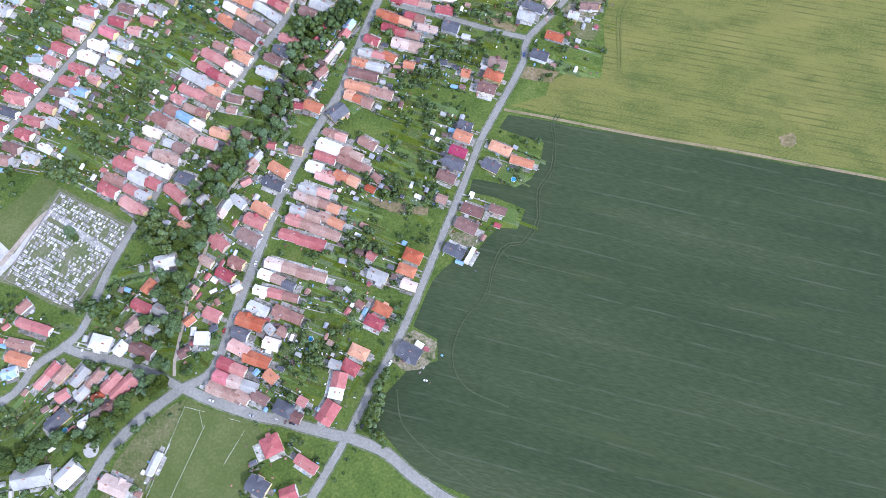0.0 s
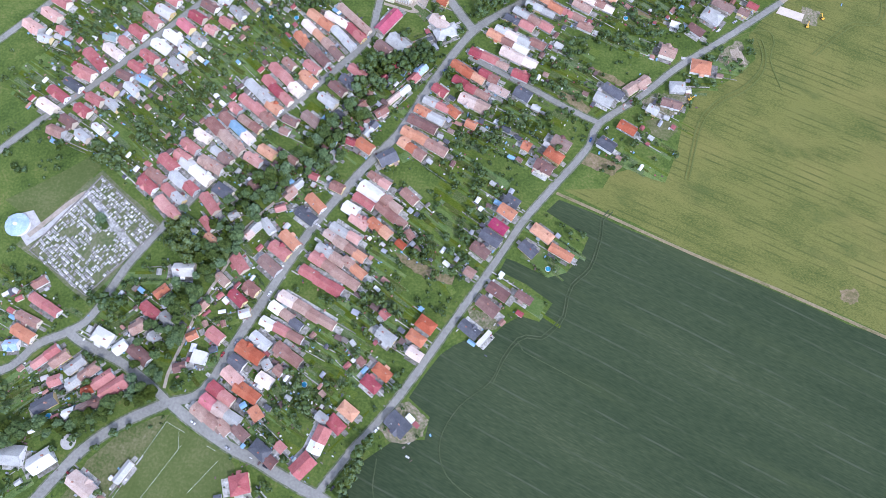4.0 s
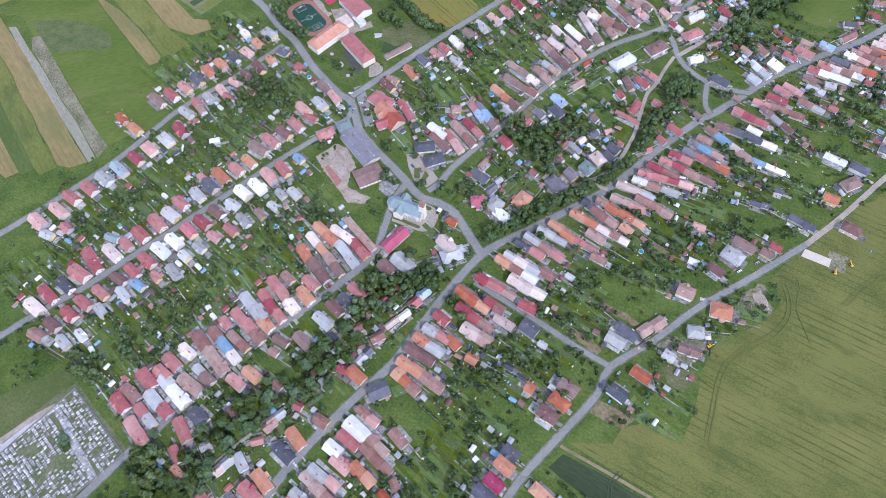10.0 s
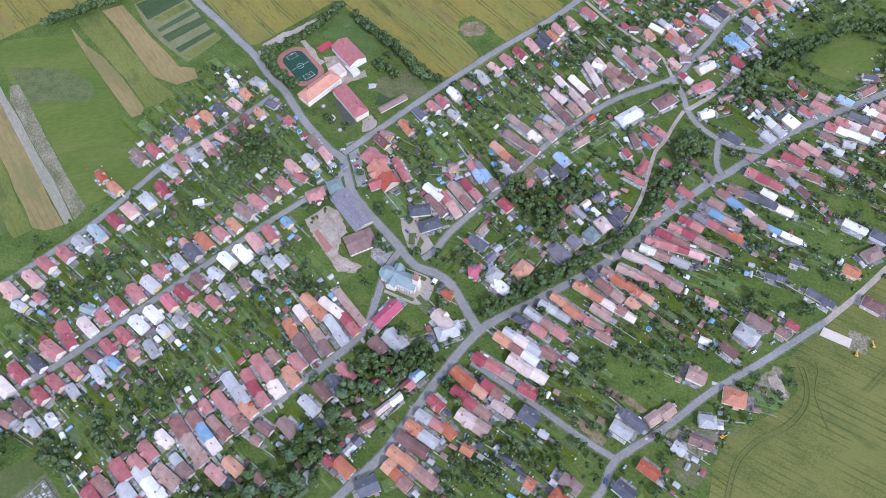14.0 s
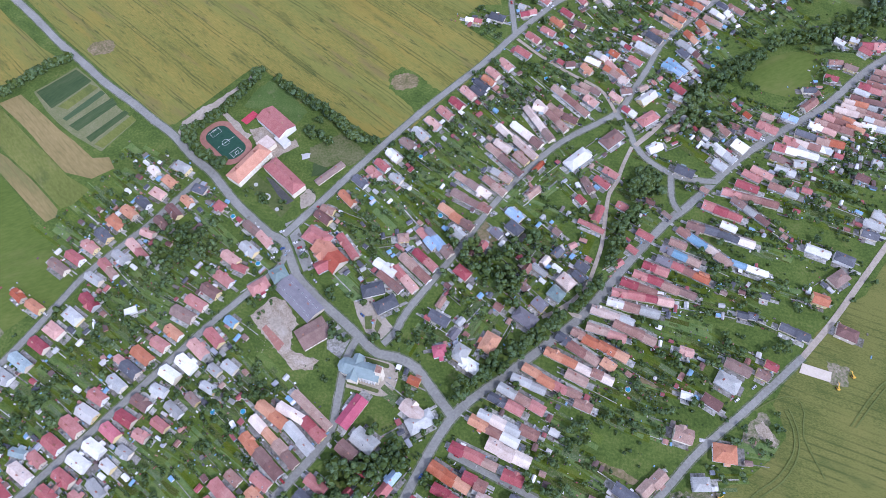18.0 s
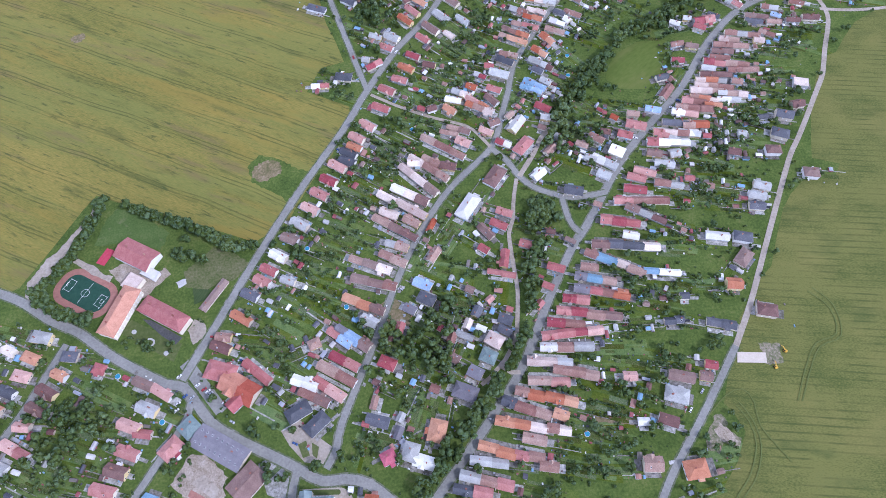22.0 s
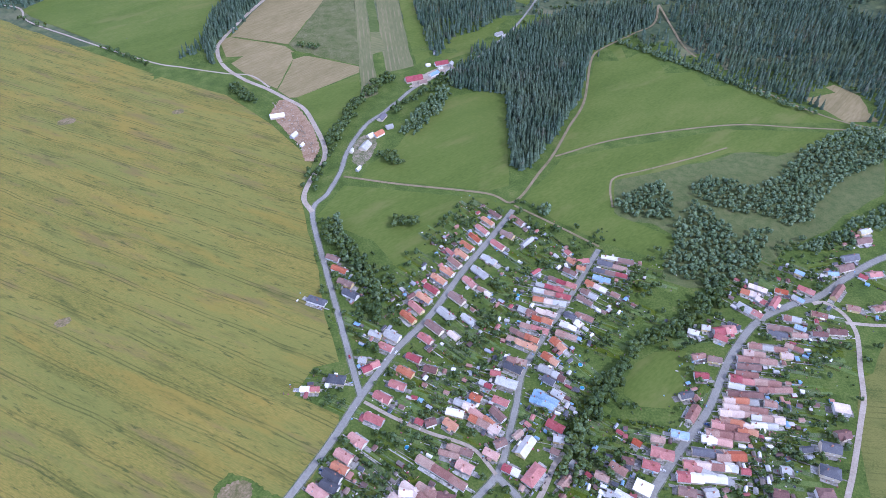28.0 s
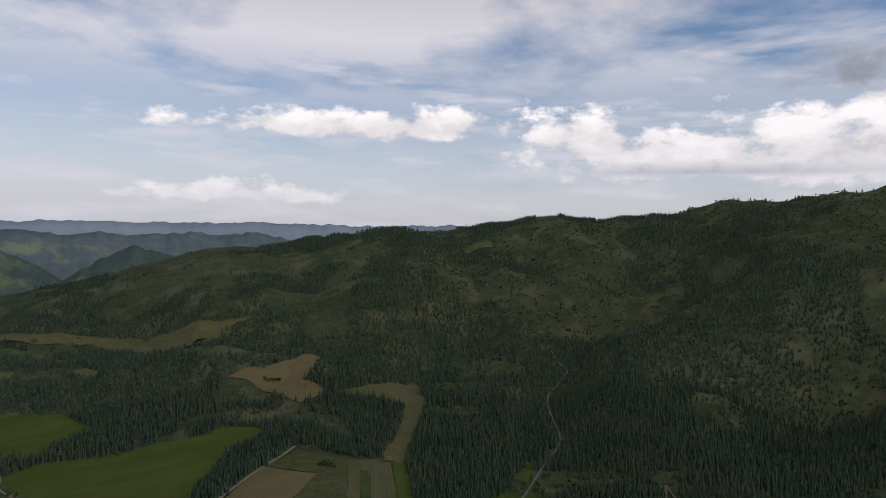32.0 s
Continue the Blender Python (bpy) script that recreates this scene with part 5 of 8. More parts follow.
CLEARINGS.append([(-262, 1516), (-143, 1840), (-15, 1751), (66, 1738), (91, 1459), (25, 1382), (-29, 1298), (-88, 1193), (-125, 1325), (-246, 1433)])
CLEARINGS.append([(-836, 1796), (-627, 1698), (-335, 1473), (-292, 1510), (-260, 1523), (-226, 1379), (-323, 1389), (-620, 1633), (-775, 1674)])
CLEARINGS.append([(95, 1448), (260, 1612), (259, 1556), (121, 1430)])
CARS = [(-172, 34), (-142, 23), (-112, 17), (-160, 96), (-167, 85), (-147, 137), (-42, 59), (-62, 14), (70, 319), (81, 332), (160, 446), (173, 458), (-214, 532), (-61, 355), (-38, 373), (-44, 377), (-33, 376), (-36, 363), (-200, 523), (-195, 519), (-192, 517), (-190, 515), (-188, 512), (-209, 516), (-214, 511), (-215, 506), (-204, 514), (-174, 491), (-129, 468), (-53, 838), (-10, 838), (-21, 814), (123, 719), (285, 793)]


# ---- plots: place, direction, length, width, roofs from the street inwards ----
lot(-159, 591, -34, 14, 7.7, "d")
lot(-149, 602, -37, 14, 7.7, "p")
lot(-166, 572, -38, 18, 6.9, "o")
lot(-180, 558, -15, 12, 6.9, "t")
lot(-345, 573, -33, 11, 6.9, "c")
lot(-328, 565, -30, 14, 7.7, "o", "h")
lot(-321, 580, -20, 15, 9.2, "g")
lot(-333, 551, -22, 14, 8.5, "p", "h")
lot(-342, 540, -30, 14, 7.7, "d")
lot(-350, 528, -29, 15, 8.5, "o")
lot(-358, 517, -30, 17, 8.5, "o", "h")
lot(-363, 503, -28, 15, 8.5, "d")
lot(-370, 491, -24, 15, 7.7, "p")
lot(-378, 479, -24, 16, 8.5, "r")
lot(-388, 469, -25, 19, 7.7, "b")
lot(-298, 561, -14, 12, 7.7, "d", "h")
lot(-304, 547, -33, 12, 6.9, "o")
lot(-312, 535, -36, 16, 7.7, "b")
lot(-318, 523, -29, 15, 7.7, "b")
lot(-326, 511, -13, 12, 6.9, "p")
lot(-329, 495, -33, 24, 7.6, "pp")
lot(-340, 485, -31, 16, 7.7, "g")
lot(-346, 474, -33, 21, 7.6, "pt")
lot(-354, 463, -22, 15, 6.9, "g")
lot(-349, 443, -31, 17, 8.5, "r")
lot(-357, 429, -26, 17, 9.2, "g", "h")
lot(-366, 415, -25, 15, 9.2, "p", "h")
lot(-373, 402, -24, 16, 8.5, "r")
lot(-381, 387, -24, 19, 8.5, "n")
lot(-389, 374, -21, 16, 9.2, "g")
lot(-396, 361, -22, 16, 9.2, "p")
lot(-406, 348, -19, 16, 9.2, "p")
lot(-409, 439, -29, 13, 6.9, "o")
lot(-391, 432, -22, 15, 7.7, "o")
lot(-313, 441, 31, 9, 5.4, "w", "f")
lot(-226, 521, -38, 18, 6.9, "p")
lot(-236, 510, -30, 16, 8.5, "g")
lot(-248, 499, -28, 17, 8.5, "p")
lot(-238, 492, -15, 13, 6.2, "p")
lot(-248, 480, -27, 17, 7.7, "p")
lot(-255, 468, -24, 16, 8.5, "b")
lot(-263, 456, -21, 18, 8.5, "r")
lot(-270, 445, -18, 20, 9.2, "b")
lot(-272, 429, -26, 15, 7.7, "o")
lot(-279, 418, -22, 14, 8.5, "p")
lot(-289, 407, -26, 19, 8.5, "o")
lot(-294, 395, -26, 16, 8.5, "d")
lot(-300, 383, -28, 15, 8.5, "g")
lot(-305, 401, -23, 9, 5.4, "p")
lot(-217, 478, 44, 16, 10.8, "r", "h")
lot(-230, 445, -26, 10, 6.9, "u")
lot(-239, 430, -35, 17, 8.5, "r")
lot(-248, 419, -33, 18, 8.5, "p")
lot(-253, 406, -28, 17, 9.2, "w")
lot(-262, 396, -23, 15, 9.2, "w")
lot(-230, 405, -30, 10, 6.9, "g")
lot(-219, 409, -28, 12, 7.7, "g")
lot(-274, 547, -24, 10, 7.7, "r", "h")
lot(-240, 530, -31, 16, 6.9, "b")
lot(-143, 611, -35, 14, 7.7, "r")
lot(-135, 623, -37, 15, 7.7, "w")
lot(-125, 638, -32, 15, 7.7, "b")
lot(-116, 651, -39, 16, 7.7, "g")
lot(-106, 665, -36, 16, 7.7, "p")
lot(-97, 679, -38, 16, 7.7, "p")
lot(-88, 692, -37, 15, 7.7, "r")
lot(-79, 706, -41, 17, 7.7, "p")
lot(-68, 719, -37, 16, 7.7, "d")
lot(-59, 735, -41, 15, 7.7, "p")
lot(-48, 748, -42, 16, 7.7, "p")
lot(-128, 599, -28, 12, 6.2, "g")
lot(-101, 504, -41, 28, 7.6, "rp")
lot(-88, 523, -37, 25, 7.6, "rp")
lot(-80, 541, -42, 32, 8.4, "sub")
lot(-66, 553, -35, 14, 7.7, "g")
lot(-69, 568, -30, 36, 7.6, "oob")
lot(-59, 586, -23, 38, 7.6, "bbt")
lot(-60, 603, -30, 37, 6.8, "tbc")
lot(-41, 605, -33, 25, 7.6, "tt")
lot(-36, 617, -27, 20, 6.9, "gt")
lot(-36, 634, -39, 44, 6.8, "tbb")
lot(-39, 649, -33, 16, 7.7, "c")
lot(-27, 656, -41, 49, 7.6, "ccc")
lot(-19, 665, -37, 36, 8.4, "wcb")
lot(-21, 638, -39, 15, 6.9, "t")
lot(-9, 680, -52, 45, 7.6, "ccb")
lot(2, 691, -45, 43, 7.6, "ctt")
lot(18, 712, -40, 46, 7.6, "ttt")
lot(37, 714, -37, 14, 8.5, "p")
lot(35, 729, -30, 22, 6.1, "tb")
lot(31, 754, -45, 13, 6.9, "o")
lot(60, 723, -38, 13, 6.2, "p")
lot(58, 758, -49, 24, 7.6, "po")
lot(72, 759, -56, 15, 6.9, "b")
lot(77, 772, -33, 14, 6.9, "r")
lot(86, 791, -29, 19, 9.2, "g")
lot(117, 771, -39, 23, 7.6, "uu")
lot(124, 789, -42, 11, 6.9, "d")
lot(128, 773, -46, 11, 6.2, "g")
lot(89, 726, 48, 19, 9.2, "w")
lot(118, 742, -40, 15, 7.7, "r")
lot(90, 701, 43, 20, 10.8, "r", "h")
lot(58, 672, 48, 21, 12.3, "b", "h")
lot(29, 645, 50, 25, 12.0, "w", "h")
lot(97, 668, 35, 13, 7.7, "w")
lot(-5, 631, 57, 13, 4.6, "o")
lot(-7, 603, 51, 14, 6.9, "t")
lot(59, 634, -30, 14, 6.9, "r")
lot(52, 623, -35, 15, 6.9, "r")
lot(40, 618, -58, 16, 6.9, "b")
lot(35, 602, -44, 9, 6.2, "r")
lot(50, 590, 73, 16, 6.9, "r")
lot(45, 577, -19, 23, 4.6, "pp")
lot(71, 600, -27, 12, 6.9, "p")
lot(94, 609, -24, 7, 4.6, "b")
lot(108, 598, -38, 9, 3.9, "b")
lot(90, 575, -27, 14, 6.9, "r")
lot(80, 560, -34, 9, 5.4, "r")
lot(69, 545, 43, 8, 5.4, "p")
lot(-20, 578, -35, 15, 7.7, "u")
lot(-19, 564, -34, 14, 9.6, "d")
lot(-33, 558, -37, 10, 6.9, "s")
lot(-43, 543, -114, 9, 6.5, "r")
lot(-56, 516, -32, 13, 8.7, "r")
lot(-66, 503, -34, 5, 4.0, "b")
lot(-69, 488, -111, 10, 4.4, "t")
lot(-68, 474, -22, 17, 8.1, "d")
lot(-77, 473, -24, 5, 3.4, "r")
lot(-51, 474, -123, 7, 5.2, "g")
lot(-54, 463, -118, 9, 5.5, "s")
lot(-63, 447, 19, 10, 9.2, "m", "h")
lot(-47, 448, -114, 13, 11, "g", "h")
lot(-38, 440, -25, 16, 9, "w")
lot(-26, 460, -111, 16, 12.6, "o", "h")
lot(-23, 491, -30, 7, 5.8, "t")
lot(-1, 485, -29, 18, 11.6, "s", "h")
lot(9, 498, -37, 11, 9.2, "s")
lot(-5, 512, -38, 9, 7.0, "b")
lot(21, 509, -32, 12, 10.3, "n")
lot(28, 521, -40, 13, 10.0, "c")
lot(38, 528, -36, 11, 6.5, "d")
lot(40, 537, -29, 11, 8.2, "d")
lot(10, 538, -122, 8, 6.0, "c")
lot(6, 529, -31, 14, 4.8, "g")
lot(-4, 529, -116, 8, 5.9, "t")
lot(20, 533, -33, 8, 4.4, "w")
lot(19, 547, -124, 9, 7.4, "d")
lot(31, 556, 34, 6, 4.9, "p")
lot(17, 567, -35, 7, 5.7, "b")
lot(45, 545, -28, 5, 4.0, "r")
lot(158, 671, -41, 24, 8.4, "wg")
lot(172, 680, -39, 13, 10.8, "w")
lot(154, 658, -37, 12, 7.7, "g")
lot(185, 698, -26, 13, 7.7, "r")
lot(198, 707, -24, 18, 9.2, "p")
lot(199, 720, -19, 11, 6.2, "t")
lot(219, 722, -22, 14, 6.9, "u")
lot(238, 740, 46, 18, 7.7, "t")
lot(158, 698, -43, 14, 6.9, "t")
lot(143, 693, -33, 11, 6.2, "t")
lot(123, 646, -20, 16, 9.2, "d")
lot(140, 629, -28, 7, 4.6, "t")
lot(66, 497, -13, 34, 7.6, "ccg")
lot(82, 507, -9, 41, 7.6, "wtg")
lot(89, 518, -3, 48, 7.6, "rrrp")
lot(86, 526, -15, 29, 6.8, "rt")
lot(106, 531, -16, 51, 7.6, "rrtb")
lot(99, 545, -15, 21, 7.6, "rr")
lot(121, 548, -20, 44, 7.6, "srto")
lot(119, 560, -21, 33, 7.6, "sut")
lot(117, 571, -16, 14, 6.9, "t")
lot(139, 572, -33, 51, 7.6, "tuct")
lot(152, 586, -13, 56, 7.6, "bddc")
lot(174, 557, -14, 29, 6.1, "uw")
lot(154, 609, -17, 33, 8.4, "rrr")
lot(159, 594, -21, 13, 6.9, "w")
lot(178, 626, -10, 47, 7.6, "rtt")
lot(178, 613, -37, 36, 6.8, "bgb")
lot(176, 638, -17, 19, 7.7, "r")
lot(181, 650, -26, 16, 6.9, "p")
lot(190, 655, -26, 19, 6.9, "p")
lot(207, 639, -18, 25, 6.8, "tg")
lot(205, 673, -21, 13, 6.9, "b")
lot(210, 660, -16, 17, 6.9, "g")
lot(228, 686, -36, 38, 6.8, "pgg")
lot(234, 703, -16, 23, 6.9, "d")
lot(243, 690, -20, 20, 6.9, "g")
lot(247, 713, -21, 24, 7.6, "wp")
lot(260, 725, -20, 22, 7.6, "pt")
lot(230, 582, -16, 19, 7.7, "w")
lot(250, 577, -20, 15, 9.2, "d", "h")
lot(244, 559, 41, 16, 10, "b", "h")
lot(-420, 318, -22, 18, 9.2, "p")
lot(-409, 333, -21, 18, 9.2, "p")
lot(-405, 309, -8, 11, 6.9, "g")
lot(-393, 320, -20, 10, 6.9, "r")
lot(-372, 261, -23, 19, 7.7, "r")
lot(-376, 248, -20, 18, 9.2, "c")
lot(-363, 272, -21, 16, 7.7, "d")
lot(-358, 285, -16, 18, 10, "r")
lot(-354, 299, -31, 26, 9.1, "rr")
lot(-342, 310, -24, 18, 8.5, "c")
lot(-350, 323, -4, 12, 6.2, "n")
lot(-335, 321, -27, 13, 6.9, "p")
lot(-328, 333, -25, 16, 9.2, "r")
lot(-320, 347, -27, 18, 9.2, "r")
lot(-313, 358, -20, 16, 9.2, "w")
lot(-310, 371, -21, 14, 8.5, "r")
lot(-346, 251, -22, 14, 8.5, "r")
lot(-340, 263, -19, 15, 7.7, "p")
lot(-332, 275, -22, 15, 6.9, "p")
lot(-323, 261, -28, 13, 6.9, "g")
lot(-354, 239, -20, 14, 7.7, "b")
lot(-337, 229, -25, 13, 6.9, "g")
lot(-327, 238, -29, 10, 6.2, "w")
lot(-360, 228, -11, 14, 8.5, "t")
lot(-324, 290, -16, 14, 6.9, "b")
lot(-317, 300, -24, 15, 7.7, "r")
lot(-313, 279, -28, 15, 6.9, "g")
lot(-310, 312, -23, 16, 7.7, "r")
lot(-306, 290, -19, 12, 6.9, "u")
lot(-296, 301, -28, 10, 6.2, "p")
lot(-304, 324, -22, 16, 9.2, "w")
lot(-284, 309, -32, 15, 6.9, "g")
lot(-297, 335, -23, 16, 9.2, "w")
lot(-282, 325, -26, 10, 6.9, "w")
lot(-290, 348, -28, 15, 8.5, "m")
lot(-283, 359, -21, 15, 8.5, "r")
lot(-274, 336, -20, 11, 6.9, "g")
lot(-267, 349, -20, 11, 6.9, "p")
lot(-276, 372, -22, 15, 8.5, "b")
lot(-256, 359, -24, 13, 6.9, "p")
lot(-250, 371, -30, 15, 6.9, "g")
lot(-266, 383, -15, 12, 7.7, "g")
lot(-239, 381, -31, 11, 6.2, "b")
lot(-230, 391, -21, 12, 6.2, "g")
lot(-269, 200, -28, 16, 9.2, "r")
lot(-265, 209, -21, 17, 7.7, "t")
lot(-259, 222, -29, 18, 9.2, "r")
lot(-246, 197, -27, 23, 7.6, "pg")
lot(-241, 208, -27, 27, 9.1, "gr")
lot(-235, 220, -25, 32, 9.9, "www")
lot(-250, 230, -20, 14, 7.7, "r")
lot(-247, 240, -26, 16, 8.5, "p")
lot(-240, 251, -21, 14, 7.7, "c")
lot(-225, 228, -18, 22, 9.2, "t")
lot(-219, 238, -23, 21, 7.6, "gb")
lot(-222, 255, -33, 42, 9.9, "ttt")
lot(-215, 264, -30, 37, 8.4, "tuc")
lot(-222, 281, -31, 11, 6.9, "p")
lot(-206, 270, -25, 22, 6.8, "tt")
lot(-204, 284, -29, 38, 8.4, "prt")
lot(-207, 300, -32, 30, 9.1, "gg")
lot(-191, 289, -25, 14, 8.5, "o")
lot(-193, 305, -33, 34, 8.4, "rrp")
lot(-188, 317, -34, 39, 9.1, "ppc")
lot(-191, 332, -29, 12, 6.9, "t")
lot(-171, 321, -31, 17, 9.2, "o")
lot(-171, 333, -26, 15, 7.7, "p")
lot(-187, 357, -39, 16, 7.7, "o")
lot(-170, 361, -34, 50, 7.6, "cotb")
lot(-170, 345, -34, 26, 8.4, "bb")
lot(-177, 380, -27, 27, 8.4, "oo")
lot(-153, 366, -35, 28, 8.4, "gg")
lot(-163, 383, -22, 23, 7.6, "cc")
lot(-144, 374, -33, 21, 8.4, "rr")
lot(-149, 387, -33, 39, 6.8, "tt")
lot(-119, 391, 64, 25, 10.8, "m")
lot(-116, 363, -30, 15, 9.2, "b")
lot(-105, 372, -28, 19, 12.3, "g")
lot(-103, 351, -16, 8, 5.4, "r")
lot(-132, 337, -27, 17, 7.7, "p")
lot(-137, 326, -30, 16, 7.7, "d")
lot(-144, 318, -29, 16, 7.7, "b")
lot(-149, 305, -25, 17, 7.7, "g")
lot(-136, 295, -29, 8, 5.4, "d")
lot(-120, 308, 48, 9, 6.9, "t")
lot(-109, 336, 56, 6, 5.4, "r")
lot(-157, 285, -27, 18, 8.5, "b")
lot(-174, 280, -15, 13, 6.2, "b")
lot(-176, 270, -14, 8, 5.4, "t")
lot(-184, 249, -21, 15, 8.5, "o")
lot(-193, 240, -22, 15, 7.7, "p")
lot(-162, 247, -21, 8, 5.4, "t")
lot(-185, 218, -19, 10, 6.2, "b")
lot(-208, 208, -21, 15, 9.2, "d")
lot(-153, 225, 54, 15, 6.8, "tg")
lot(-141, 237, -12, 7, 5.4, "r")
lot(-120, 232, -15, 11, 7.7, "t")
lot(-129, 258, -23, 8, 6.2, "g")
lot(-120, 273, -11, 8, 6.2, "r")
lot(-108, 272, -23, 15, 8.5, "o")
lot(-108, 288, 67, 15, 6.1, "gd")
lot(-103, 305, 45, 11, 6.9, "t")
lot(-93, 324, 57, 23, 5.3, "cw")
lot(-82, 346, 59, 21, 7.6, "ru")
lot(-60, 335, -26, 13, 7.7, "r")
lot(-60, 321, -16, 23, 7.6, "gr")
lot(-63, 311, -17, 27, 7.6, "og")
lot(-67, 301, -16, 25, 7.6, "bb")
lot(-71, 290, -21, 22, 8.4, "oo")
lot(-51, 283, -20, 19, 8.5, "t")
lot(-70, 278, -24, 25, 8.4, "oot")
lot(-87, 265, 41, 15, 11.6, "d")
lot(46, 476, -21, 22, 7.6, "to")
lot(41, 466, -28, 37, 7.6, "dtt")
lot(68, 468, -23, 24, 7.6, "oo")
lot(62, 483, -10, 31, 7.6, "tp")
lot(84, 487, -19, 34, 7.6, "ttt")
lot(35, 455, -20, 38, 7.6, "ooc")
lot(42, 443, -20, 17, 6.9, "t")
lot(61, 447, -16, 17, 7.6, "tc")
lot(65, 457, -29, 11, 7.7, "o")
lot(14, 440, -23, 27, 7.6, "oo")
lot(36, 432, -20, 21, 6.8, "rt")
lot(48, 423, -16, 13, 6.9, "t")
lot(7, 433, -15, 27, 6.8, "gg")
lot(3, 421, -22, 38, 7.6, "gtr")
lot(-8, 415, -20, 27, 7.6, "dr")
lot(-11, 401, -18, 33, 7.6, "gcg")
lot(11, 397, -17, 14, 7.7, "t")
lot(-14, 394, -19, 39, 7.6, "otw")
lot(-2, 380, -17, 33, 9.1, "ccc")
lot(-26, 374, -16, 36, 7.6, "rrt")
lot(3, 364, -14, 15, 7.7, "r")
lot(-41, 357, -23, 32, 8.4, "ooo")
lot(-23, 357, -16, 18, 7.6, "rt")
lot(-12, 346, -18, 17, 6.9, "c")
lot(8, 346, -21, 14, 10, "d")
lot(-35, 343, -20, 35, 7.6, "rrt")
lot(-30, 329, -18, 26, 9.9, "ct")
lot(-45, 318, -29, 12, 7.7, "o")
lot(-28, 310, -14, 9, 6.9, "o")
lot(29, 400, -20, 7, 4.6, "w")
lot(20, 301, -17, 7, 7.7, "o")
lot(1, 312, -13, 7, 4.6, "d")
lot(21, 337, -14, 7, 4.6, "g")
lot(47, 309, -20, 15, 9.2, "b")
lot(43, 297, -25, 15, 9.2, "o", "h")
lot(37, 285, -18, 15, 9.2, "b")
lot(83, 316, -23, 14, 9.2, "d")
lot(97, 335, -21, 15, 7.7, "o")
lot(74, 357, -17, 15, 8.5, "g")
lot(81, 366, -26, 18, 8.5, "d")
lot(99, 376, 50, 23, 9.9, "tt")
lot(120, 413, -10, 13, 10, "t")
lot(141, 441, -27, 14, 7.7, "b")
lot(123, 443, -9, 8, 5.4, "w")
lot(153, 458, -25, 17, 11.6, "g", "h")
lot(161, 471, -21, 19, 8.5, "b")
lot(179, 468, -20, 9, 6.9, "b")
lot(186, 476, -21, 9, 6.2, "r")
lot(123, 477, -9, 10, 6.9, "p")
lot(205, 506, -20, 22, 7.6, "dd")
lot(170, 515, -7, 15, 6.1, "dd")
lot(227, 537, -12, 12, 9.2, "o")
lot(244, 511, -19, 15, 10, "b")
lot(149, 405, 0, 16, 13.1, "o", "h")
lot(132, 381, 10, 12, 9.2, "g", "h")
lot(129, 365, -5, 16, 6.9, "b")
lot(115, 356, -20, 9, 7.7, "g")
lot(-75, 399, -30, 18, 10, "c")
lot(-68, 392, 38, 20, 12.3, "g", "h")
lot(-78, 421, -14, 9, 6.2, "o")
lot(-182, 530, -23, 23, 13.9, "r", "h")
lot(-168, 515, -36, 30, 16.7, "kk")
lot(-155, 525, -46, 27, 7.6, "rr")
lot(-169, 506, 40, 17, 10, "r")
lot(-182, 550, -30, 16, 7.7, "b")
lot(-125, 490, 24, 18, 10.8, "d", "h")
lot(-112, 479, 37, 18, 10.8, "d", "h")
lot(-119, 511, -28, 21, 9.1, "ww")
lot(-113, 499, -33, 25, 7.6, "tb")
lot(-95, 514, -37, 33, 7.6, "tt")
lot(-110, 541, 17, 9, 7.7, "t", "h")
lot(-90, 543, -43, 23, 7.6, "pu")
lot(-247, 185, -34, 24, 8.4, "pr")
lot(-215, 196, -39, 19, 8.5, "p")
lot(-193, 191, 42, 8, 6.2, "g")
lot(-211, 179, -38, 13, 6.2, "r")
lot(-204, 168, -25, 11, 6.2, "o")
lot(-133, 215, -33, 17, 8.5, "o")
lot(-137, 203, -24, 17, 8.5, "d")
lot(-155, 218, 59, 10, 6.2, "t")
lot(-159, 205, 30, 8, 5.4, "p")
lot(-164, 188, -39, 13, 6.9, "g")
lot(-175, 183, 58, 16, 7.6, "cg")
lot(-144, 181, -31, 17, 8.5, "o")
lot(-149, 171, -25, 17, 9.2, "r")
lot(-153, 158, -28, 18, 9.2, "b")
lot(-176, 154, -41, 15, 8.5, "p")
lot(-89, 245, -21, 20, 6.8, "tp")
lot(-93, 234, -24, 20, 10.8, "w")
lot(-75, 228, -25, 20, 8.4, "tt")
lot(-96, 225, -21, 18, 7.7, "r")
lot(-72, 219, -28, 29, 7.6, "ttt")
lot(-104, 216, -19, 13, 9.2, "w")
lot(-95, 208, -22, 16, 8.5, "p")
lot(-78, 206, -29, 21, 8.4, "oo")
lot(-103, 196, -21, 26, 7.6, "gp")
lot(-101, 186, -22, 39, 7.6, "ctto")
lot(-109, 177, -21, 26, 7.6, "gt")
lot(-89, 171, -26, 22, 7.6, "to")
lot(-103, 165, -21, 45, 8.4, "rttt")
lot(-111, 155, -17, 37, 9.1, "rrr")
lot(-62, 237, -31, 15, 7.7, "t")
lot(-54, 206, -43, 8, 5.4, "t")
lot(-59, 197, -27, 8, 5.4, "o")
lot(-115, 130, -17, 49, 8.4, "cttt")
lot(-129, 123, -22, 30, 7.6, "wtd")
lot(-129, 112, -15, 35, 7.6, "wrt")
lot(-142, 101, -24, 16, 7.7, "g")
lot(-119, 96, -22, 23, 9.1, "tt")
lot(-147, 91, -20, 21, 9.9, "oo")
lot(-154, 82, -21, 12, 8.5, "d")
lot(-130, 74, -18, 12, 8.5, "c")
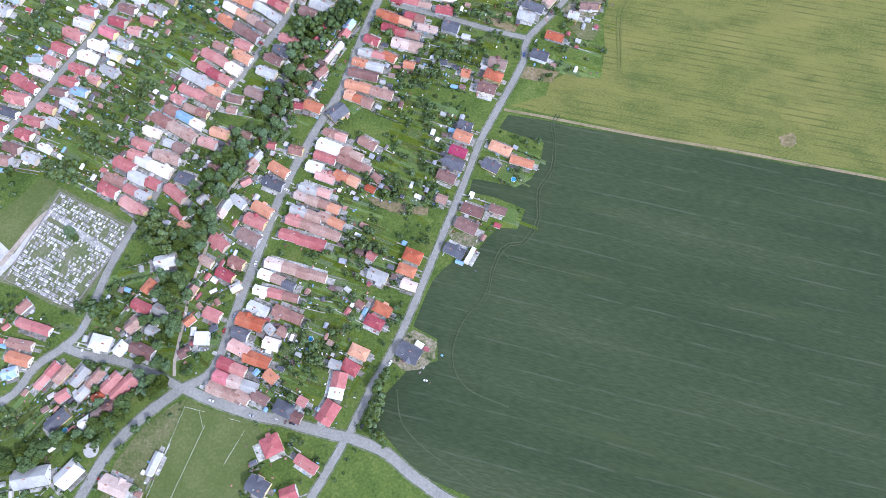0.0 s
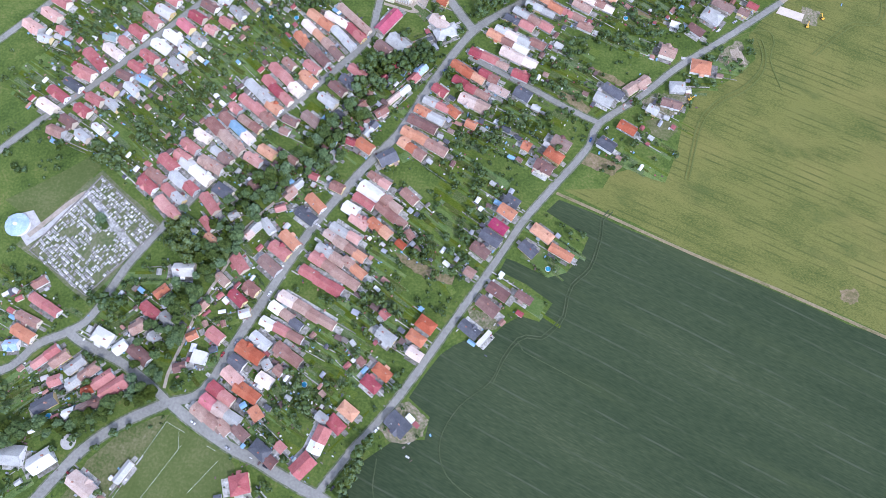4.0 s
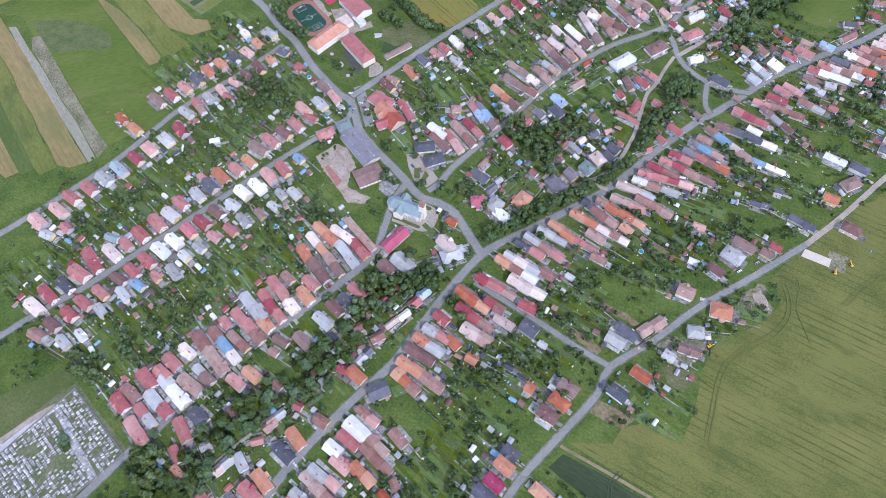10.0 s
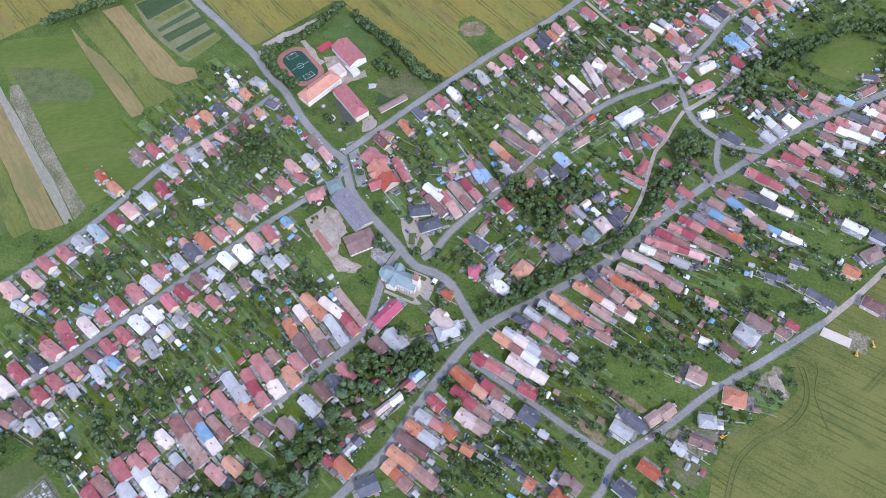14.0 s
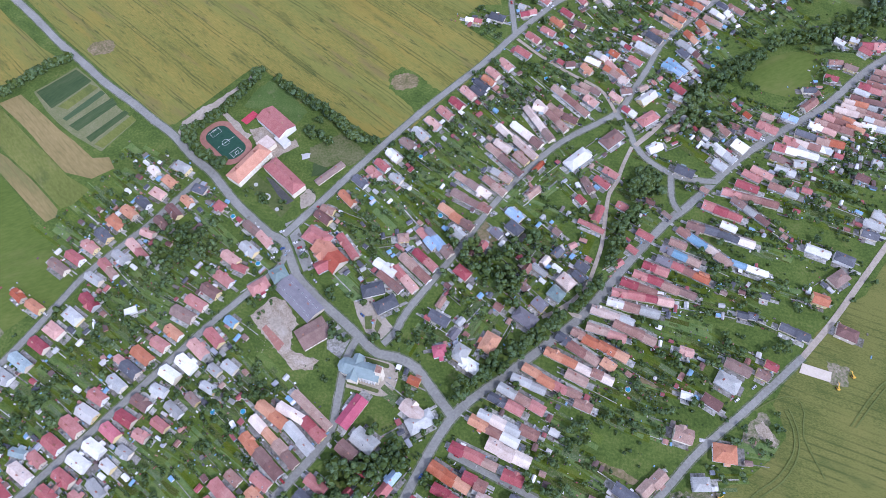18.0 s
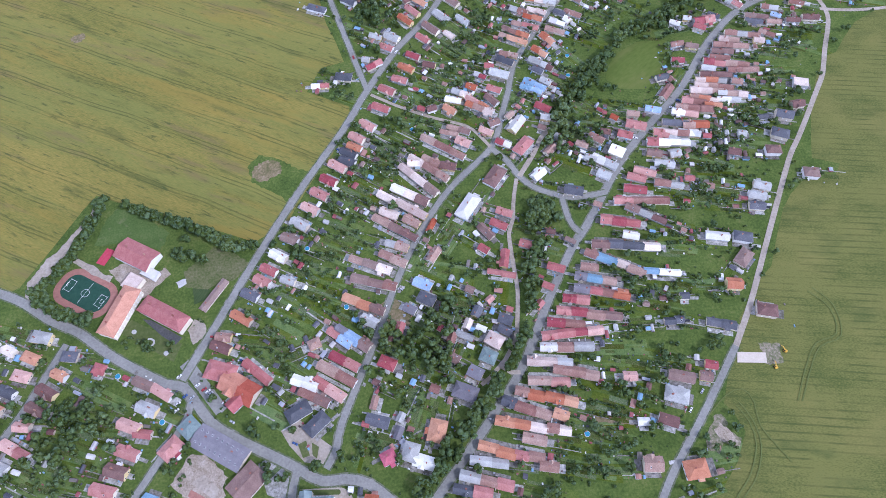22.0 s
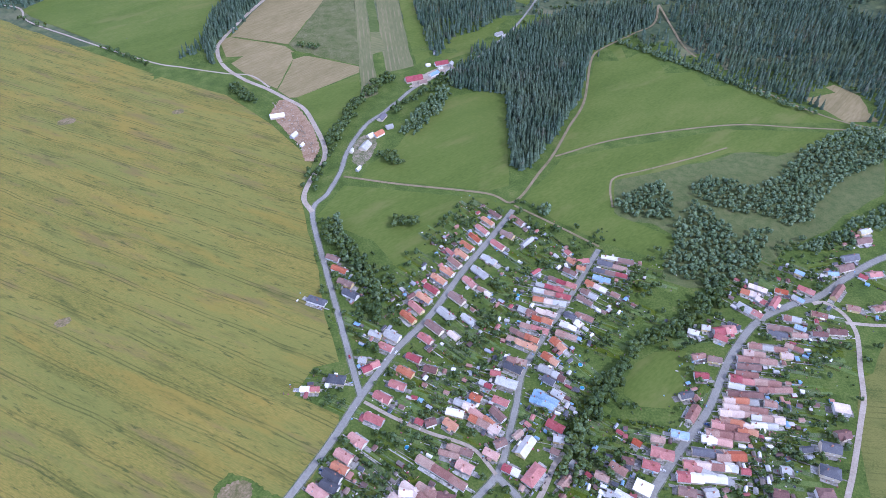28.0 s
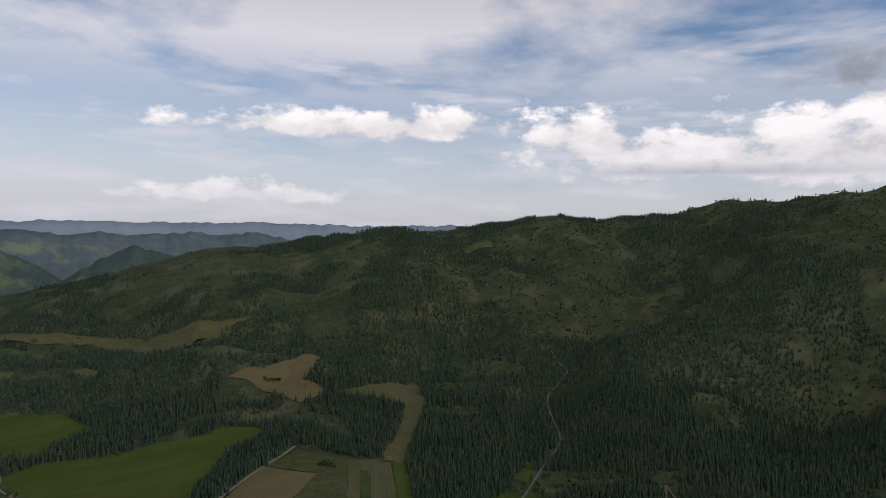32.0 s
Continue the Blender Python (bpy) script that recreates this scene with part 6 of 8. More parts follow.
lot(-154, 71, -28, 16, 9.2, "p")
lot(-140, 63, -20, 20, 9.1, "oo")
lot(-158, 58, -23, 22, 8.4, "rr")
lot(-165, 50, -23, 12, 8.5, "m")
lot(-149, 45, -18, 22, 9.1, "cg")
lot(-164, 40, -24, 23, 8.4, "tt")
lot(-149, 36, -35, 12, 7.7, "t")
lot(-136, 35, -28, 13, 6.9, "b")
lot(-132, 85, -45, 7, 6.2, "g")
lot(-122, 83, -27, 7, 6.9, "t")
lot(-129, 50, -41, 10, 7.7, "o")
lot(-105, 32, -28, 7, 6.2, "r")
lot(-118, 27, -25, 14, 9.2, "d")
lot(-109, 21, -26, 8, 6.9, "b")
lot(-86, 24, 58, 16, 11.6, "r")
lot(-80, 43, -101, 19, 10.6, "rw")
lot(-71, 56, -31, 13, 8.5, "r", "h")
lot(-82, 58, -21, 9, 6.2, "g")
lot(-65, 67, -25, 14, 8.5, "o", "h")
lot(-54, 89, -27, 14, 7.7, "r", "h")
lot(-48, 99, -27, 14, 7.7, "o", "h")
lot(-65, 103, -38, 6, 4.6, "t")
lot(-52, 125, -23, 15, 8.5, "g")
lot(-28, 117, -19, 12, 6.9, "c")
lot(-30, 129, -22, 14, 7.7, "o", "h")
lot(-25, 140, -23, 14, 9.2, "o", "h")
lot(-57, 141, -34, 7, 6.2, "r")
lot(-227, 120, 53, 11, 6.9, "o")
lot(-216, 140, 14, 16, 10.8, "w")
lot(-230, 104, -24, 16, 7.7, "r")
lot(-215, 101, -22, 12, 7.7, "g")
lot(-235, 90, 44, 11, 8.5, "t")
lot(-220, 85, -23, 9, 6.9, "g")
lot(-257, 77, -15, 15, 10.8, "w", "h")
lot(-242, 73, 51, 10, 7.7, "w")
lot(-226, 71, -25, 18, 9.2, "b")
lot(-194, 115, 60, 11, 6.2, "t")
lot(-193, 93, 40, 8, 6.2, "o")
lot(-176, 97, -24, 13, 8.5, "r")
lot(-182, 79, -1, 10, 10, "w", "f")
lot(-194, 69, 27, 9, 6.9, "b")
lot(-185, 139, -30, 11, 6.9, "t")
lot(-169, 128, -29, 14, 7.7, "r")
lot(-161, 137, -24, 12, 8.5, "t")
lot(-160, 118, 30, 8, 6.2, "g")
lot(-321, 106, 45, 11, 6.9, "t")
lot(-310, 90, -19, 27, 7.6, "rr")
lot(-318, 77, -12, 19, 6.9, "t")
lot(-317, 66, -16, 18, 8.5, "o")
lot(-322, 56, 16, 10, 7.7, "u")
lot(-294, 54, 52, 22, 7.6, "rr")
lot(-283, 55, 50, 14, 7.7, "t")
lot(-270, 53, 53, 15, 7.7, "g")
lot(-258, 51, 53, 15, 7.7, "t")
lot(-280, 39, 32, 9, 7.7, "r")
lot(-266, 41, 50, 11, 6.9, "g")
lot(-246, 48, 49, 16, 7.7, "r")
lot(-236, 44, 46, 20, 10.8, "r")
lot(-254, 38, 35, 8, 6.2, "o")
lot(-248, 29, 36, 20, 6.8, "bb")
lot(-281, 22, 43, 17, 9.2, "d")
lot(-261, 20, 35, 8, 6.2, "w")
lot(-293, -17, 9, 24, 13.9, "g")
lot(-267, -15, 47, 17, 12.3, "w")
lot(-233, -24, -22, 21, 10.8, "c")
lot(-208, -9, 68, 16, 5.4, "g")
lot(-125, 2, 26, 13, 13.1, "r", "h")
lot(-133, -25, -27, 15, 10.8, "d")
lot(-100, -11, -32, 17, 6.9, "r")
lot(-111, -30, 20, 11, 8.5, "r")
lot(-28, 66, -30, 17, 12.3, "d")
lot(18, 251, -21, 12, 8.5, "d")
lot(16, 241, -23, 14, 8.5, "o")
lot(12, 228, -24, 14, 8.5, "m")
lot(8, 218, -23, 17, 10, "d")
lot(2, 206, -25, 15, 8.5, "b")
lot(-2, 187, -21, 8, 6.9, "t")
lot(46, 230, -26, 18, 8.5, "o", "h")
lot(63, 218, -19, 19, 6.9, "o")
lot(38, 215, -31, 14, 8.5, "d")
lot(22, 177, -22, 17, 8.5, "b")
lot(42, 177, -21, 13, 6.2, "b")
lot(17, 164, -28, 17, 9.2, "b")
lot(7, 144, -27, 16, 8.5, "d")
lot(19, 140, 60, 14, 3.1, "w", "f")
lot(119, 1029, -52, 16, 5.4, "b")
lot(108, 1016, -54, 17, 6.2, "o")
lot(99, 1002, -58, 18, 6.2, "r")
lot(89, 989, -58, 17, 6.2, "o")
lot(78, 977, -52, 17, 6.9, "o")
lot(70, 964, -54, 17, 6.9, "o")
lot(61, 952, -55, 17, 6.9, "t")
lot(51, 939, -49, 16, 6.9, "o")
lot(41, 928, -50, 18, 6.9, "o")
lot(32, 915, -49, 17, 6.9, "r")
lot(23, 903, -47, 17, 6.9, "o")
lot(14, 891, -54, 18, 6.9, "r")
lot(5, 879, -52, 18, 6.9, "o")
lot(58, 969, -59, 12, 4.6, "r")
lot(142, 1013, -56, 19, 7.7, "t")
lot(126, 991, -45, 16, 6.9, "b")
lot(112, 974, -54, 18, 6.9, "r")
lot(98, 952, -49, 18, 6.9, "g")
lot(85, 934, -55, 20, 7.7, "g")
lot(72, 920, -58, 17, 6.9, "r")
lot(56, 899, -52, 19, 7.7, "b")
lot(42, 879, -55, 19, 7.7, "g")
lot(29, 863, -52, 20, 7.7, "b")
lot(19, 850, -49, 15, 6.9, "r")
lot(-69, 974, -33, 15, 6.9, "b")
lot(-62, 955, -35, 18, 6.9, "o")
lot(-56, 934, -35, 17, 6.9, "b")
lot(-51, 917, -39, 17, 7.7, "d")
lot(-85, 912, -29, 20, 7.7, "d", "h")
lot(-28, 861, -31, 13, 6.2, "g")
lot(-12, 857, -38, 16, 8.5, "g")
lot(-19, 844, -35, 14, 6.9, "r")
lot(186, 953, -64, 7, 6.2, "r")
lot(146, 976, 40, 18, 4.6, "g")
lot(144, 928, 30, 11, 4.6, "r")
lot(153, 903, -32, 29, 6.8, "grr")
lot(168, 909, -35, 30, 6.8, "brr")
lot(153, 894, -25, 38, 6.8, "gtr")
lot(148, 884, -21, 33, 6.8, "ocg")
lot(141, 869, -35, 20, 6.8, "cc")
lot(123, 873, -38, 19, 6.8, "gt")
lot(135, 860, -35, 20, 6.8, "oo")
lot(125, 851, -29, 28, 6.8, "trr")
lot(113, 843, -37, 30, 6.8, "btoo")
lot(109, 834, -36, 30, 6.8, "too")
lot(164, 863, -41, 12, 6.8, "dd")
lot(158, 849, -36, 16, 6.8, "ww")
lot(153, 838, -33, 20, 6.8, "tt")
lot(143, 828, -58, 17, 7.6, "oo")
lot(186, 939, -52, 10, 6.2, "o")
lot(180, 923, -46, 15, 6.1, "bb")
lot(85, 905, -48, 16, 5.3, "tc")
lot(63, 869, -52, 16, 6.2, "g")
lot(46, 851, -52, 12, 5.4, "c")
lot(13, 910, -146, 16, 5.3, "gb")
lot(6, 828, -37, 14, 6.9, "r")
lot(-3, 813, -39, 16, 6.9, "o")
lot(-11, 799, -30, 15, 7.7, "p")
lot(-25, 788, -37, 16, 7.7, "p")
lot(-33, 767, -33, 17, 7.7, "r")
lot(-62, 725, -34, 14, 6.9, "o")
lot(-70, 710, -31, 15, 7.7, "d")
lot(-34, 823, 21, 17, 7.6, "rr")
lot(-65, 812, -15, 16, 9.2, "d", "h")
lot(-88, 805, -7, 17, 6.1, "wr")
lot(-41, 831, -18, 7, 6.9, "g")
lot(20, 813, -25, 12, 6.9, "b")
lot(5, 760, -33, 7, 5.4, "r")
lot(14, 758, 14, 9, 6.2, "b")
lot(100, 814, -25, 18, 6.8, "tt")
lot(95, 806, -36, 17, 7.7, "d")
lot(78, 802, -22, 9, 6.2, "r")
lot(67, 791, -33, 12, 5.3, "gr")
lot(56, 778, -34, 10, 6.9, "o")
lot(45, 772, -34, 19, 6.8, "gc")
lot(36, 765, -23, 15, 6.9, "w")
lot(59, 751, -37, 28, 7.6, "otc")
lot(69, 732, 17, 10, 6.9, "b")
lot(73, 707, -37, 14, 6.8, "rw")
lot(85, 738, 35, 9, 5.4, "t")
lot(26, 727, -26, 17, 5.3, "tt")
lot(-10, 698, -7, 13, 7.7, "c")
lot(5, 698, -40, 18, 6.8, "tt")
lot(19, 690, -21, 14, 7.7, "b")
lot(131, 812, -47, 17, 7.6, "oo")
lot(124, 801, -36, 13, 7.7, "g")
lot(134, 792, -41, 12, 6.8, "gb")
lot(108, 769, -31, 11, 6.9, "u")
lot(117, 763, -37, 11, 6.2, "u")
lot(118, 730, -19, 9, 6.9, "g")
lot(112, 719, -34, 7, 5.4, "b")
lot(113, 692, 41, 12, 6.9, "t")
lot(124, 705, -48, 7, 6.9, "g")
lot(210, 909, -30, 18, 6.9, "u")
lot(222, 917, -27, 35, 6.8, "dbr")
lot(227, 927, -30, 31, 6.8, "dt")
lot(236, 936, -21, 34, 6.8, "wb")
lot(201, 899, -43, 23, 6.8, "ocw")
lot(191, 889, -45, 18, 6.8, "bg")
lot(184, 881, -47, 17, 6.1, "bb")
lot(198, 938, 2, 13, 6.2, "r")
lot(193, 927, -31, 9, 6.2, "o")
lot(217, 885, -45, 9, 5.4, "t")
lot(177, 859, -36, 18, 6.8, "tt")
lot(169, 851, -57, 7, 6.9, "w")
lot(355, 871, -38, 18, 7.6, "oc")
lot(366, 877, -38, 18, 7.6, "cc")
lot(361, 860, -55, 10, 6.8, "cr")
lot(344, 849, -53, 25, 7.6, "gr")
lot(373, 855, 43, 17, 6.9, "r")
lot(388, 870, -28, 12, 6.2, "o")
lot(414, 868, -43, 16, 7.6, "rr")
lot(400, 858, -55, 12, 6.1, "gu")
lot(445, 862, 39, 24, 6.9, "t")
lot(409, 835, -26, 14, 6.9, "t")
lot(379, 833, -19, 16, 6.8, "tg")
lot(361, 823, -19, 23, 6.8, "bb")
lot(355, 816, -22, 17, 6.9, "d")
lot(381, 821, -35, 10, 6.2, "u")
lot(375, 812, -13, 14, 6.2, "t")
lot(395, 811, -13, 14, 6.2, "b")
lot(414, 812, -12, 16, 7.7, "b")
lot(306, 826, 3, 21, 10.6, "rr")
lot(318, 831, -37, 12, 6.9, "d")
lot(276, 828, -33, 10, 6.2, "w")
lot(290, 832, -18, 8, 6.2, "g")
lot(299, 818, -36, 12, 6.9, "r")
lot(473, 895, 11, 19, 9.2, "b")
lot(488, 909, 6, 18, 9.2, "d")
lot(519, 934, 6, 19, 8.5, "b")
lot(531, 949, 11, 14, 6.9, "g")
lot(455, 888, -7, 11, 6.2, "u")
lot(421, 893, -46, 9, 6.2, "u")
lot(444, 886, -37, 6, 5.4, "w")
lot(485, 880, -48, 8, 6.2, "r")
lot(499, 882, 1, 14, 7.7, "r")
lot(448, 839, -24, 11, 6.9, "t")
lot(473, 836, 8, 13, 6.9, "t")
lot(268, 799, 5, 13, 6.2, "t")
lot(282, 794, -21, 12, 6.2, "b")
lot(262, 778, -13, 12, 6.9, "r")
lot(240, 759, 6, 12, 6.9, "d")
lot(337, 801, -15, 34, 7.6, "tgt")
lot(321, 796, -16, 19, 7.6, "ct")
lot(350, 790, -15, 10, 6.9, "c")
lot(320, 788, -14, 34, 7.6, "tt")
lot(309, 782, -14, 21, 6.9, "b")
lot(362, 798, -36, 16, 6.1, "tt")
lot(303, 774, -18, 19, 6.9, "t")
lot(307, 766, -16, 43, 8.4, "rrtt")
lot(331, 786, -21, 10, 6.2, "t")
lot(288, 763, -23, 13, 6.9, "g")
lot(320, 755, -7, 30, 6.8, "tt")
lot(292, 754, -12, 30, 6.8, "bb")
lot(285, 748, -12, 29, 6.8, "cog")
lot(309, 742, -20, 10, 6.9, "t")
lot(285, 740, -17, 36, 7.6, "ctt")
lot(277, 736, -11, 32, 7.6, "cct")
lot(271, 727, -20, 26, 6.8, "toc")
lot(299, 728, -14, 27, 7.6, "gtc")
lot(276, 718, -15, 16, 7.6, "oo")
lot(293, 722, -10, 22, 6.1, "wg")
lot(258, 717, -16, 35, 8.4, "ttt")
lot(240, 716, -14, 8, 6.9, "w")
lot(252, 698, -9, 24, 8.4, "to")
lot(231, 692, -13, 40, 8.4, "rctw")
lot(221, 683, -13, 38, 9.1, "rwww")
lot(223, 670, 3, 10, 6.9, "g")
lot(288, 702, -7, 4, 4.6, "w")
lot(258, 684, -15, 7, 5.4, "r")
lot(367, 729, -21, 13, 10, "c", "f")
lot(354, 706, 3, 12, 8.5, "b")
lot(336, 695, -22, 15, 10, "d")
lot(317, 697, -1, 9, 5.4, "d")
lot(324, 675, -29, 15, 10, "d")
lot(290, 681, -15, 7, 6.9, "g")
lot(276, 663, -21, 11, 7.7, "b")
lot(310, 658, -11, 13, 8.5, "b")
lot(248, 755, -76, 6, 5.4, "t")
lot(181, 719, -44, 7, 5.4, "o")
lot(168, 704, -18, 9, 6.2, "b")
lot(147, 677, -32, 10, 6.9, "g")
lot(286, 624, -23, 14, 8.5, "g")
lot(278, 615, -18, 14, 8.5, "g")
lot(274, 605, -14, 13, 7.7, "d")
lot(333, 629, -15, 13, 10, "b", "h")
lot(185, 534, -9, 7, 5.4, "d")
lot(137, 544, -16, 8, 6.2, "o")
lot(227, 642, -13, 8, 5.4, "r")
lot(242, 631, -15, 6, 5.4, "t")


# ---- public buildings ----


def big(name, label, x, y, ang, l, w, eave, rise, code, wall, kind="", rows=0, category="building"):
    """A large building with window rows along its two long sides."""
    root = tagged(new(name, None), label, category)
    root.matrix_basis = pose(x, y, float(height(x, y)), 0, 0, ang)
    gable = kind == ""
    put("wall", mesh("wall", *walls(l, w, eave, eave + rise - 0.2 if gable else None), WALL_MAT[wall]), root)
    shape = gable_roof(l, w, eave, eave + rise) if gable else (hip_roof(l, w, eave, eave + rise) if kind == "h" else flat_roof(l, w, eave))
    put("roof", mesh("roof", *shape, ROOF_MAT[code]), root)
    n = int(l // 3.4)
    for r in range(rows):
        for k in range(n):
            px = -l / 2 + (k + 0.5) * l / n
            for side in (-1, 1):
                put("window", WINDOW, root, pose(px, side * (w / 2 + 0.02), 1.8 + 3.3 * r, 0, 0, 90 * side))
    if kind != "f":
        for f in (-0.3, 0.25):
            put("chimney", CHIMNEYS[1], root, pose(l * f, w * 0.1, eave + rise))
    TAKEN.append((x, y, l * 0.52))
    return root


def sheet(name, label, outline, z, mat, category="paving", wobble=0.0):
    if wobble:
        pts = []
        for k, p in enumerate(outline):
            q = outline[(k + 1) % len(outline)]
            n = max(1, int(math.hypot(q[0] - p[0], q[1] - p[1]) // 2.5))
            pts += [(p[0] + (q[0] - p[0]) * j / n + random.uniform(-wobble, wobble), p[1] + (q[1] - p[1]) * j / n + random.uniform(-wobble, wobble)) for j in range(n)]
        outline = pts
    bm = bmesh.new()
    low = [bm.verts.new((x, y, float(height(x, y)) + z - 0.2)) for x, y in outline]
    top = [bm.verts.new((x, y, float(height(x, y)) + z)) for x, y in outline]
    bm.faces.new(top)
    for k in range(len(outline)):
        j = (k + 1) % len(outline)
        bm.faces.new((low[k], low[j], top[j], top[k]))
    bmesh.ops.recalc_face_normals(bm, faces=bm.faces[:])
    bmesh.ops.triangulate(bm, faces=[f for f in bm.faces if len(f.verts) > 4])
    me = bpy.data.meshes.new(name)
    bm.to_mesh(me)
    bm.free()
    me.materials.append(mat)
    return tagged(new(name, me), label, category, kind="structure")


def strip_between(x0, y0, x1, y1, w, z):
    """A thin painted band from one point to another."""
    n = Vector((y0 - y1, x1 - x0)).normalized() * w / 2
    return [(x0 - n.x, y0 - n.y, z), (x1 - n.x, y1 - n.y, z), (x1 + n.x, y1 + n.y, z), (x0 + n.x, y0 + n.y, z)], [(0, 1, 2, 3)]


def oval(cx, cy, ang, l, w, r, n=8):
    """A rectangle with round corners."""
    out = []
    for qx, qy, a0 in ((l / 2 - r, w / 2 - r, 0), (-l / 2 + r, w / 2 - r, 90), (-l / 2 + r, -w / 2 + r, 180), (l / 2 - r, -w / 2 + r, 270)):
        for k in range(n + 1):
            a = radians(a0 + 90 * k / n)
            out.append((qx + r * math.cos(a), qy + r * math.sin(a)))
    c, s = math.cos(radians(ang)), math.sin(radians(ang))
    return [(cx + x * c - y * s, cy + x * s + y * c) for x, y in out]


# school
big("school_wing", "long two-storey cream school wing with an orange hipped roof", -261, 592, 64, 42, 15, 7.2, 5.0, "k", "cream", "h", 2, "school")
big("school_wing", "two-storey cream school wing with a pink hipped roof", -226, 584, -36, 42, 14, 7.2, 4.6, "p", "cream", "h", 2, "school")
big("gym_hall", "school gym hall with a wide pink gabled roof", -251, 642, -35, 34, 19, 6.5, 3.4, "p", "white", "", 1, "school")
big("school_link", "flat-roofed beige link between the school wings", -253, 617, -35, 13, 13, 5.5, 0, "c", "cream", "f", 1, "school")
big("school_annex", "low annex under building work with a pale flat roof", -240, 624, -35, 14, 8, 4.0, 0, "w", "white", "f", 1, "school")
big("garage_row", "long row of low garages with a brown roof", -188, 596, 52, 30, 6, 2.6, 1.1, "b", "beige", "", 0, "garage")
COURT = (-293, 616, -35.5)
sheet("running_track", "red running track round a sports pitch", oval(*COURT, 54, 34, 14), 0.14, MAT["tartan"], "running track")
sheet("sports_pitch", "dark green artificial turf pitch with rounded corners", oval(*COURT, 43, 23, 9), 0.20, MAT["turf"], "sports pitch")
c0, s0 = math.cos(radians(COURT[2])), math.sin(radians(COURT[2]))


def court_line(x0, y0, x1, y1, w=0.22):
    d = Vector((x1 - x0, y1 - y0))
    n = Vector((-d.y, d.x)).normalized() * w / 2
    quad = [Vector((x0, y0)) - n, Vector((x1, y1)) - n, Vector((x1, y1)) + n, Vector((x0, y0)) + n]
    return [(COURT[0] + p.x * c0 - p.y * s0, COURT[1] + p.x * s0 + p.y * c0, 0.24) for p in quad], [(0, 1, 2, 3)]


pieces = [court_line(0, -10, 0, 10), court_line(-19, -6, -19, 6), court_line(19, -6, 19, 6)]
for sx in (-1, 1):
    pieces += [court_line(sx * 19, -5, sx * 13, -5), court_line(sx * 19, 5, sx * 13, 5), court_line(sx * 13, -5, sx * 13, 5)]
for k in range(16):
    a, b = 6.283 * k / 16, 6.283 * (k + 1) / 16
    pieces.append(court_line(3.4 * math.cos(a), 3.4 * math.sin(a), 3.4 * math.cos(b), 3.4 * math.sin(b)))
tagged(new("pitch_marking", mesh("pitch_marking", *join(*pieces), MAT["paint"])), "white painted lines of the sports pitch", "marking", kind="structure")
for sx in (-1, 1):
    goal = tagged(new("goal", None), "small white tubular football goal", "goal", "pitch goals")
    goal.matrix_basis = pose(COURT[0] + sx * 17.5 * c0, COURT[1] + sx * 17.5 * s0, 0.2, 0, 0, COURT[2])
    for yy in (-1.6, 1.6):
        put("post", mesh("post", *box(-0.08, 0.08, yy - 0.08, yy + 0.08, 0, 2.1), MAT["paint"]), goal)
    put("crossbar", mesh("crossbar", *box(-0.08, 0.08, -1.68, 1.68, 2.1, 2.26), MAT["paint"]), goal)
    put("back_frame", mesh("back_frame", *box(sx * 0.9, sx * 0.9 + 0.1, -1.6, 1.6, 0, 0.1), MAT["paint"]), goal)
sheet("red_court", "small red matted playing court", [(-287, 643), (-279, 656), (-272, 652), (-280, 639)], 0.30, MAT["red_mat"], "court")
sheet("school_yard", "dark asphalt school yard", [(-245, 585), (-238, 583), (-213, 564), (-218, 559), (-229, 568)], 0.17, MAT["dark_asphalt"])
sheet("school_work_yard", "dusty building-site ground behind the school", [(-276, 634), (-262, 640), (-238, 622), (-230, 630), (-224, 622), (-246, 603), (-262, 615)], 0.12, MAT["rubble"], wobble=0.9)
sheet("school_drive", "pale gravel track between the grain and the school", [(-339, 614), (-342, 618), (-341, 634), (-328, 654), (-320, 660), (-298, 690), (-291, 706), (-289, 694), (-308, 671), (-312, 657), (-301, 649), (-287, 639), (-280, 631), (-272, 628), (-274, 623), (-289, 633), (-303, 644), (-314, 651), (-326, 636), (-336, 622)], 0.24, MAT["gravel"], wobble=0.7)
sheet("school_lawn", "mown green lawn behind the gym hall", [(-283, 683), (-274, 695), (-248, 681), (-227, 662), (-234, 647), (-262, 661), (-273, 659), (-290, 660)], 0.14, MAT["lawn"], "lawn", wobble=0.9)
sheet("school_slab", "small pale concrete slab in the grass", [(-220, 614), (-212, 616), (-211, 611), (-217, 608)], 0.3, MAT["concrete"], wobble=0.4)
sheet("school_vegetables", "green vegetable plot beside the shed", [(-206, 606), (-191, 602), (-193, 595), (-204, 591)], 0.22, MAT["plot_dark"], "garden", wobble=0.4)
sheet("school_gravel", "pale gravel apron beside the school", [(-209, 570), (-203, 578), (-196, 574), (-194, 563), (-204, 556)], 0.14, MAT["gravel"], wobble=0.9)
TAKEN.extend([(-293, 616, 21), (-278, 645, 12), (-225, 600, 8)])

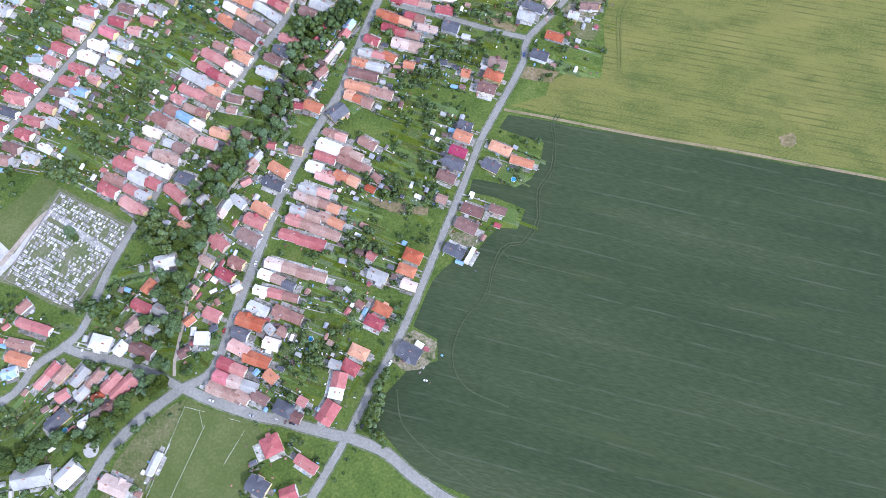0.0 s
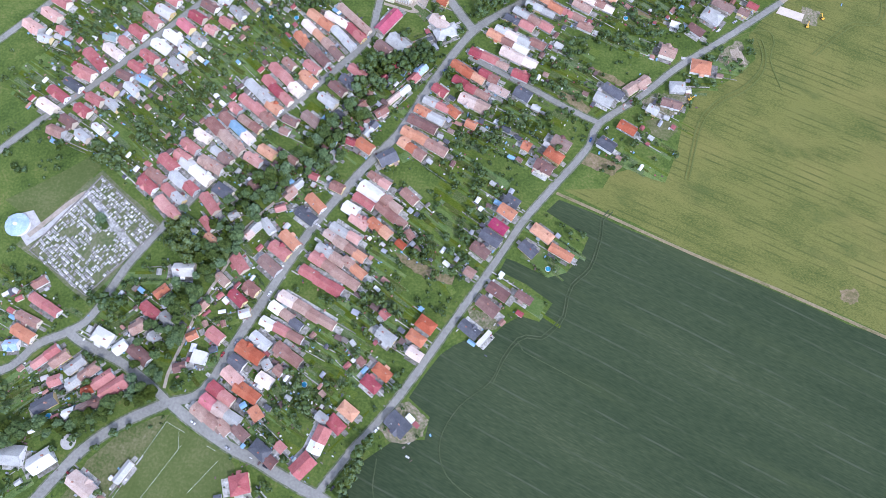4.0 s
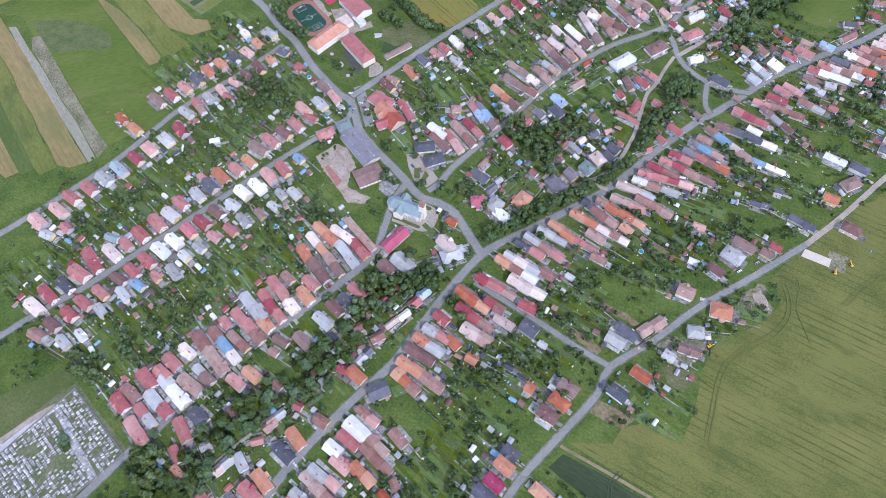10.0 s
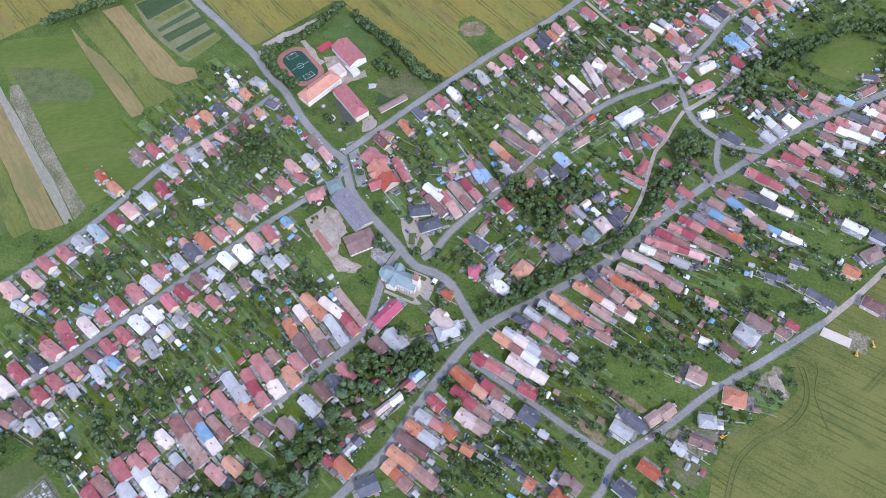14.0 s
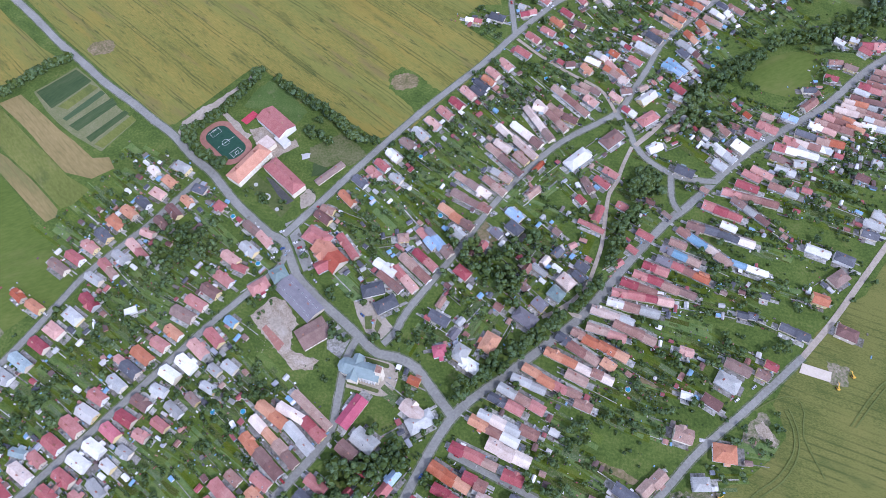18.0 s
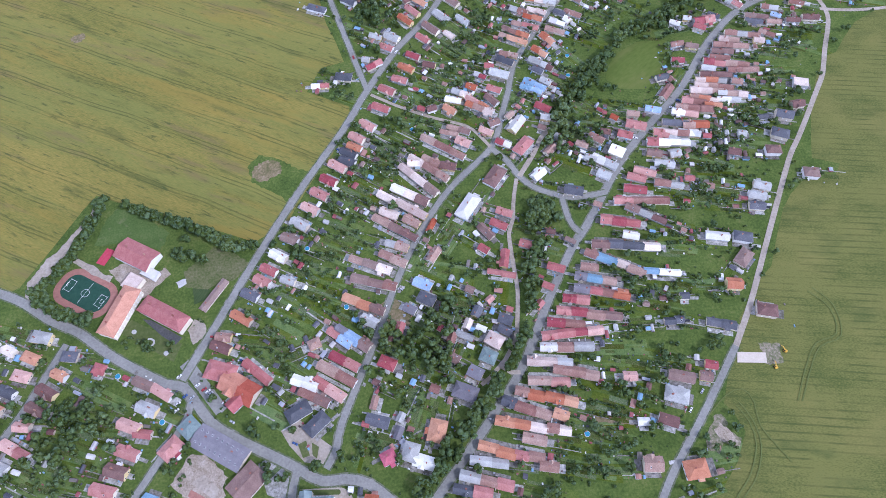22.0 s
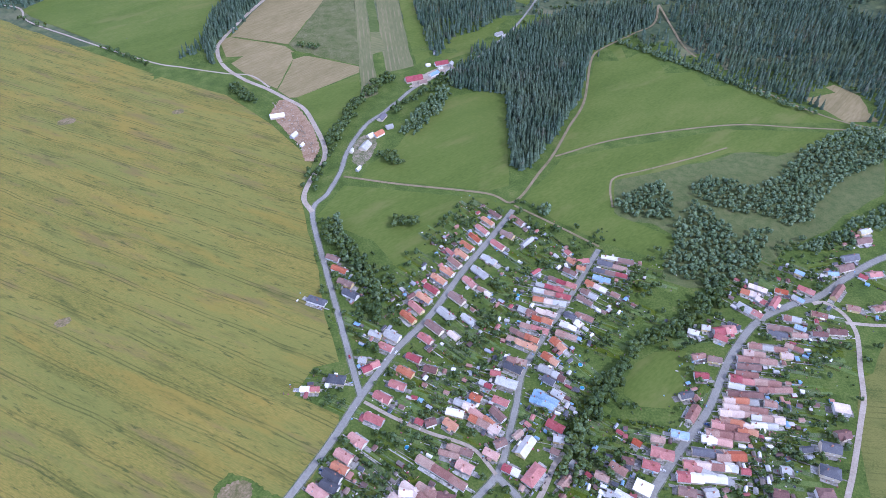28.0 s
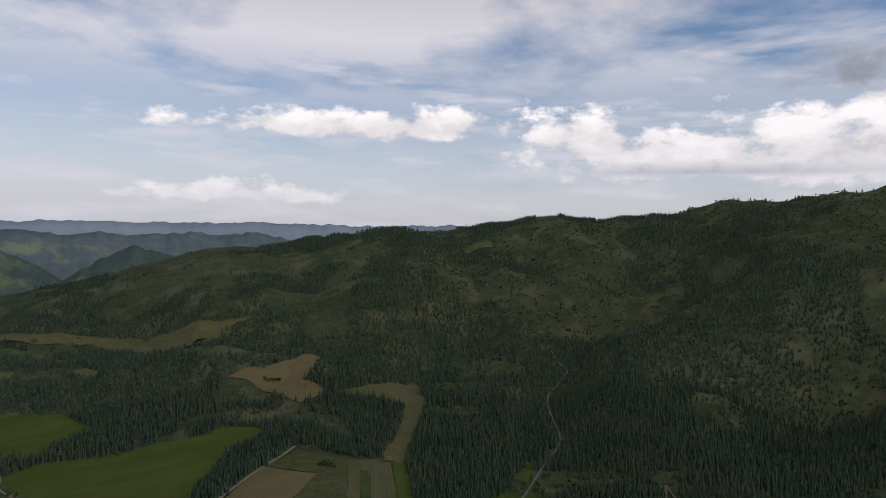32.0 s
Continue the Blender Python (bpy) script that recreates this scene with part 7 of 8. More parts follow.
sheet("school_field", "worn dusty grass beside the school", [(-214, 622), (-189, 642), (-172, 633), (-160, 622), (-172, 608), (-185, 607), (-196, 602), (-212, 609)], 0.16, MAT["dusty_grass"], "grass", wobble=0.9)
sheet("school_garden", "clipped lawn before the school", [(-262, 576), (-254, 586), (-213, 559), (-219, 545)], 0.12, MAT["pitch"], "lawn")
sheet("school_garden_loop", "round paved loop in the school garden", oval(-238, 564, -35, 8, 7, 3.4), 0.21, MAT["concrete"], "path")
sheet("school_garden_bed", "round green bed within the paved loop", oval(-238, 564, -35, 5, 4, 1.9), 0.27, MAT["pitch"], "flower bed")
sheet("school_garden_loop_east", "small paved loop in the school garden", oval(-225, 553, -35, 4, 3.6, 1.7), 0.22, MAT["concrete"], "path")
sheet("school_garden_loop_west", "small paved loop in the school garden", oval(-251, 575, -35, 4, 3.6, 1.7), 0.22, MAT["concrete"], "path")

# shops and the works yard
shop = big("shop_building", "long low shop with a grey-purple sheet roof and skylights", -182, 473, -36, 42, 17, 4.2, 2.2, "s", "beige", "", 1, "shop")
for sy in (-1, 1):
    for k in range(9):
        put("skylight", SKYLIGHT, shop, pose(-18 + 4.4 * k, sy * 4.6, 4.2 + 2.2 * (1 - 4.6 / 8.5) + 0.05, -sy * 14.5) @ Matrix.Diagonal((1.2, 1.2, 1, 1)))
big("store_building", "low store building with a brown sheet roof", -163, 446, 42, 24, 18, 4.0, 2.4, "b", "beige", "", 1, "shop")
big("kiosk_house", "pale green hipped house beside the junction", -204, 491, 40, 13, 13, 4.5, 3.2, "n", "white", "h", 1, "house")
sheet("works_yard", "dusty demolition yard with pale slabs and rubble", [(-217, 453), (-205, 472), (-193, 471), (-178, 453), (-181, 446), (-178, 431), (-154, 426), (-157, 419), (-171, 415), (-187, 428), (-208, 444)], 0.13, MAT["rubble"], wobble=0.9)
sheet("pale_slab", "pale concrete slab left after demolition", [(-203, 452), (-194, 457), (-183, 445), (-186, 438)], 0.30, MAT["gravel"])
sheet("red_slab", "reddish brick floor left after demolition", [(-205, 444), (-203, 448), (-184, 435), (-187, 428)], 0.30, MAT["tartan"])
sheet("square_paving", "paved forecourt with planted islands", [(-156, 458), (-146, 462), (-134, 446), (-138, 430), (-150, 436)], 0.16, MAT["yard"])
sheet("car_park", "grey asphalt car park beside the hall", [(-214, 540), (-206, 546), (-178, 503), (-186, 498)], 0.20, MAT["asphalt"])
sheet("house_drive", "pale paved drive before two dark-roofed houses", [(-139, 479), (-125, 485), (-113, 471), (-103, 462), (-108, 450), (-123, 454), (-133, 467)], 0.14, MAT["gravel"])
sheet("green_island", "mown grass island framed by kerbs", [(-127, 467), (-121, 469), (-119, 458), (-124, 457)], 0.42, MAT["pitch"], "lawn")
sheet("green_island_far", "mown grass island beside the lane", [(-117, 467), (-112, 463), (-114, 455), (-117, 458)], 0.46, MAT["pitch"], "lawn")
sheet("hall_yard", "grey concrete yard behind the hall", [(-168, 541), (-157, 534), (-163, 525), (-172, 533)], 0.2, MAT["concrete"])
TAKEN.extend([(-190, 440, 22)])

# church
church = tagged(new("church", None), "cream village church with pale blue-green copper roof and one tower", "church")
church.matrix_basis = pose(-117, 422, 0, 0, 0, -6)
put("nave", mesh("nave", *walls(27, 12, 8.5, 13.2), WALL_MAT["cream"]), church)
put("nave_roof", mesh("nave_roof", *gable_roof(27, 12, 8.5, 13.6), MAT["copper"]), church, label="pale copper gabled roof")
for sy in (-1, 1):
    put("transept", mesh("transept", *walls(9, 8, 8.0, 12.0), WALL_MAT["cream"]), church, pose(-6, sy * 5.5, 0, 0, 0, 90))
    put("transept_roof", mesh("transept_roof", *gable_roof(9, 8, 8.0, 12.4), MAT["copper"]), church, pose(-6, sy * 5.5, 0, 0, 0, 90))
bm = bmesh.new()
bmesh.ops.create_cone(bm, cap_ends=True, segments=10, radius1=6.0, radius2=6.0, depth=8, matrix=Matrix.Translation((-13.5, 0, 4)))
apse_me = bpy.data.meshes.new("apse")
bm.to_mesh(apse_me)
bm.free()
apse_me.materials.append(WALL_MAT["cream"])
put("apse", apse_me, church)
bm = bmesh.new()
bmesh.ops.create_cone(bm, cap_ends=True, segments=10, radius1=6.5, radius2=0.4, depth=4.2, matrix=Matrix.Translation((-13.5, 0, 10.1)))
apse_roof_me = bpy.data.meshes.new("apse_roof")
bm.to_mesh(apse_roof_me)
bm.free()
apse_roof_me.materials.append(MAT["copper"])
put("apse_roof", apse_roof_me, church)
tower = put("tower", mesh("tower", *join(box(11.1, 15.9, -2.4, 2.4, 0, 19), box(10.8, 16.2, -2.7, 2.7, 12.5, 12.9), box(10.8, 16.2, -2.7, 2.7, 18.6, 19.2)), WALL_MAT["cream"]), church)
spire_v = [(11.2, -2.3, 19.2), (15.8, -2.3, 19.2), (15.8, 2.3, 19.2), (11.2, 2.3, 19.2), (13.5, 0, 32.0)]
put("spire", mesh("spire", spire_v, [(0, 1, 4), (1, 2, 4), (2, 3, 4), (3, 0, 4), (3, 2, 1, 0)], ROOF_MAT["t"]), tower, label="slim pinkish tiled spire")
for sy in (-1, 1):
    for k in range(6):
        put("buttress", mesh("buttress", *box(-0.5, 0.5, -0.7, 0.7, 0, 7.2, 0.15), WALL_MAT["white"]), church, pose(-0.5 + k * 2.2, sy * 6.4, 0))
        put("church_window", WINDOW, church, pose(0.6 + k * 2.2, sy * 6.04, 4.6, 0, 0, 90 * sy) @ Matrix.Diagonal((1, 0.9, 2.2, 1)))
sheet("church_path", "pale paved path round the church", oval(-114, 421, -6, 46, 27, 11), 0.15, MAT["gravel"])
sheet("church_lawn", "small clipped lawn beside the church", oval(-114, 432, -8, 30, 3.5, 1.6), 0.30, MAT["pitch"], "lawn")
sheet("church_lawn_south", "small clipped lawn beside the church", oval(-116, 411.5, -8, 26, 3.0, 1.4), 0.30, MAT["pitch"], "lawn")
TAKEN.extend([(-117, 422, 24), (-125, 462, 14)])

# cemetery
chapel = tagged(new("chapel", None), "round funeral chapel with a shallow pale blue roof", "chapel")
chapel.matrix_basis = pose(-357, 145, 0)
for part_name, r1, r2, d, zc, m_ in (("drum", 8.6, 8.6, 4, 2.0, WALL_MAT["white"]), ("dome_roof", 9.6, 2.0, 2.2, 5.1, ROOF_MAT["u"]), ("lantern", 1.6, 1.2, 1.4, 6.8, WALL_MAT["white"])):
    bm = bmesh.new()
    bmesh.ops.create_cone(bm, cap_ends=True, segments=20, radius1=r1, radius2=r2, depth=d, matrix=Matrix.Translation((0, 0, zc)))
    me_ = bpy.data.meshes.new(part_name)
    bm.to_mesh(me_)
    bm.free()
    me_.materials.append(m_)
    put(part_name, me_, chapel)
sheet("chapel_paving", "pale paving round the chapel", [(-370, 150), (-352, 160), (-338, 148), (-318, 185), (-314, 182), (-334, 145), (-345, 131)], 0.22, MAT["concrete"])
sheet("cemetery_path", "pale paved path through the cemetery", [(-319, 184), (-315, 186), (-282, 164), (-254, 146), (-256, 142), (-285, 159)], 0.24, MAT["yard"])
CEM = [(-309, 200), (-248, 168), (-284, 104), (-341, 128)]
SLABS = [mesh("grave", *join(box(-0.55 * q, 0.55 * q, -1.1, 1.1, -0.1, 0.32), box(-0.46 * q, 0.46 * q, -1.0, 0.85, 0.32, 0.42, 0.05)), MAT["stone"]) for q in (1.0, 1.0, 1.9)]
HEADS = [mesh("headstone", *join(box(-0.4 * q, 0.4 * q, -0.12, 0.12, 0, 1.0, 0.02), box(-0.32 * q, 0.32 * q, -0.1, 0.1, 1.0, 1.15, 0.06)), MAT["stone"]) for q in (1.0, 1.0, 1.8)]
grave_n, extra = 0, []
ca, sa_ = math.cos(radians(-28)), math.sin(radians(-28))
for row_ in range(-26, 27):
    for k in range(-30, 31):
        u, v = k * 1.75 + random.uniform(-0.25, 0.25), row_ * 3.0 + random.uniform(-0.3, 0.3)
        gx, gy = -296 + u * ca - v * sa_, 150 + u * sa_ + v * ca
        if not inside(CEM, np.array(gx), np.array(gy)) or random.random() < 0.24 or noise.noise((gx * 0.07, gy * 0.07, 3)) > 0.34:
            continue
        if abs((gx + 284) * 0.45 + (gy - 162) * 0.89) < 1.6 and gx > -318:
            continue
        kind_ = random.choice((0, 1, 2))
        m = pose(gx, gy, 0.12, 0, 0, -28 + random.uniform(-3, 3))
        if grave_n < 200:
            g_ = tagged(new("grave", SLABS[kind_]), "low stone grave slab with an upright headstone", "grave", "cemetery graves")
            g_.matrix_basis = m
            put("headstone", HEADS[kind_], g_, pose(0, 0.95, 0.3))
            grave_n += 1
        else:
            bv, bf = join(box(-0.55, 0.55, -1.1, 1.1, -0.1, 0.35), box(-0.4, 0.4, 0.85, 1.1, 0.35, 1.3))
            extra.append(([tuple(m @ Vector(p)) for p in bv], bf))
MAT["stone_mass"] = surface("grave_stone_mass", [(0.16, 0.155, 0.15), (0.40, 0.39, 0.37), (0.62, 0.61, 0.58)], size=1.6, island=0.55, bump=0.2, rough=0.5)
if extra:
    tagged(new("graves", mesh("graves", *join(*extra), MAT["stone_mass"])), "crowded rows of pale stone graves", "graves", kind="stuff")
for k in range(4):
    (x0, y0), (x1, y1) = CEM[k], CEM[(k + 1) % 4]
    l_ = math.hypot(x1 - x0, y1 - y0)
    w_ob = tagged(new("cemetery_wall_%d" % (k + 1), mesh("cemetery_wall", *join(box(-l_ / 2, l_ / 2, -0.2, 0.2, 0, 1.3), box(-l_ / 2, l_ / 2, -0.28, 0.28, 1.3, 1.42)), MAT["fence"])), "low pale concrete cemetery wall", "wall", kind="structure")
    w_ob.matrix_basis = pose((x0 + x1) / 2, (y0 + y1) / 2, 0, 0, 0, math.degrees(math.atan2(y1 - y0, x1 - x0)))
TAKEN.extend([(-296, 150, 46), (-357, 145, 14)])

# building sites, quarry and round plaza
sheet("corner_lawn", "bright mown lawn behind a corner house", [(36, 227), (47, 223), (60, 217), (56, 201), (46, 205), (33, 208)], 0.16, MAT["lawn"], "lawn", wobble=0.4)
sheet("edge_lawn", "mown lawn of a house at the field edge", [(40, 184), (60, 177), (56, 166), (36, 172)], 0.16, MAT["lawn"], "lawn", wobble=0.4)
sheet("edge_earth", "bare earth between two houses", [(9, 167), (5, 159), (15, 160), (29, 157), (27, 149), (18, 147), (16, 138), (8, 139), (6, 154), (2, 160)], 0.17, MAT["rough_earth"], wobble=0.6)
sheet("garden_soil", "dry bare soil strip in a long garden", [(-63, 191), (-39, 186), (-13, 181), (-14, 175), (-36, 176), (-57, 185)], 0.17, MAT["soil"], "soil", wobble=0.9)
sheet("new_house_ground", "bare pale earth round a new house", [(-41, 76), (-24, 83), (-8, 74), (-9, 62), (-18, 55), (-31, 52), (-43, 62)], 0.2, MAT["rough_earth"], wobble=0.9)
sheet("house_slab", "pale foundation slab of a house under construction", [(207, 475), (229, 471), (231, 479), (210, 483)], 0.55, WALL_MAT["beige"])
sheet("site_earth", "pale trodden earth beside a new house", [(163, 424), (172, 433), (178, 440), (184, 437), (181, 428), (189, 420), (184, 414), (176, 419), (170, 412), (164, 416)], 0.18, MAT["rough_earth"], wobble=1.3)
sheet("site_sand", "heap of pale sand and rubble beside a new house", [(172, 429), (178, 434), (183, 427), (187, 419), (181, 418), (176, 421)], 0.24, MAT["rubble"], wobble=1.1)
sheet("rough_garden", "dry stony garden beside the yard", [(111, 346), (118, 351), (134, 350), (139, 344), (131, 333), (118, 335)], 0.15, MAT["dusty_grass"], "soil", wobble=1.0)
sheet("yard_earth", "stony builder's yard between houses", [(106, 363), (115, 374), (130, 376), (146, 379), (143, 368), (136, 358), (126, 354), (113, 356)], 0.16, MAT["rough_earth"], wobble=1.1)
sheet("site_earth_east", "bare earth beside a foundation slab", [(229, 488), (244, 484), (242, 470), (228, 470)], 0.18, MAT["rough_earth"], wobble=0.9)
sheet("quarry_ground", "reddish broken rock of a small quarry", [(-162, 1296), (-151, 1335), (-134, 1334), (-114, 1291), (-99, 1253), (-88, 1197), (-96, 1167), (-107, 1168), (-114, 1206), (-131, 1235), (-146, 1265)], 0.3, MAT["quarry"], wobble=0.9)
sheet("round_plaza", "round paved plaza beside the road", oval(-255, 1, 0, 11, 11, 5.4), 0.34, MAT["concrete"])
sheet("farm_yard", "dusty farm yard beside the lane", [(-43, 1206), (-30, 1222), (-14, 1226), (-12, 1200), (-20, 1170), (-36, 1145), (-46, 1160)], 0.2, MAT["rough_earth"], wobble=0.9)
sheet("red_farm_yard", "pale trodden yard between farm buildings", [(44, 1352), (60, 1385), (90, 1408), (118, 1424), (122, 1408), (96, 1388), (72, 1366), (56, 1352)], 0.5, MAT["gravel"], wobble=0.9)
for x, y, a, l_, w_, c_ in ((-9, 1221, 40, 15, 10, "o"), (-20, 1217, 40, 9, 8, "w"), (-28, 1192, 62, 18, 11, "g"), (-2, 1264, 62, 16, 9, "s"), (7, 1238, 20, 10, 7, "g"), (-46, 1183, 70, 7, 4, "w"), (-38, 1140, 60, 8, 4, "w"),
                            (53, 1374, 15, 27, 13, "r"), (66, 1362, 15, 12, 8, "b"), (86, 1388, 40, 18, 8, "u"), (102, 1423, 15, 22, 10, "r"), (117, 1419, 70, 12, 7, "g"), (112, 1396, 40, 10, 6, "g"), (98, 1405, 30, 8, 5, "w"), (80, 1420, 20, 7, 5, "w"),
                            (96, 1464, 80, 8, 5, "d"), (215, 1522, 30, 14, 8, "g"), (222, 1512, 30, 8, 6, "w"), (-150, 1284, 10, 20, 8, "w"), (-124, 1230, 60, 12, 6, "w"), (-112, 1205, 60, 6, 4, "w")):
    building(x, y, a, l_, w_, c_, "", "barn")


def excavator(x, y, ang, swing):
    """A small digger: two tracks, a turned house with its cab, a two-piece arm and a bucket."""
    root = tagged(new("excavator", None), "small yellow excavator parked on bare earth", "excavator", "building machines")
    root.matrix_basis = pose(x, y, 0.25, 0, 0, ang)
    for side in (-0.95, 0.95):
        put("track", mesh("track", *join(box(-1.5, 1.5, side - 0.25, side + 0.25, 0.0, 0.35), box(-1.5, 1.5, side - 0.25, side + 0.25, 0.35, 0.62, 0.2)), MAT["rubber"]), root)
    put("undercarriage", mesh("undercarriage", *box(-0.7, 0.7, -0.7, 0.7, 0.3, 0.75), MAT["machine"]), root)
    house = put("body", mesh("body", *join(box(-1.6, 0.9, -1.1, 1.1, 0.75, 1.25, 0.05), box(-1.6, -0.5, -1.1, 1.1, 1.25, 1.8, 0.12)), MAT["machine"]), root, pose(0, 0, 0, 0, 0, swing))
    put("cab", mesh("cab", *join(box(-0.4, 0.9, 0.15, 1.05, 1.25, 2.5, 0.12), box(-0.3, 0.8, 0.2, 1.0, 2.5, 2.58)), [MAT["glass"], MAT["machine"]], [0] * 6 + [1] * 6), house)
    for name_, a0, b0, z0, z1, q in (("boom", 0.7, 3.4, 1.1, 3.0, 0.24), ("arm", 3.3, 4.6, 3.0, 1.3, 0.18)):
        v = [(a0, -q - 0.3, z0 - q), (b0, -q - 0.3, z1 - q), (b0, q - 0.3, z1 - q), (a0, q - 0.3, z0 - q), (a0, -q - 0.3, z0 + q), (b0, -q - 0.3, z1 + q), (b0, q - 0.3, z1 + q), (a0, q - 0.3, z0 + q)]
        put(name_, mesh(name_, v, BOX, MAT["machine"]), house)
    put("bucket", mesh("bucket", *box(4.2, 5.0, -0.75, 0.15, 0.6, 1.3, 0.12), MAT["dark_asphalt"]), house, label="dark steel bucket")


excavator(234, 467, 20, 70)
excavator(246, 478, -30, 150)
excavator(137, 363, 40, 20)
excavator(144, 374, 80, -40)
rk = []
for k in range(170):
    f = random.random()
    x, y = -150 + 52 * f + random.uniform(-12, 10), 1325 - 140 * f + random.uniform(-8, 8)
    q = random.uniform(0.6, 2.4)
    rk.append((x, y, float(height(x, y)) + 0.2, q, q * random.uniform(0.5, 1.1), random.random() * 6))
for k in range(130):
    x, y, q = random.uniform(-206, -176), random.uniform(424, 466), random.uniform(0.2, 0.8)
    rk.append((x, y, 0.25, q, q * 0.7, random.random() * 6))
scatter("rubble", [lump(0, 2, 1.0, 0.8, 0.1)], rk, MAT["rubble"], "loose broken rock and rubble heaps", "rubble")

bits = []
for x0, y0, x1, y1 in ((-191, 30, -213, -36), (-191, 30, -176, 26), (-158, 21, -150, 19), (-175, 17, -196, -36), (-146, 13, -160, -12), (-180, 26, -176, 14)):
    bits.append(strip_between(x0, y0, x1, y1, 0.11, 0.26))
tagged(new("football_marking", mesh("football_marking", *join(*bits), MAT["paint"])), "worn white lines of the village football field", "marking", kind="structure")


for name_, label_, outline_ in (("dug_strip", "long strip of bare tan soil in a garden", [(89, 453), (119, 446), (118, 442), (88, 449)]),
                               ("rough_plot", "rough pale earth plot beside the lane", [(34, 359), (52, 356), (66, 347), (63, 342), (48, 348), (36, 353)]),
                               ("dug_garden", "dug brown garden plot beside the street", [(66, 309), (99, 302), (92, 291), (64, 297)]),
                               ("dug_garden_north", "light brown dug garden plot", [(62, 386), (80, 382), (90, 377), (86, 374), (66, 380)]),
                               ("worn_garden", "dry yellowish worn garden grass", [(-57, 566), (-45, 572), (-33, 556), (-36, 538), (-48, 540)])):
    sheet(name_, label_, outline_, 0.14, MAT["soil"], "soil", wobble=0.7)

# ---- gardens ----
VILLAGE = [(l[0], l[1]) for l in LOTS]
beds, yards, plots, clutter = [], [], [], []


def strip(x, y, c, s, l, w, z):
    """A thin slab along the direction (c, s)."""
    hx, hy = c * l / 2, s * l / 2
    ox, oy = -s * w / 2, c * w / 2
    q = [(x - hx - ox, y - hy - oy), (x + hx - ox, y + hy - oy), (x + hx + ox, y + hy + oy), (x - hx + ox, y - hy + oy)]
    return [(a, b, 0.0) for a, b in q] + [(a, b, z) for a, b in q], BOX[1:]


SHEDS = []
for k, (code, wall) in enumerate((("g", "grey"), ("b", "beige"), ("w", "white"), ("t", "beige"), ("d", "grey"), ("r", "cream"))):
    root = new("garden_shed", None)
    tagged(root, f"small {wall} garden shed with a {ROOFS[code][0]} roof", "shed", "garden sheds")
    l_, w_ = 4.6 + 0.4 * (k % 3), 3.2 + 0.3 * (k % 2)
    put("wall", mesh("wall", *walls(l_, w_, 2.2, 2.9), WALL_MAT[wall]), root)
    put("roof", mesh("roof", *gable_roof(l_, w_, 2.2, 3.1, 0.25, 0.1), ROOF_MAT[code]), root)
    SHEDS.append(root)
green_house = tagged(new("greenhouse", None), "small whitish plastic garden greenhouse", "greenhouse", "garden greenhouses")
gv, gf = [], []
for k in range(9):
    a = math.pi * k / 8
    gv += [(-2.6, 1.5 * math.cos(a), 2.1 * math.sin(a)), (2.6, 1.5 * math.cos(a), 2.1 * math.sin(a))]
    if k:
        gf.append((2 * k - 2, 2 * k - 1, 2 * k + 1, 2 * k))
gf += [tuple(range(0, 18, 2))[::-1], tuple(range(1, 18, 2))]
put("cover", mesh("cover", gv, gf, MAT["frame"]), green_house)
put("base", mesh("base", *box(-2.7, 2.7, -1.6, 1.6, -0.1, 0.12), MAT["concrete"]), green_house)
pool = tagged(new("garden_pool", None), "round blue above-ground garden pool", "pool", "garden pools")
for part_name, r1, z0, z1, m_ in (("rim", 2.1, 0, 1.05, MAT["frame"]), ("water", 1.95, 0.9, 1.1, MAT["water"])):
    bm = bmesh.new()
    bmesh.ops.create_cone(bm, cap_ends=True, segments=20, radius1=r1, radius2=r1, depth=z1 - z0, matrix=Matrix.Translation((0, 0, (z0 + z1) / 2)))
    me_ = bpy.data.meshes.new(part_name)
    bm.to_mesh(me_)
    bm.free()
    me_.materials.append(m_)
    put(part_name, me_, pool)
USED = {}
FENCE_N = [0]


def drop_thing(proto, x, y, ang):
    if proto not in USED:
        proto.matrix_basis = pose(x, y, float(height(x, y)), 0, 0, ang)
        USED[proto] = 1
    else:
        copy_thing(proto, pose(x, y, float(height(x, y)), 0, 0, ang))
        USED[proto] += 1


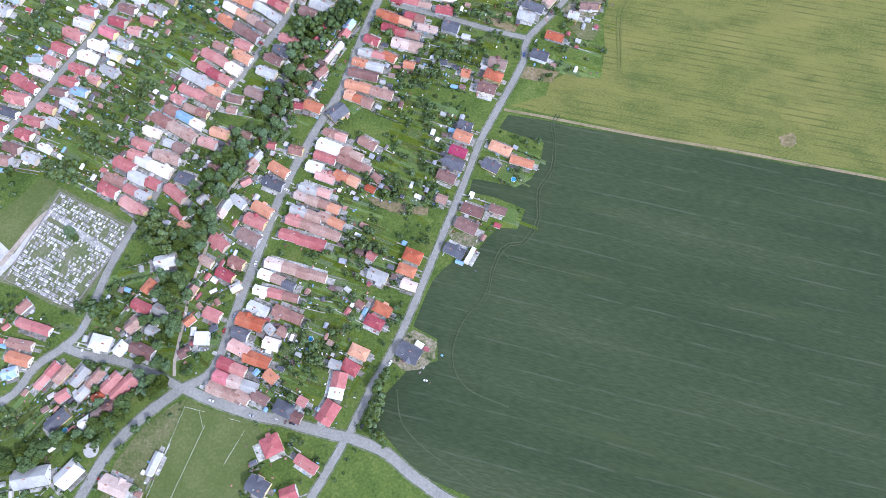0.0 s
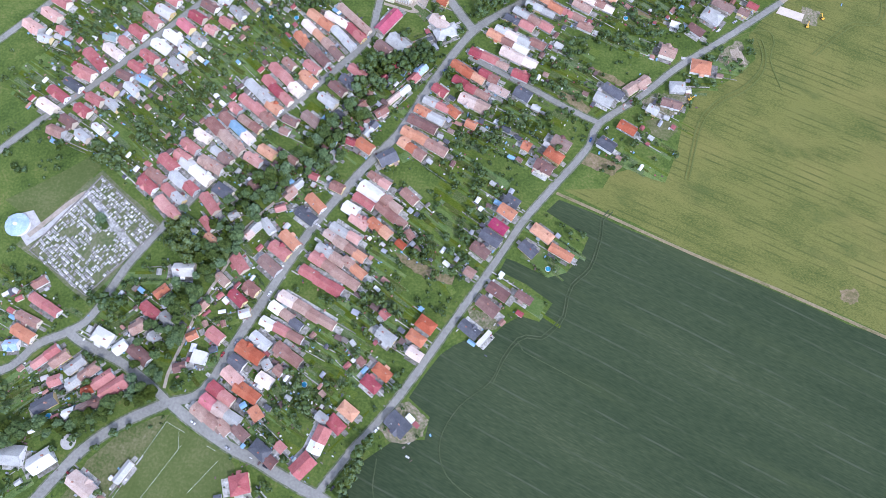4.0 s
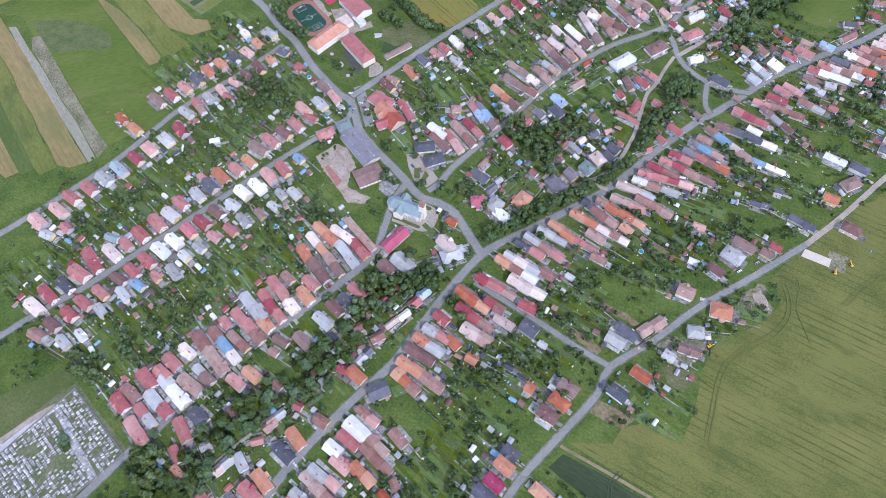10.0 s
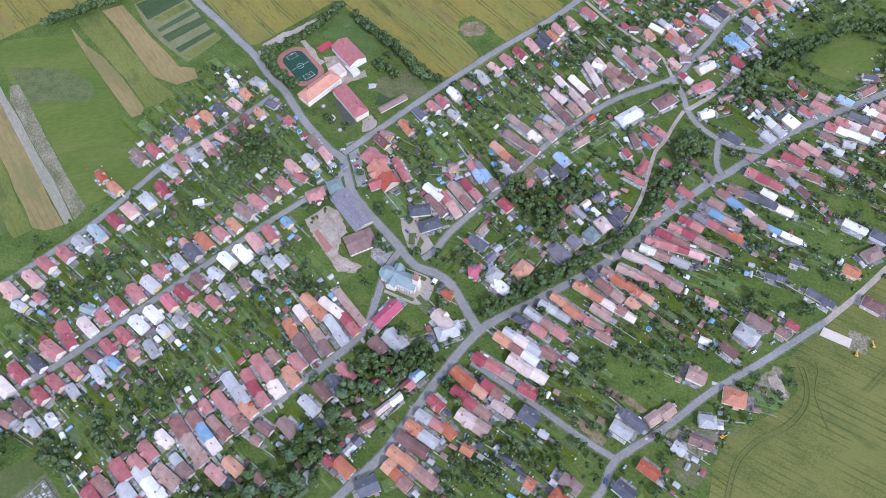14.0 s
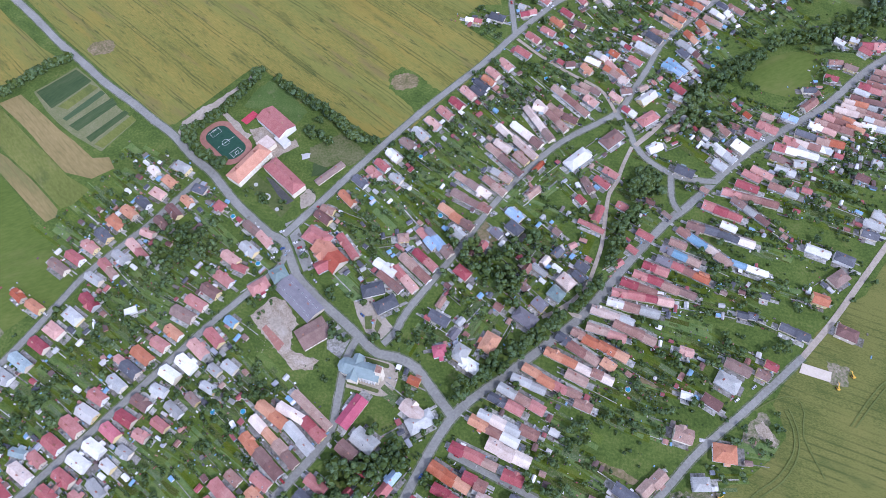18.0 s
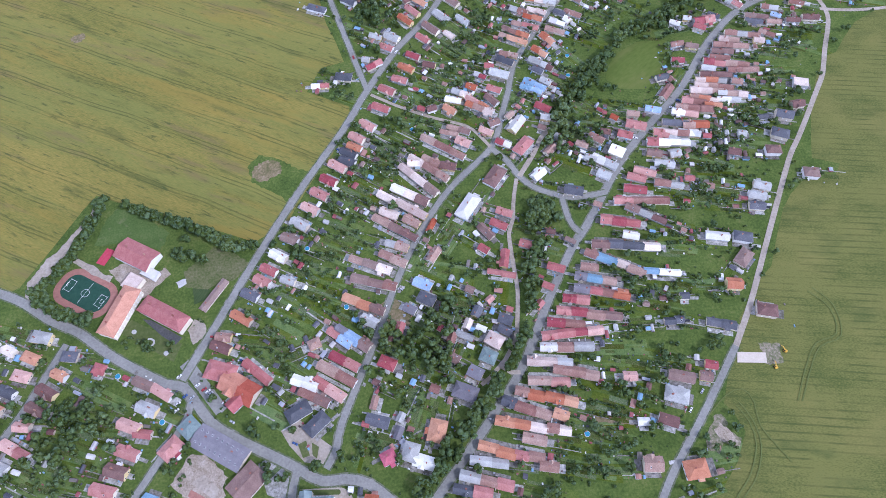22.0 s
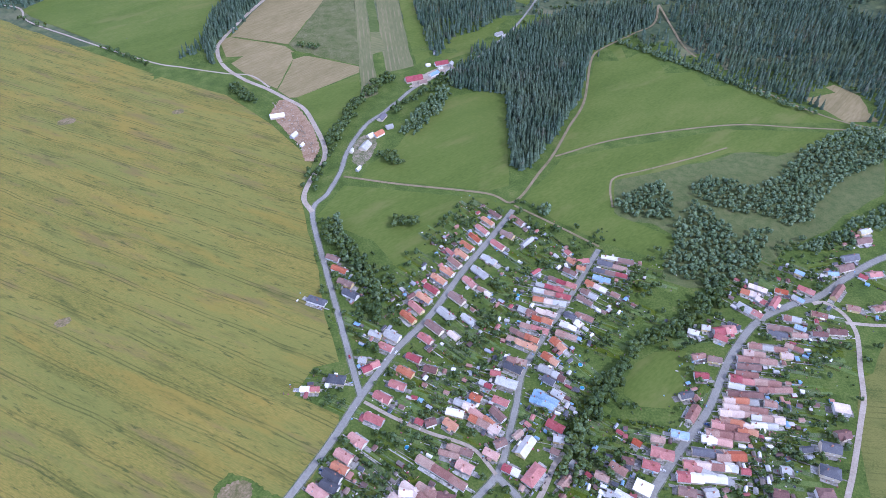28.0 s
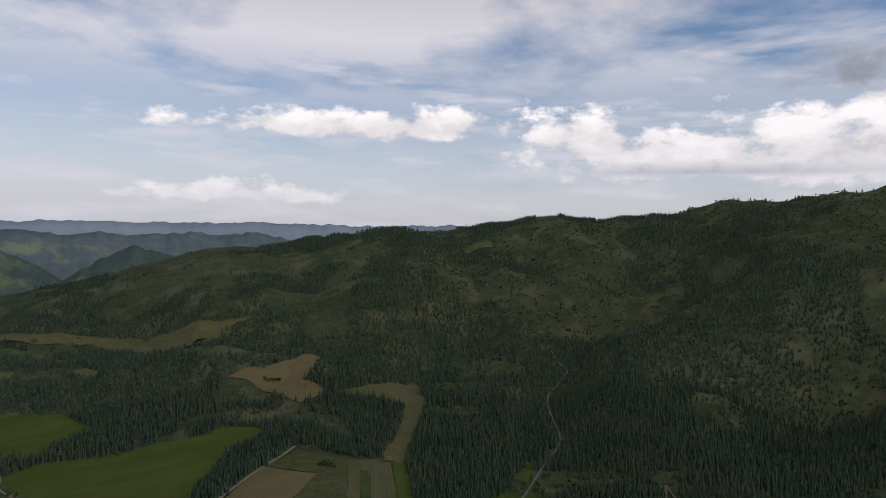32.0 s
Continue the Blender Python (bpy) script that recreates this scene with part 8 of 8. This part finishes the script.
for x, y, c, s, l, w in LOTS:
    ang = math.degrees(math.atan2(s, c))
    yx, yy = x - s * (w / 2 + 1.8), y + c * (w / 2 + 1.8)
    yards.append(strip(yx, yy, c, s, l * random.uniform(0.8, 1.0), random.uniform(2.6, 4.2), 0.17 + random.uniform(0, 0.05)))
    if random.random() < 0.6:  # hard ground before the house
        yards.append(strip(x - c * (l / 2 + 2.2), y - s * (l / 2 + 2.2), c, s, 4.0, w * random.uniform(0.3, 0.9), 0.17 + random.uniform(0, 0.05)))
    if random.random() < 0.7:
        yards.append(strip(x + c * (l / 2 + 3), y + s * (l / 2 + 3), c, s, random.uniform(4, 8), w * random.uniform(0.5, 1.0), 0.17 + random.uniform(0, 0.05)))
    for k in range(random.choice((0, 1, 1, 2))):  # a path or drive from the street to the house
        o = random.uniform(-0.5, 0.62) * w
        dl = random.uniform(5, 8.5)
        yards.append(strip(x - c * (l / 2 + dl / 2) - s * o, y - s * (l / 2 + dl / 2) + c * o, c, s, dl, random.choice((0.9, 1.1, 2.6)), 0.19 + random.uniform(0, 0.04)))
    for k in range(random.choice((0, 1, 1, 2))):  # narrow paths down the garden
        o, dl = random.choice((-1, 1)) * random.uniform(0.3, 0.75) * w, random.uniform(8, 26)
        d = l / 2 + dl / 2
        px, py = x + c * d - s * o, y + s * d + c * o
        if clear(px, py, 0.6):
            yards.append(strip(px, py, c, s, dl, random.uniform(0.5, 1.0), 0.19 + random.uniform(0, 0.04)))
    pl = random.uniform(25, 55)
    for o in (-w * 0.35, w * 0.5):
        d = l / 2 + pl / 2 + random.uniform(1, 4)
        px, py = x + c * d - s * o, y + s * d + c * o
        if clear(px, py, 1.0):
            plots.append(strip(px, py, c, s, pl, random.uniform(0.5, 0.95) * w, 0.02 + random.uniform(0, 0.065)))
    for k in range(3):  # mown and sown strips
        sl, so = random.uniform(12, 42), random.uniform(-w * 0.7, w * 0.8)
        d = l / 2 + 4 + sl / 2 + random.uniform(0, 10)
        px, py = x + c * d - s * so, y + s * d + c * so
        if clear(px, py, 1.0):
            plots.append(strip(px, py, c, s, sl, random.uniform(0.8, 2.6), 0.092 + random.uniform(0, 0.035)))
    for k in range(random.randint(4, 10)):  # firewood, crates, barrels, benches
        d, o = random.uniform(-l / 2, l / 2 + 16), random.choice((-1, 1)) * random.uniform(w * 0.55, w * 0.95)
        px, py = x + c * d - s * o, y + s * d + c * o
        a, b_, h_ = random.uniform(0.3, 1.3), random.uniform(0.25, 0.8), random.uniform(0.4, 1.4)
        bv, bf = box(-a, a, -b_, b_, 0, h_, 0.08)
        m = pose(px, py, 0.05, 0, 0, ang + random.choice((0, 90)) + random.uniform(-15, 15))
        clutter.append(([tuple(m @ Vector(p)) for p in bv], bf))
    for k in range(random.randint(2, 6)):  # tubs, frames, tables and heaps down the garden
        d, o = l / 2 + random.uniform(8, 46), random.uniform(-7, 7)
        px, py = x + c * d - s * o, y + s * d + c * o
        if clear(px, py, 1.0):
            a, b_, h_ = random.uniform(0.25, 0.9), random.uniform(0.25, 0.6), random.uniform(0.3, 1.0)
            bv, bf = box(-a, a, -b_, b_, 0, h_, random.choice((0.02, 0.12)))
            m = pose(px, py, 0.05, 0, 0, ang + random.choice((0, 90)) + random.uniform(-20, 20))
            clutter.append(([tuple(m @ Vector(p)) for p in bv], bf))
    for k in range(random.randint(2, 5)):
        d, o = l / 2 + random.uniform(8, 38), random.uniform(-6, 6)
        bx, by = x + c * d - s * o, y + s * d + c * o
        bl, bw = random.uniform(5, 20), random.uniform(1.2, 4.5)
        if clear(bx, by, 2.5):
            beds.append(strip(bx, by, c, s, bl, bw, 0.13 + random.uniform(0, 0.035)))
    if random.random() < 0.5:
        d, o = l / 2 + random.uniform(4, 16), random.uniform(-5, 5)
        bx, by = x + c * d - s * o, y + s * d + c * o
        if clear(bx, by, 3.0) and sum(USED.get(p, 0) for p in SHEDS) < 260:
            drop_thing(random.choice(SHEDS), bx, by, ang + random.choice((0, 90)) + random.uniform(-6, 6))
            TAKEN.append((bx, by, 2.8))
    if random.random() < 0.06:
        d, o = l / 2 + random.uniform(8, 26), random.uniform(-5, 5)
        bx, by = x + c * d - s * o, y + s * d + c * o
        if clear(bx, by, 3):
            drop_thing(green_house, bx, by, ang + random.choice((0, 90)))
            TAKEN.append((bx, by, 3))
    if random.random() < 0.035:
        d, o = l / 2 + random.uniform(6, 20), random.uniform(-5, 5)
        bx, by = x + c * d - s * o, y + s * d + c * o
        if clear(bx, by, 2.5):
            drop_thing(pool, bx, by, 0)
            TAKEN.append((bx, by, 2.5))
    if random.random() < 0.3 and FENCE_N[0] < 55:
        fl = random.uniform(12, 30)
        d, o = l / 2 + fl / 2 + 1, -w / 2 - random.uniform(1.5, 3)
        bx, by = x + c * d - s * o, y + s * d + c * o
        if clear(bx, by, 3):
            f_ob = tagged(new("garden_wall", None), "low weathered concrete garden wall between plots", "wall", "plot walls")
            f_ob.matrix_basis = pose(bx, by, 0, 0, 0, ang)
            put("panel", mesh("panel", *box(-fl / 2, fl / 2, -0.08, 0.08, -0.1, 1.2), MAT["fence"]), f_ob)
            put("coping", mesh("coping", *box(-fl / 2, fl / 2, -0.13, 0.13, 1.2, 1.3), MAT["fence"]), f_ob)
            FENCE_N[0] += 1
tagged(new("garden_beds", mesh("garden_beds", *join(*beds), MAT["bed"])), "narrow vegetable beds and mown strips behind the houses", "garden bed", kind="stuff")
tagged(new("yard_paving", mesh("yard_paving", *join(*yards), MAT["yard"])), "patchy grey and tan paved yards beside the houses", "paving", kind="stuff")

tagged(new("garden_plots", mesh("garden_plots", *join(*plots), MAT["plot"])), "long narrow grass and orchard plots behind the houses", "garden", kind="stuff")
tagged(new("yard_clutter", mesh("yard_clutter", *join(*clutter), MIX)), "firewood stacks, crates and garden clutter", "clutter", kind="stuff")

# trees along brooks, rows and hedges, then in the gardens
for w, n, pts in BELTS:
    line = spline(pts, 4.0)
    n = round(n * 1.5) if n > 12 else n
    for k in range(n):
        p = line[min(len(line) - 1, int((k + random.random()) / n * len(line)))]
        x, y = p.x + random.uniform(-w / 2, w / 2), p.y + random.uniform(-w / 2, w / 2)
        if clear(x, y, 0.8):
            tree(x, y, random.uniform(0.75, 1.5))
for x, y, c, s, l, w in LOTS:
    for k in range(random.choice((1, 2, 2, 3, 4, 5))):
        d, o = l / 2 + random.uniform(3, 44), random.uniform(-9, 9)
        bx, by = x + c * d - s * o, y + s * d + c * o
        if clear(bx, by, 2.0):
            tree(bx, by, random.uniform(0.4, 1.1))
            TAKEN.append((bx, by, 1.4))
home = np.array(VILLAGE)
for k in range(9000):  # orchards and thickets behind the houses
    x, y = random.uniform(-430, 480), random.uniform(-60, 1060)
    dense = noise.noise((x * 0.022, y * 0.022, 11)) + 0.5 * noise.noise((x * 0.07, y * 0.07, 7))
    if dense < 0.10 or np.min(np.abs(home[:, 0] - x) + np.abs(home[:, 1] - y)) > 60 or not clear(x, y, 1.3):
        continue
    tree(x, y, random.uniform(0.35, 1.05) if dense < 0.3 else random.uniform(0.6, 1.25))
    TAKEN.append((x, y, 0.9))
if SPARE:
    crowns = []
    for k in range(4):
        v, t = lump(46, 4, 3.3, 6.0, 1.15)
        crowns.append((v + (0, 0, 1.2), t))
    scatter("tree_cover", crowns, SPARE, MAT["leaf_mass"], "further leafy trees along brooks and in gardens", "trees")

shrubs = []
huts = []
for x, y, c, s, l, w in LOTS:  # low lean-tos, coops and woodsheds
    for k in range(random.choice((1, 2, 2, 3, 3, 4))):
        d, o = random.uniform(-l * 0.2, l / 2 + 22), random.choice((-1, 1)) * random.uniform(w * 0.3, w * 0.5 + 4)
        bx, by = x + c * d - s * o, y + s * d + c * o
        if not clear(bx, by, 1.7):
            continue
        TAKEN.append((bx, by, 1.7))
        a, b_, h_ = random.uniform(1.2, 3.2), random.uniform(1.0, 2.0), random.uniform(1.7, 2.6)
        bv = [(-a, -b_, 0), (a, -b_, 0), (a, b_, 0), (-a, b_, 0), (-a, -b_, h_), (a, -b_, h_), (a, b_, h_), (-a, b_, h_)]
        rv, rf = gable_roof(2 * a, 2 * b_, h_, h_ + random.uniform(0.25, 0.9), 0.18, 0.08)
        m = pose(bx, by, 0, 0, 0, math.degrees(math.atan2(s, c)) + random.choice((0, 90)) + random.uniform(-5, 5))
        huts.append(([tuple(m @ Vector(p)) for p in bv], BOX[2:]))
        huts.append(([tuple(m @ Vector(p)) for p in rv[:12]], rf[:10]))
tagged(new("woodsheds", mesh("woodsheds", *join(*huts), MIX)), "small woodsheds, coops and lean-tos in many colours", "sheds", kind="stuff")
for x, y, c, s, l, w in LOTS:  # hedges along plot borders
    if random.random() < 0.42:
        o = random.choice((-1, 1)) * (w / 2 + random.uniform(0.5, 2.5))
        d = l / 2 + random.uniform(0, 8)
        end = d + random.uniform(10, 34)
        while d < end:
            bx, by = x + c * d - s * o, y + s * d + c * o
            if clear(bx, by, 0.5):
                q = random.uniform(0.7, 1.4)
                shrubs.append((bx, by, 0, q, q * random.uniform(0.8, 1.3), random.random() * 6.28))
            d += random.uniform(1.2, 2.4)
vx = np.array(VILLAGE)
for k in range(11500):
    x, y = random.uniform(-430, 480), random.uniform(-60, 1060)
    if np.min(np.abs(vx[:, 0] - x) + np.abs(vx[:, 1] - y)) > 55 or in_crop(x, y):
        continue
    if noise.noise((x * 0.03, y * 0.03, 5)) < 0.02 or not clear(x, y, 0.6):
        continue
    q = random.uniform(0.5, 2.0)
    shrubs.append((x, y, 0, q, q * random.uniform(0.8, 1.3), random.random() * 6.28))
scatter("shrubs", [lump(16, 1, 1.0, 1.0, 0.5), lump(22, 2, 1.3, 1.0, 0.5), lump(14, 1, 0.8, 1.3, 0.45)], shrubs, MAT["leaf_mass"], "garden shrubs, fruit bushes and hedges", "shrubs")

# ---- woods ----
near_protos = [spruce(4, 8) for _ in range(4)]
far_protos = [spruce(2, 6, 1.0, 0.24) for _ in range(3)]
near_wood, far_wood, leafy, leafy_far = [], [], [], []
road_xy = np.array([(p[0], p[1]) for p in ROAD_PTS])
road_xy = road_xy[np.hypot(road_xy[:, 0], road_xy[:, 1] - 500) > 480]


def off_road(x, y, r=4.5):
    return np.min(np.abs(road_xy[:, 0] - x) + np.abs(road_xy[:, 1] - y)) > r


for kind, outline in GROVES:
    xs, ys = [p[0] for p in outline], [p[1] for p in outline]
    step = 5.6 if kind == "conifers" else 6.2
    for gx in np.arange(min(xs), max(xs), step):
        for gy in np.arange(min(ys), max(ys), step):
            x, y = gx + random.uniform(-2.4, 2.4), gy + random.uniform(-2.4, 2.4)
            if not inside(outline, np.array(x), np.array(y)) or not off_road(x, y) or not clear(x, y, 2, False):
                continue
            z = float(height(x, y))
            if kind == "conifers":
                h = random.uniform(13, 24)
                near_wood.append((x, y, z, h * random.uniform(0.8, 1.1), h, random.random() * 6.28))
            elif noise.noise((x * 0.018, y * 0.018, 2)) > -0.42:
                q = random.uniform(0.7, 1.35)
                leafy.append((x, y, z, q, q, random.random() * 6.28))
WOOD_OPEN = [np.array(o, float) for o in OPEN + CLEARINGS if max(np.hypot(p[0], p[1] - 500) for p in o) > 850]
for d0, d1, step, store, protos_far in ((960, 1650, 8.2, near_wood, False), (1650, 3330, 12.5, far_wood, True)):
    gx, gy = np.meshgrid(np.arange(-2100, 2700, step), np.arange(900, 3850, step))
    gx, gy = gx.ravel() + rs.uniform(-0.45, 0.45, gx.size) * step, gy.ravel() + rs.uniform(-0.45, 0.45, gy.size) * step
    d, a = np.hypot(gx, gy - 500), np.degrees(np.arctan2(gx, gy - 500))
    keep = (d > d0) & (d <= d1) & (a > -37) & (a < 52)
    for o in WOOD_OPEN:
        keep &= ~inside([tuple(p) for p in o], gx, gy)
    gx, gy = gx[keep], gy[keep]
    gz = height(gx, gy)
    for x, y, z in zip(gx.tolist(), gy.tolist(), gz.tolist()):
        m1 = noise.noise((x / 300, y / 300, 1.5)) + 0.6 * noise.noise((x / 90, y / 90, 4.0))
        chance = 0.97 if m1 < 0.26 else 0.10
        if protos_far:
            high = math.hypot(x, y - 500) > 2250
            chance = (0.93 if m1 < -0.02 else 0.02) if high else (0.95 if m1 < 0.22 else 0.05)
        if random.random() > chance or (not protos_far and not off_road(x, y, 7)):
            if random.random() < 0.16 and -15 < x < 2000 and (protos_far or off_road(x, y, 9)):
                q = random.uniform(0.8, 1.7)
                leafy_far.append((x, y, z - 0.5, q, q * random.uniform(0.8, 1.2), random.random() * 6.28))
            continue
        h = random.uniform(10, 19) if protos_far else random.uniform(12, 25)
        w = h * random.uniform(0.75, 1.05) * (1.5 if protos_far else 1.0)
        store.append((x, y, z - 0.5, w, h, random.random() * 6.28))
scatter("spruce_wood", near_protos, near_wood, MAT["needle"], "dense dark spruce wood on the lower slopes", "forest")
scatter("hill_forest", far_protos, far_wood, MAT["needle"], "dark spruce forest covering the hills, with clearings", "forest")
leaf_protos = []
for k in range(3):
    v, t = lump(34, 3, 3.2, 6.0, 1.3)
    leaf_protos.append((v + (0, 0, 0.6), t))
scatter("hill_broadleaf", [lump(12, 2, 3.4, 5.0, 1.5) for _ in range(3)], leafy_far, MAT["leaf_mass"], "lighter broadleaf trees among the spruce clearings", "trees")
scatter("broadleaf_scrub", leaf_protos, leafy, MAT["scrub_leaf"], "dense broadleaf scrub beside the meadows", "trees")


# ---- distance ----
def far_ridge(name, dist, depth, az, tops, foot, seed, mat, label):
    """A long far ridge: a slope up to an uneven crest and a slope behind it."""
    verts, faces = [], []
    for k in range(401):
        a = az[0] + (az[-1] - az[0]) * k / 400
        top = float(np.interp(a, az, tops)) + 26 * noise.noise((a * 0.35, seed, 0)) + 14 * noise.noise((a * 1.5, seed, 1)) + 5 * noise.noise((a * 6, seed, 2))
        for j in range(7):
            f = j / 6
            d = dist - depth * (1 - f) if j < 6 else dist + 60
            z = foot + (top - foot) * (f ** 0.8 if j < 6 else 0.6)
            if 0 < j < 5:
                z += 34 * noise.noise((a * 0.7, f * 2.5, seed + 4)) + 12 * noise.noise((a * 2.4, f * 4, seed + 8))
            verts.append((math.sin(radians(a)) * d, 500 + math.cos(radians(a)) * d, z))
        if k:
            for j in range(6):
                p, q = (k - 1) * 7 + j, k * 7 + j
                faces.append((p, q, q + 1, p + 1))
    tagged(new(name, mesh(name, verts, faces, mat, smooth=True)), label, "hills", kind="structure")


# the three hill materials carry painted haze, stronger with distance
far_ridge("backdrop_hills", 3700, 650, (-60, -36, -28, -24, -19.5, -14, -10), (360, 372, 361, 200, 380, 285, 200), 20, 2.0, MAT["near_slope"], "dark wooded hills beyond the side valley, with haze and sunlit patches painted in")
far_ridge("backdrop_slopes", 4250, 500, (-66, -36, -28, -20, -14, -8, 0), (420, 425, 440, 415, 438, 420, 330), 90, 6.0, MAT["far_slope"], "wooded slopes beyond the side valley, pale with painted haze and sunlit patches")
far_ridge("backdrop_ridge", 4700, 400, (-75, -34, -20, -10, 0, 8, 16, 20), (480, 497, 490, 499, 492, 500, 508, 470), 150, 9.0, MAT["far_hill"], "long wooded ridge on the horizon, blue-grey with painted haze")


# ---- cars ----
PAINT = {"white": (0.70, 0.70, 0.69), "silver": (0.38, 0.39, 0.40), "black": (0.03, 0.03, 0.035), "blue": (0.05, 0.10, 0.24), "red": (0.34, 0.04, 0.04)}
CAR_BODY = join(box(-2.15, 2.15, -0.86, 0.86, 0.32, 0.78, 0.06), box(-2.0, 2.0, -0.82, 0.82, 0.78, 0.95, 0.12))
CAR_CABIN = ([(-1.75, -0.74, 0.94), (1.05, -0.74, 0.94), (1.05, 0.74, 0.94), (-1.75, 0.74, 0.94), (-1.35, -0.60, 1.42), (0.35, -0.60, 1.42), (0.35, 0.60, 1.42), (-1.35, 0.60, 1.42)], BOX)
bm = bmesh.new()
bmesh.ops.create_cone(bm, cap_ends=True, segments=12, radius1=0.32, radius2=0.32, depth=0.2, matrix=Matrix.Rotation(math.pi / 2, 4, "X"))
WHEEL = bpy.data.meshes.new("wheel")
bm.to_mesh(WHEEL)
bm.free()
WHEEL.materials.append(MAT["rubber"])
CAR_KINDS = []
for word, rgb in PAINT.items():
    car = tagged(new("car", None), f"{word} hatchback car parked beside the road", "car", "village cars")
    paint = surface(word + "_car_paint", [tuple(v * 0.9 for v in rgb), rgb], size=2, rough=0.3, bump=0)
    put("body", mesh("body", *CAR_BODY, paint), car)
    put("cabin", mesh("cabin", *CAR_CABIN, [MAT["glass"], paint], [0, 1, 0, 0, 0, 0]), car)
    for wx in (-1.3, 1.3):
        for wy in (-0.8, 0.8):
            put("wheel", WHEEL, car, pose(wx, wy, 0.32))
    CAR_KINDS.append(car)
parked = [(x, y, None) for x, y in CARS]
for x, y, c, s, l, w in LOTS:
    if random.random() < 0.05:
        parked.append((x - c * (l / 2 + 3.2), y - s * (l / 2 + 3.2), math.degrees(math.atan2(s, c))))
for k, (x, y, a) in enumerate(parked):
    if a is None:
        near = sorted(range(len(ROAD_PTS)), key=lambda i: (ROAD_PTS[i][0] - x) ** 2 + (ROAD_PTS[i][1] - y) ** 2)[0]
        p, q = ROAD_PTS[max(0, near - 1)], ROAD_PTS[min(len(ROAD_PTS) - 1, near + 1)]
        a = math.degrees(math.atan2(q[1] - p[1], q[0] - p[0]))
        if -216 < x < -176 and 500 < y < 548:
            a = 32
    drop_thing(CAR_KINDS[k % 5] if k % 3 else CAR_KINDS[k % 2], x, y, a)
for o in scene.objects:  # cars stand on the road's slab
    if o.name.startswith("car") and o.parent is None and o.type == "EMPTY":
        o.location.z += 0.42
sheet("grass_corner", "rough green grass beside a bare patch", [(-160, 722), (-150, 732), (-132, 726), (-116, 712), (-104, 706), (-114, 686), (-124, 672), (-130, 684), (-142, 692), (-156, 703)], 0.17, MAT["grass"], "grass", wobble=1.0)
for name_, label_, x, y, r_ in (("bare_patch", "round patch of bare soil in the grain", -143, 714, 11), ("bare_patch_road", "grey bare patch in the grain", -458, 712, 11), ("bare_patch_north", "pale bare patch in the grain", -445, 1307, 10),
                                ("bare_patch_west", "pale bare patch in the grain", -331, 914, 6), ("bare_patch_east", "pale bare patch in the grain", 281, 234, 6), ("bare_patch_track", "pale wet patch in the grain", -294, 1317, 7)):
    sheet(name_, label_, oval(x, y, 20, r_ * 2.4, r_ * 1.8, r_ * 0.85), 0.22, MAT["soil"], "bare soil", wobble=1.2)
for x, y, q in ((-293, 163, 1.3), (-290, 160, 1.0), (-233, 187, 0.9), (-208, 118, 1.5), (-200, 126, 1.3), (-196, 112, 1.2)):  # large trees by the cemetery
    t = copy_thing(TREES[1], pose(x, y, 0, 0, 0, x * 7) @ Matrix.Diagonal((q, q, q, 1)))
    t.matrix_basis = pose(x, y, 0, 0, 0, x * 7) @ Matrix.Diagonal((q, q, q, 1))
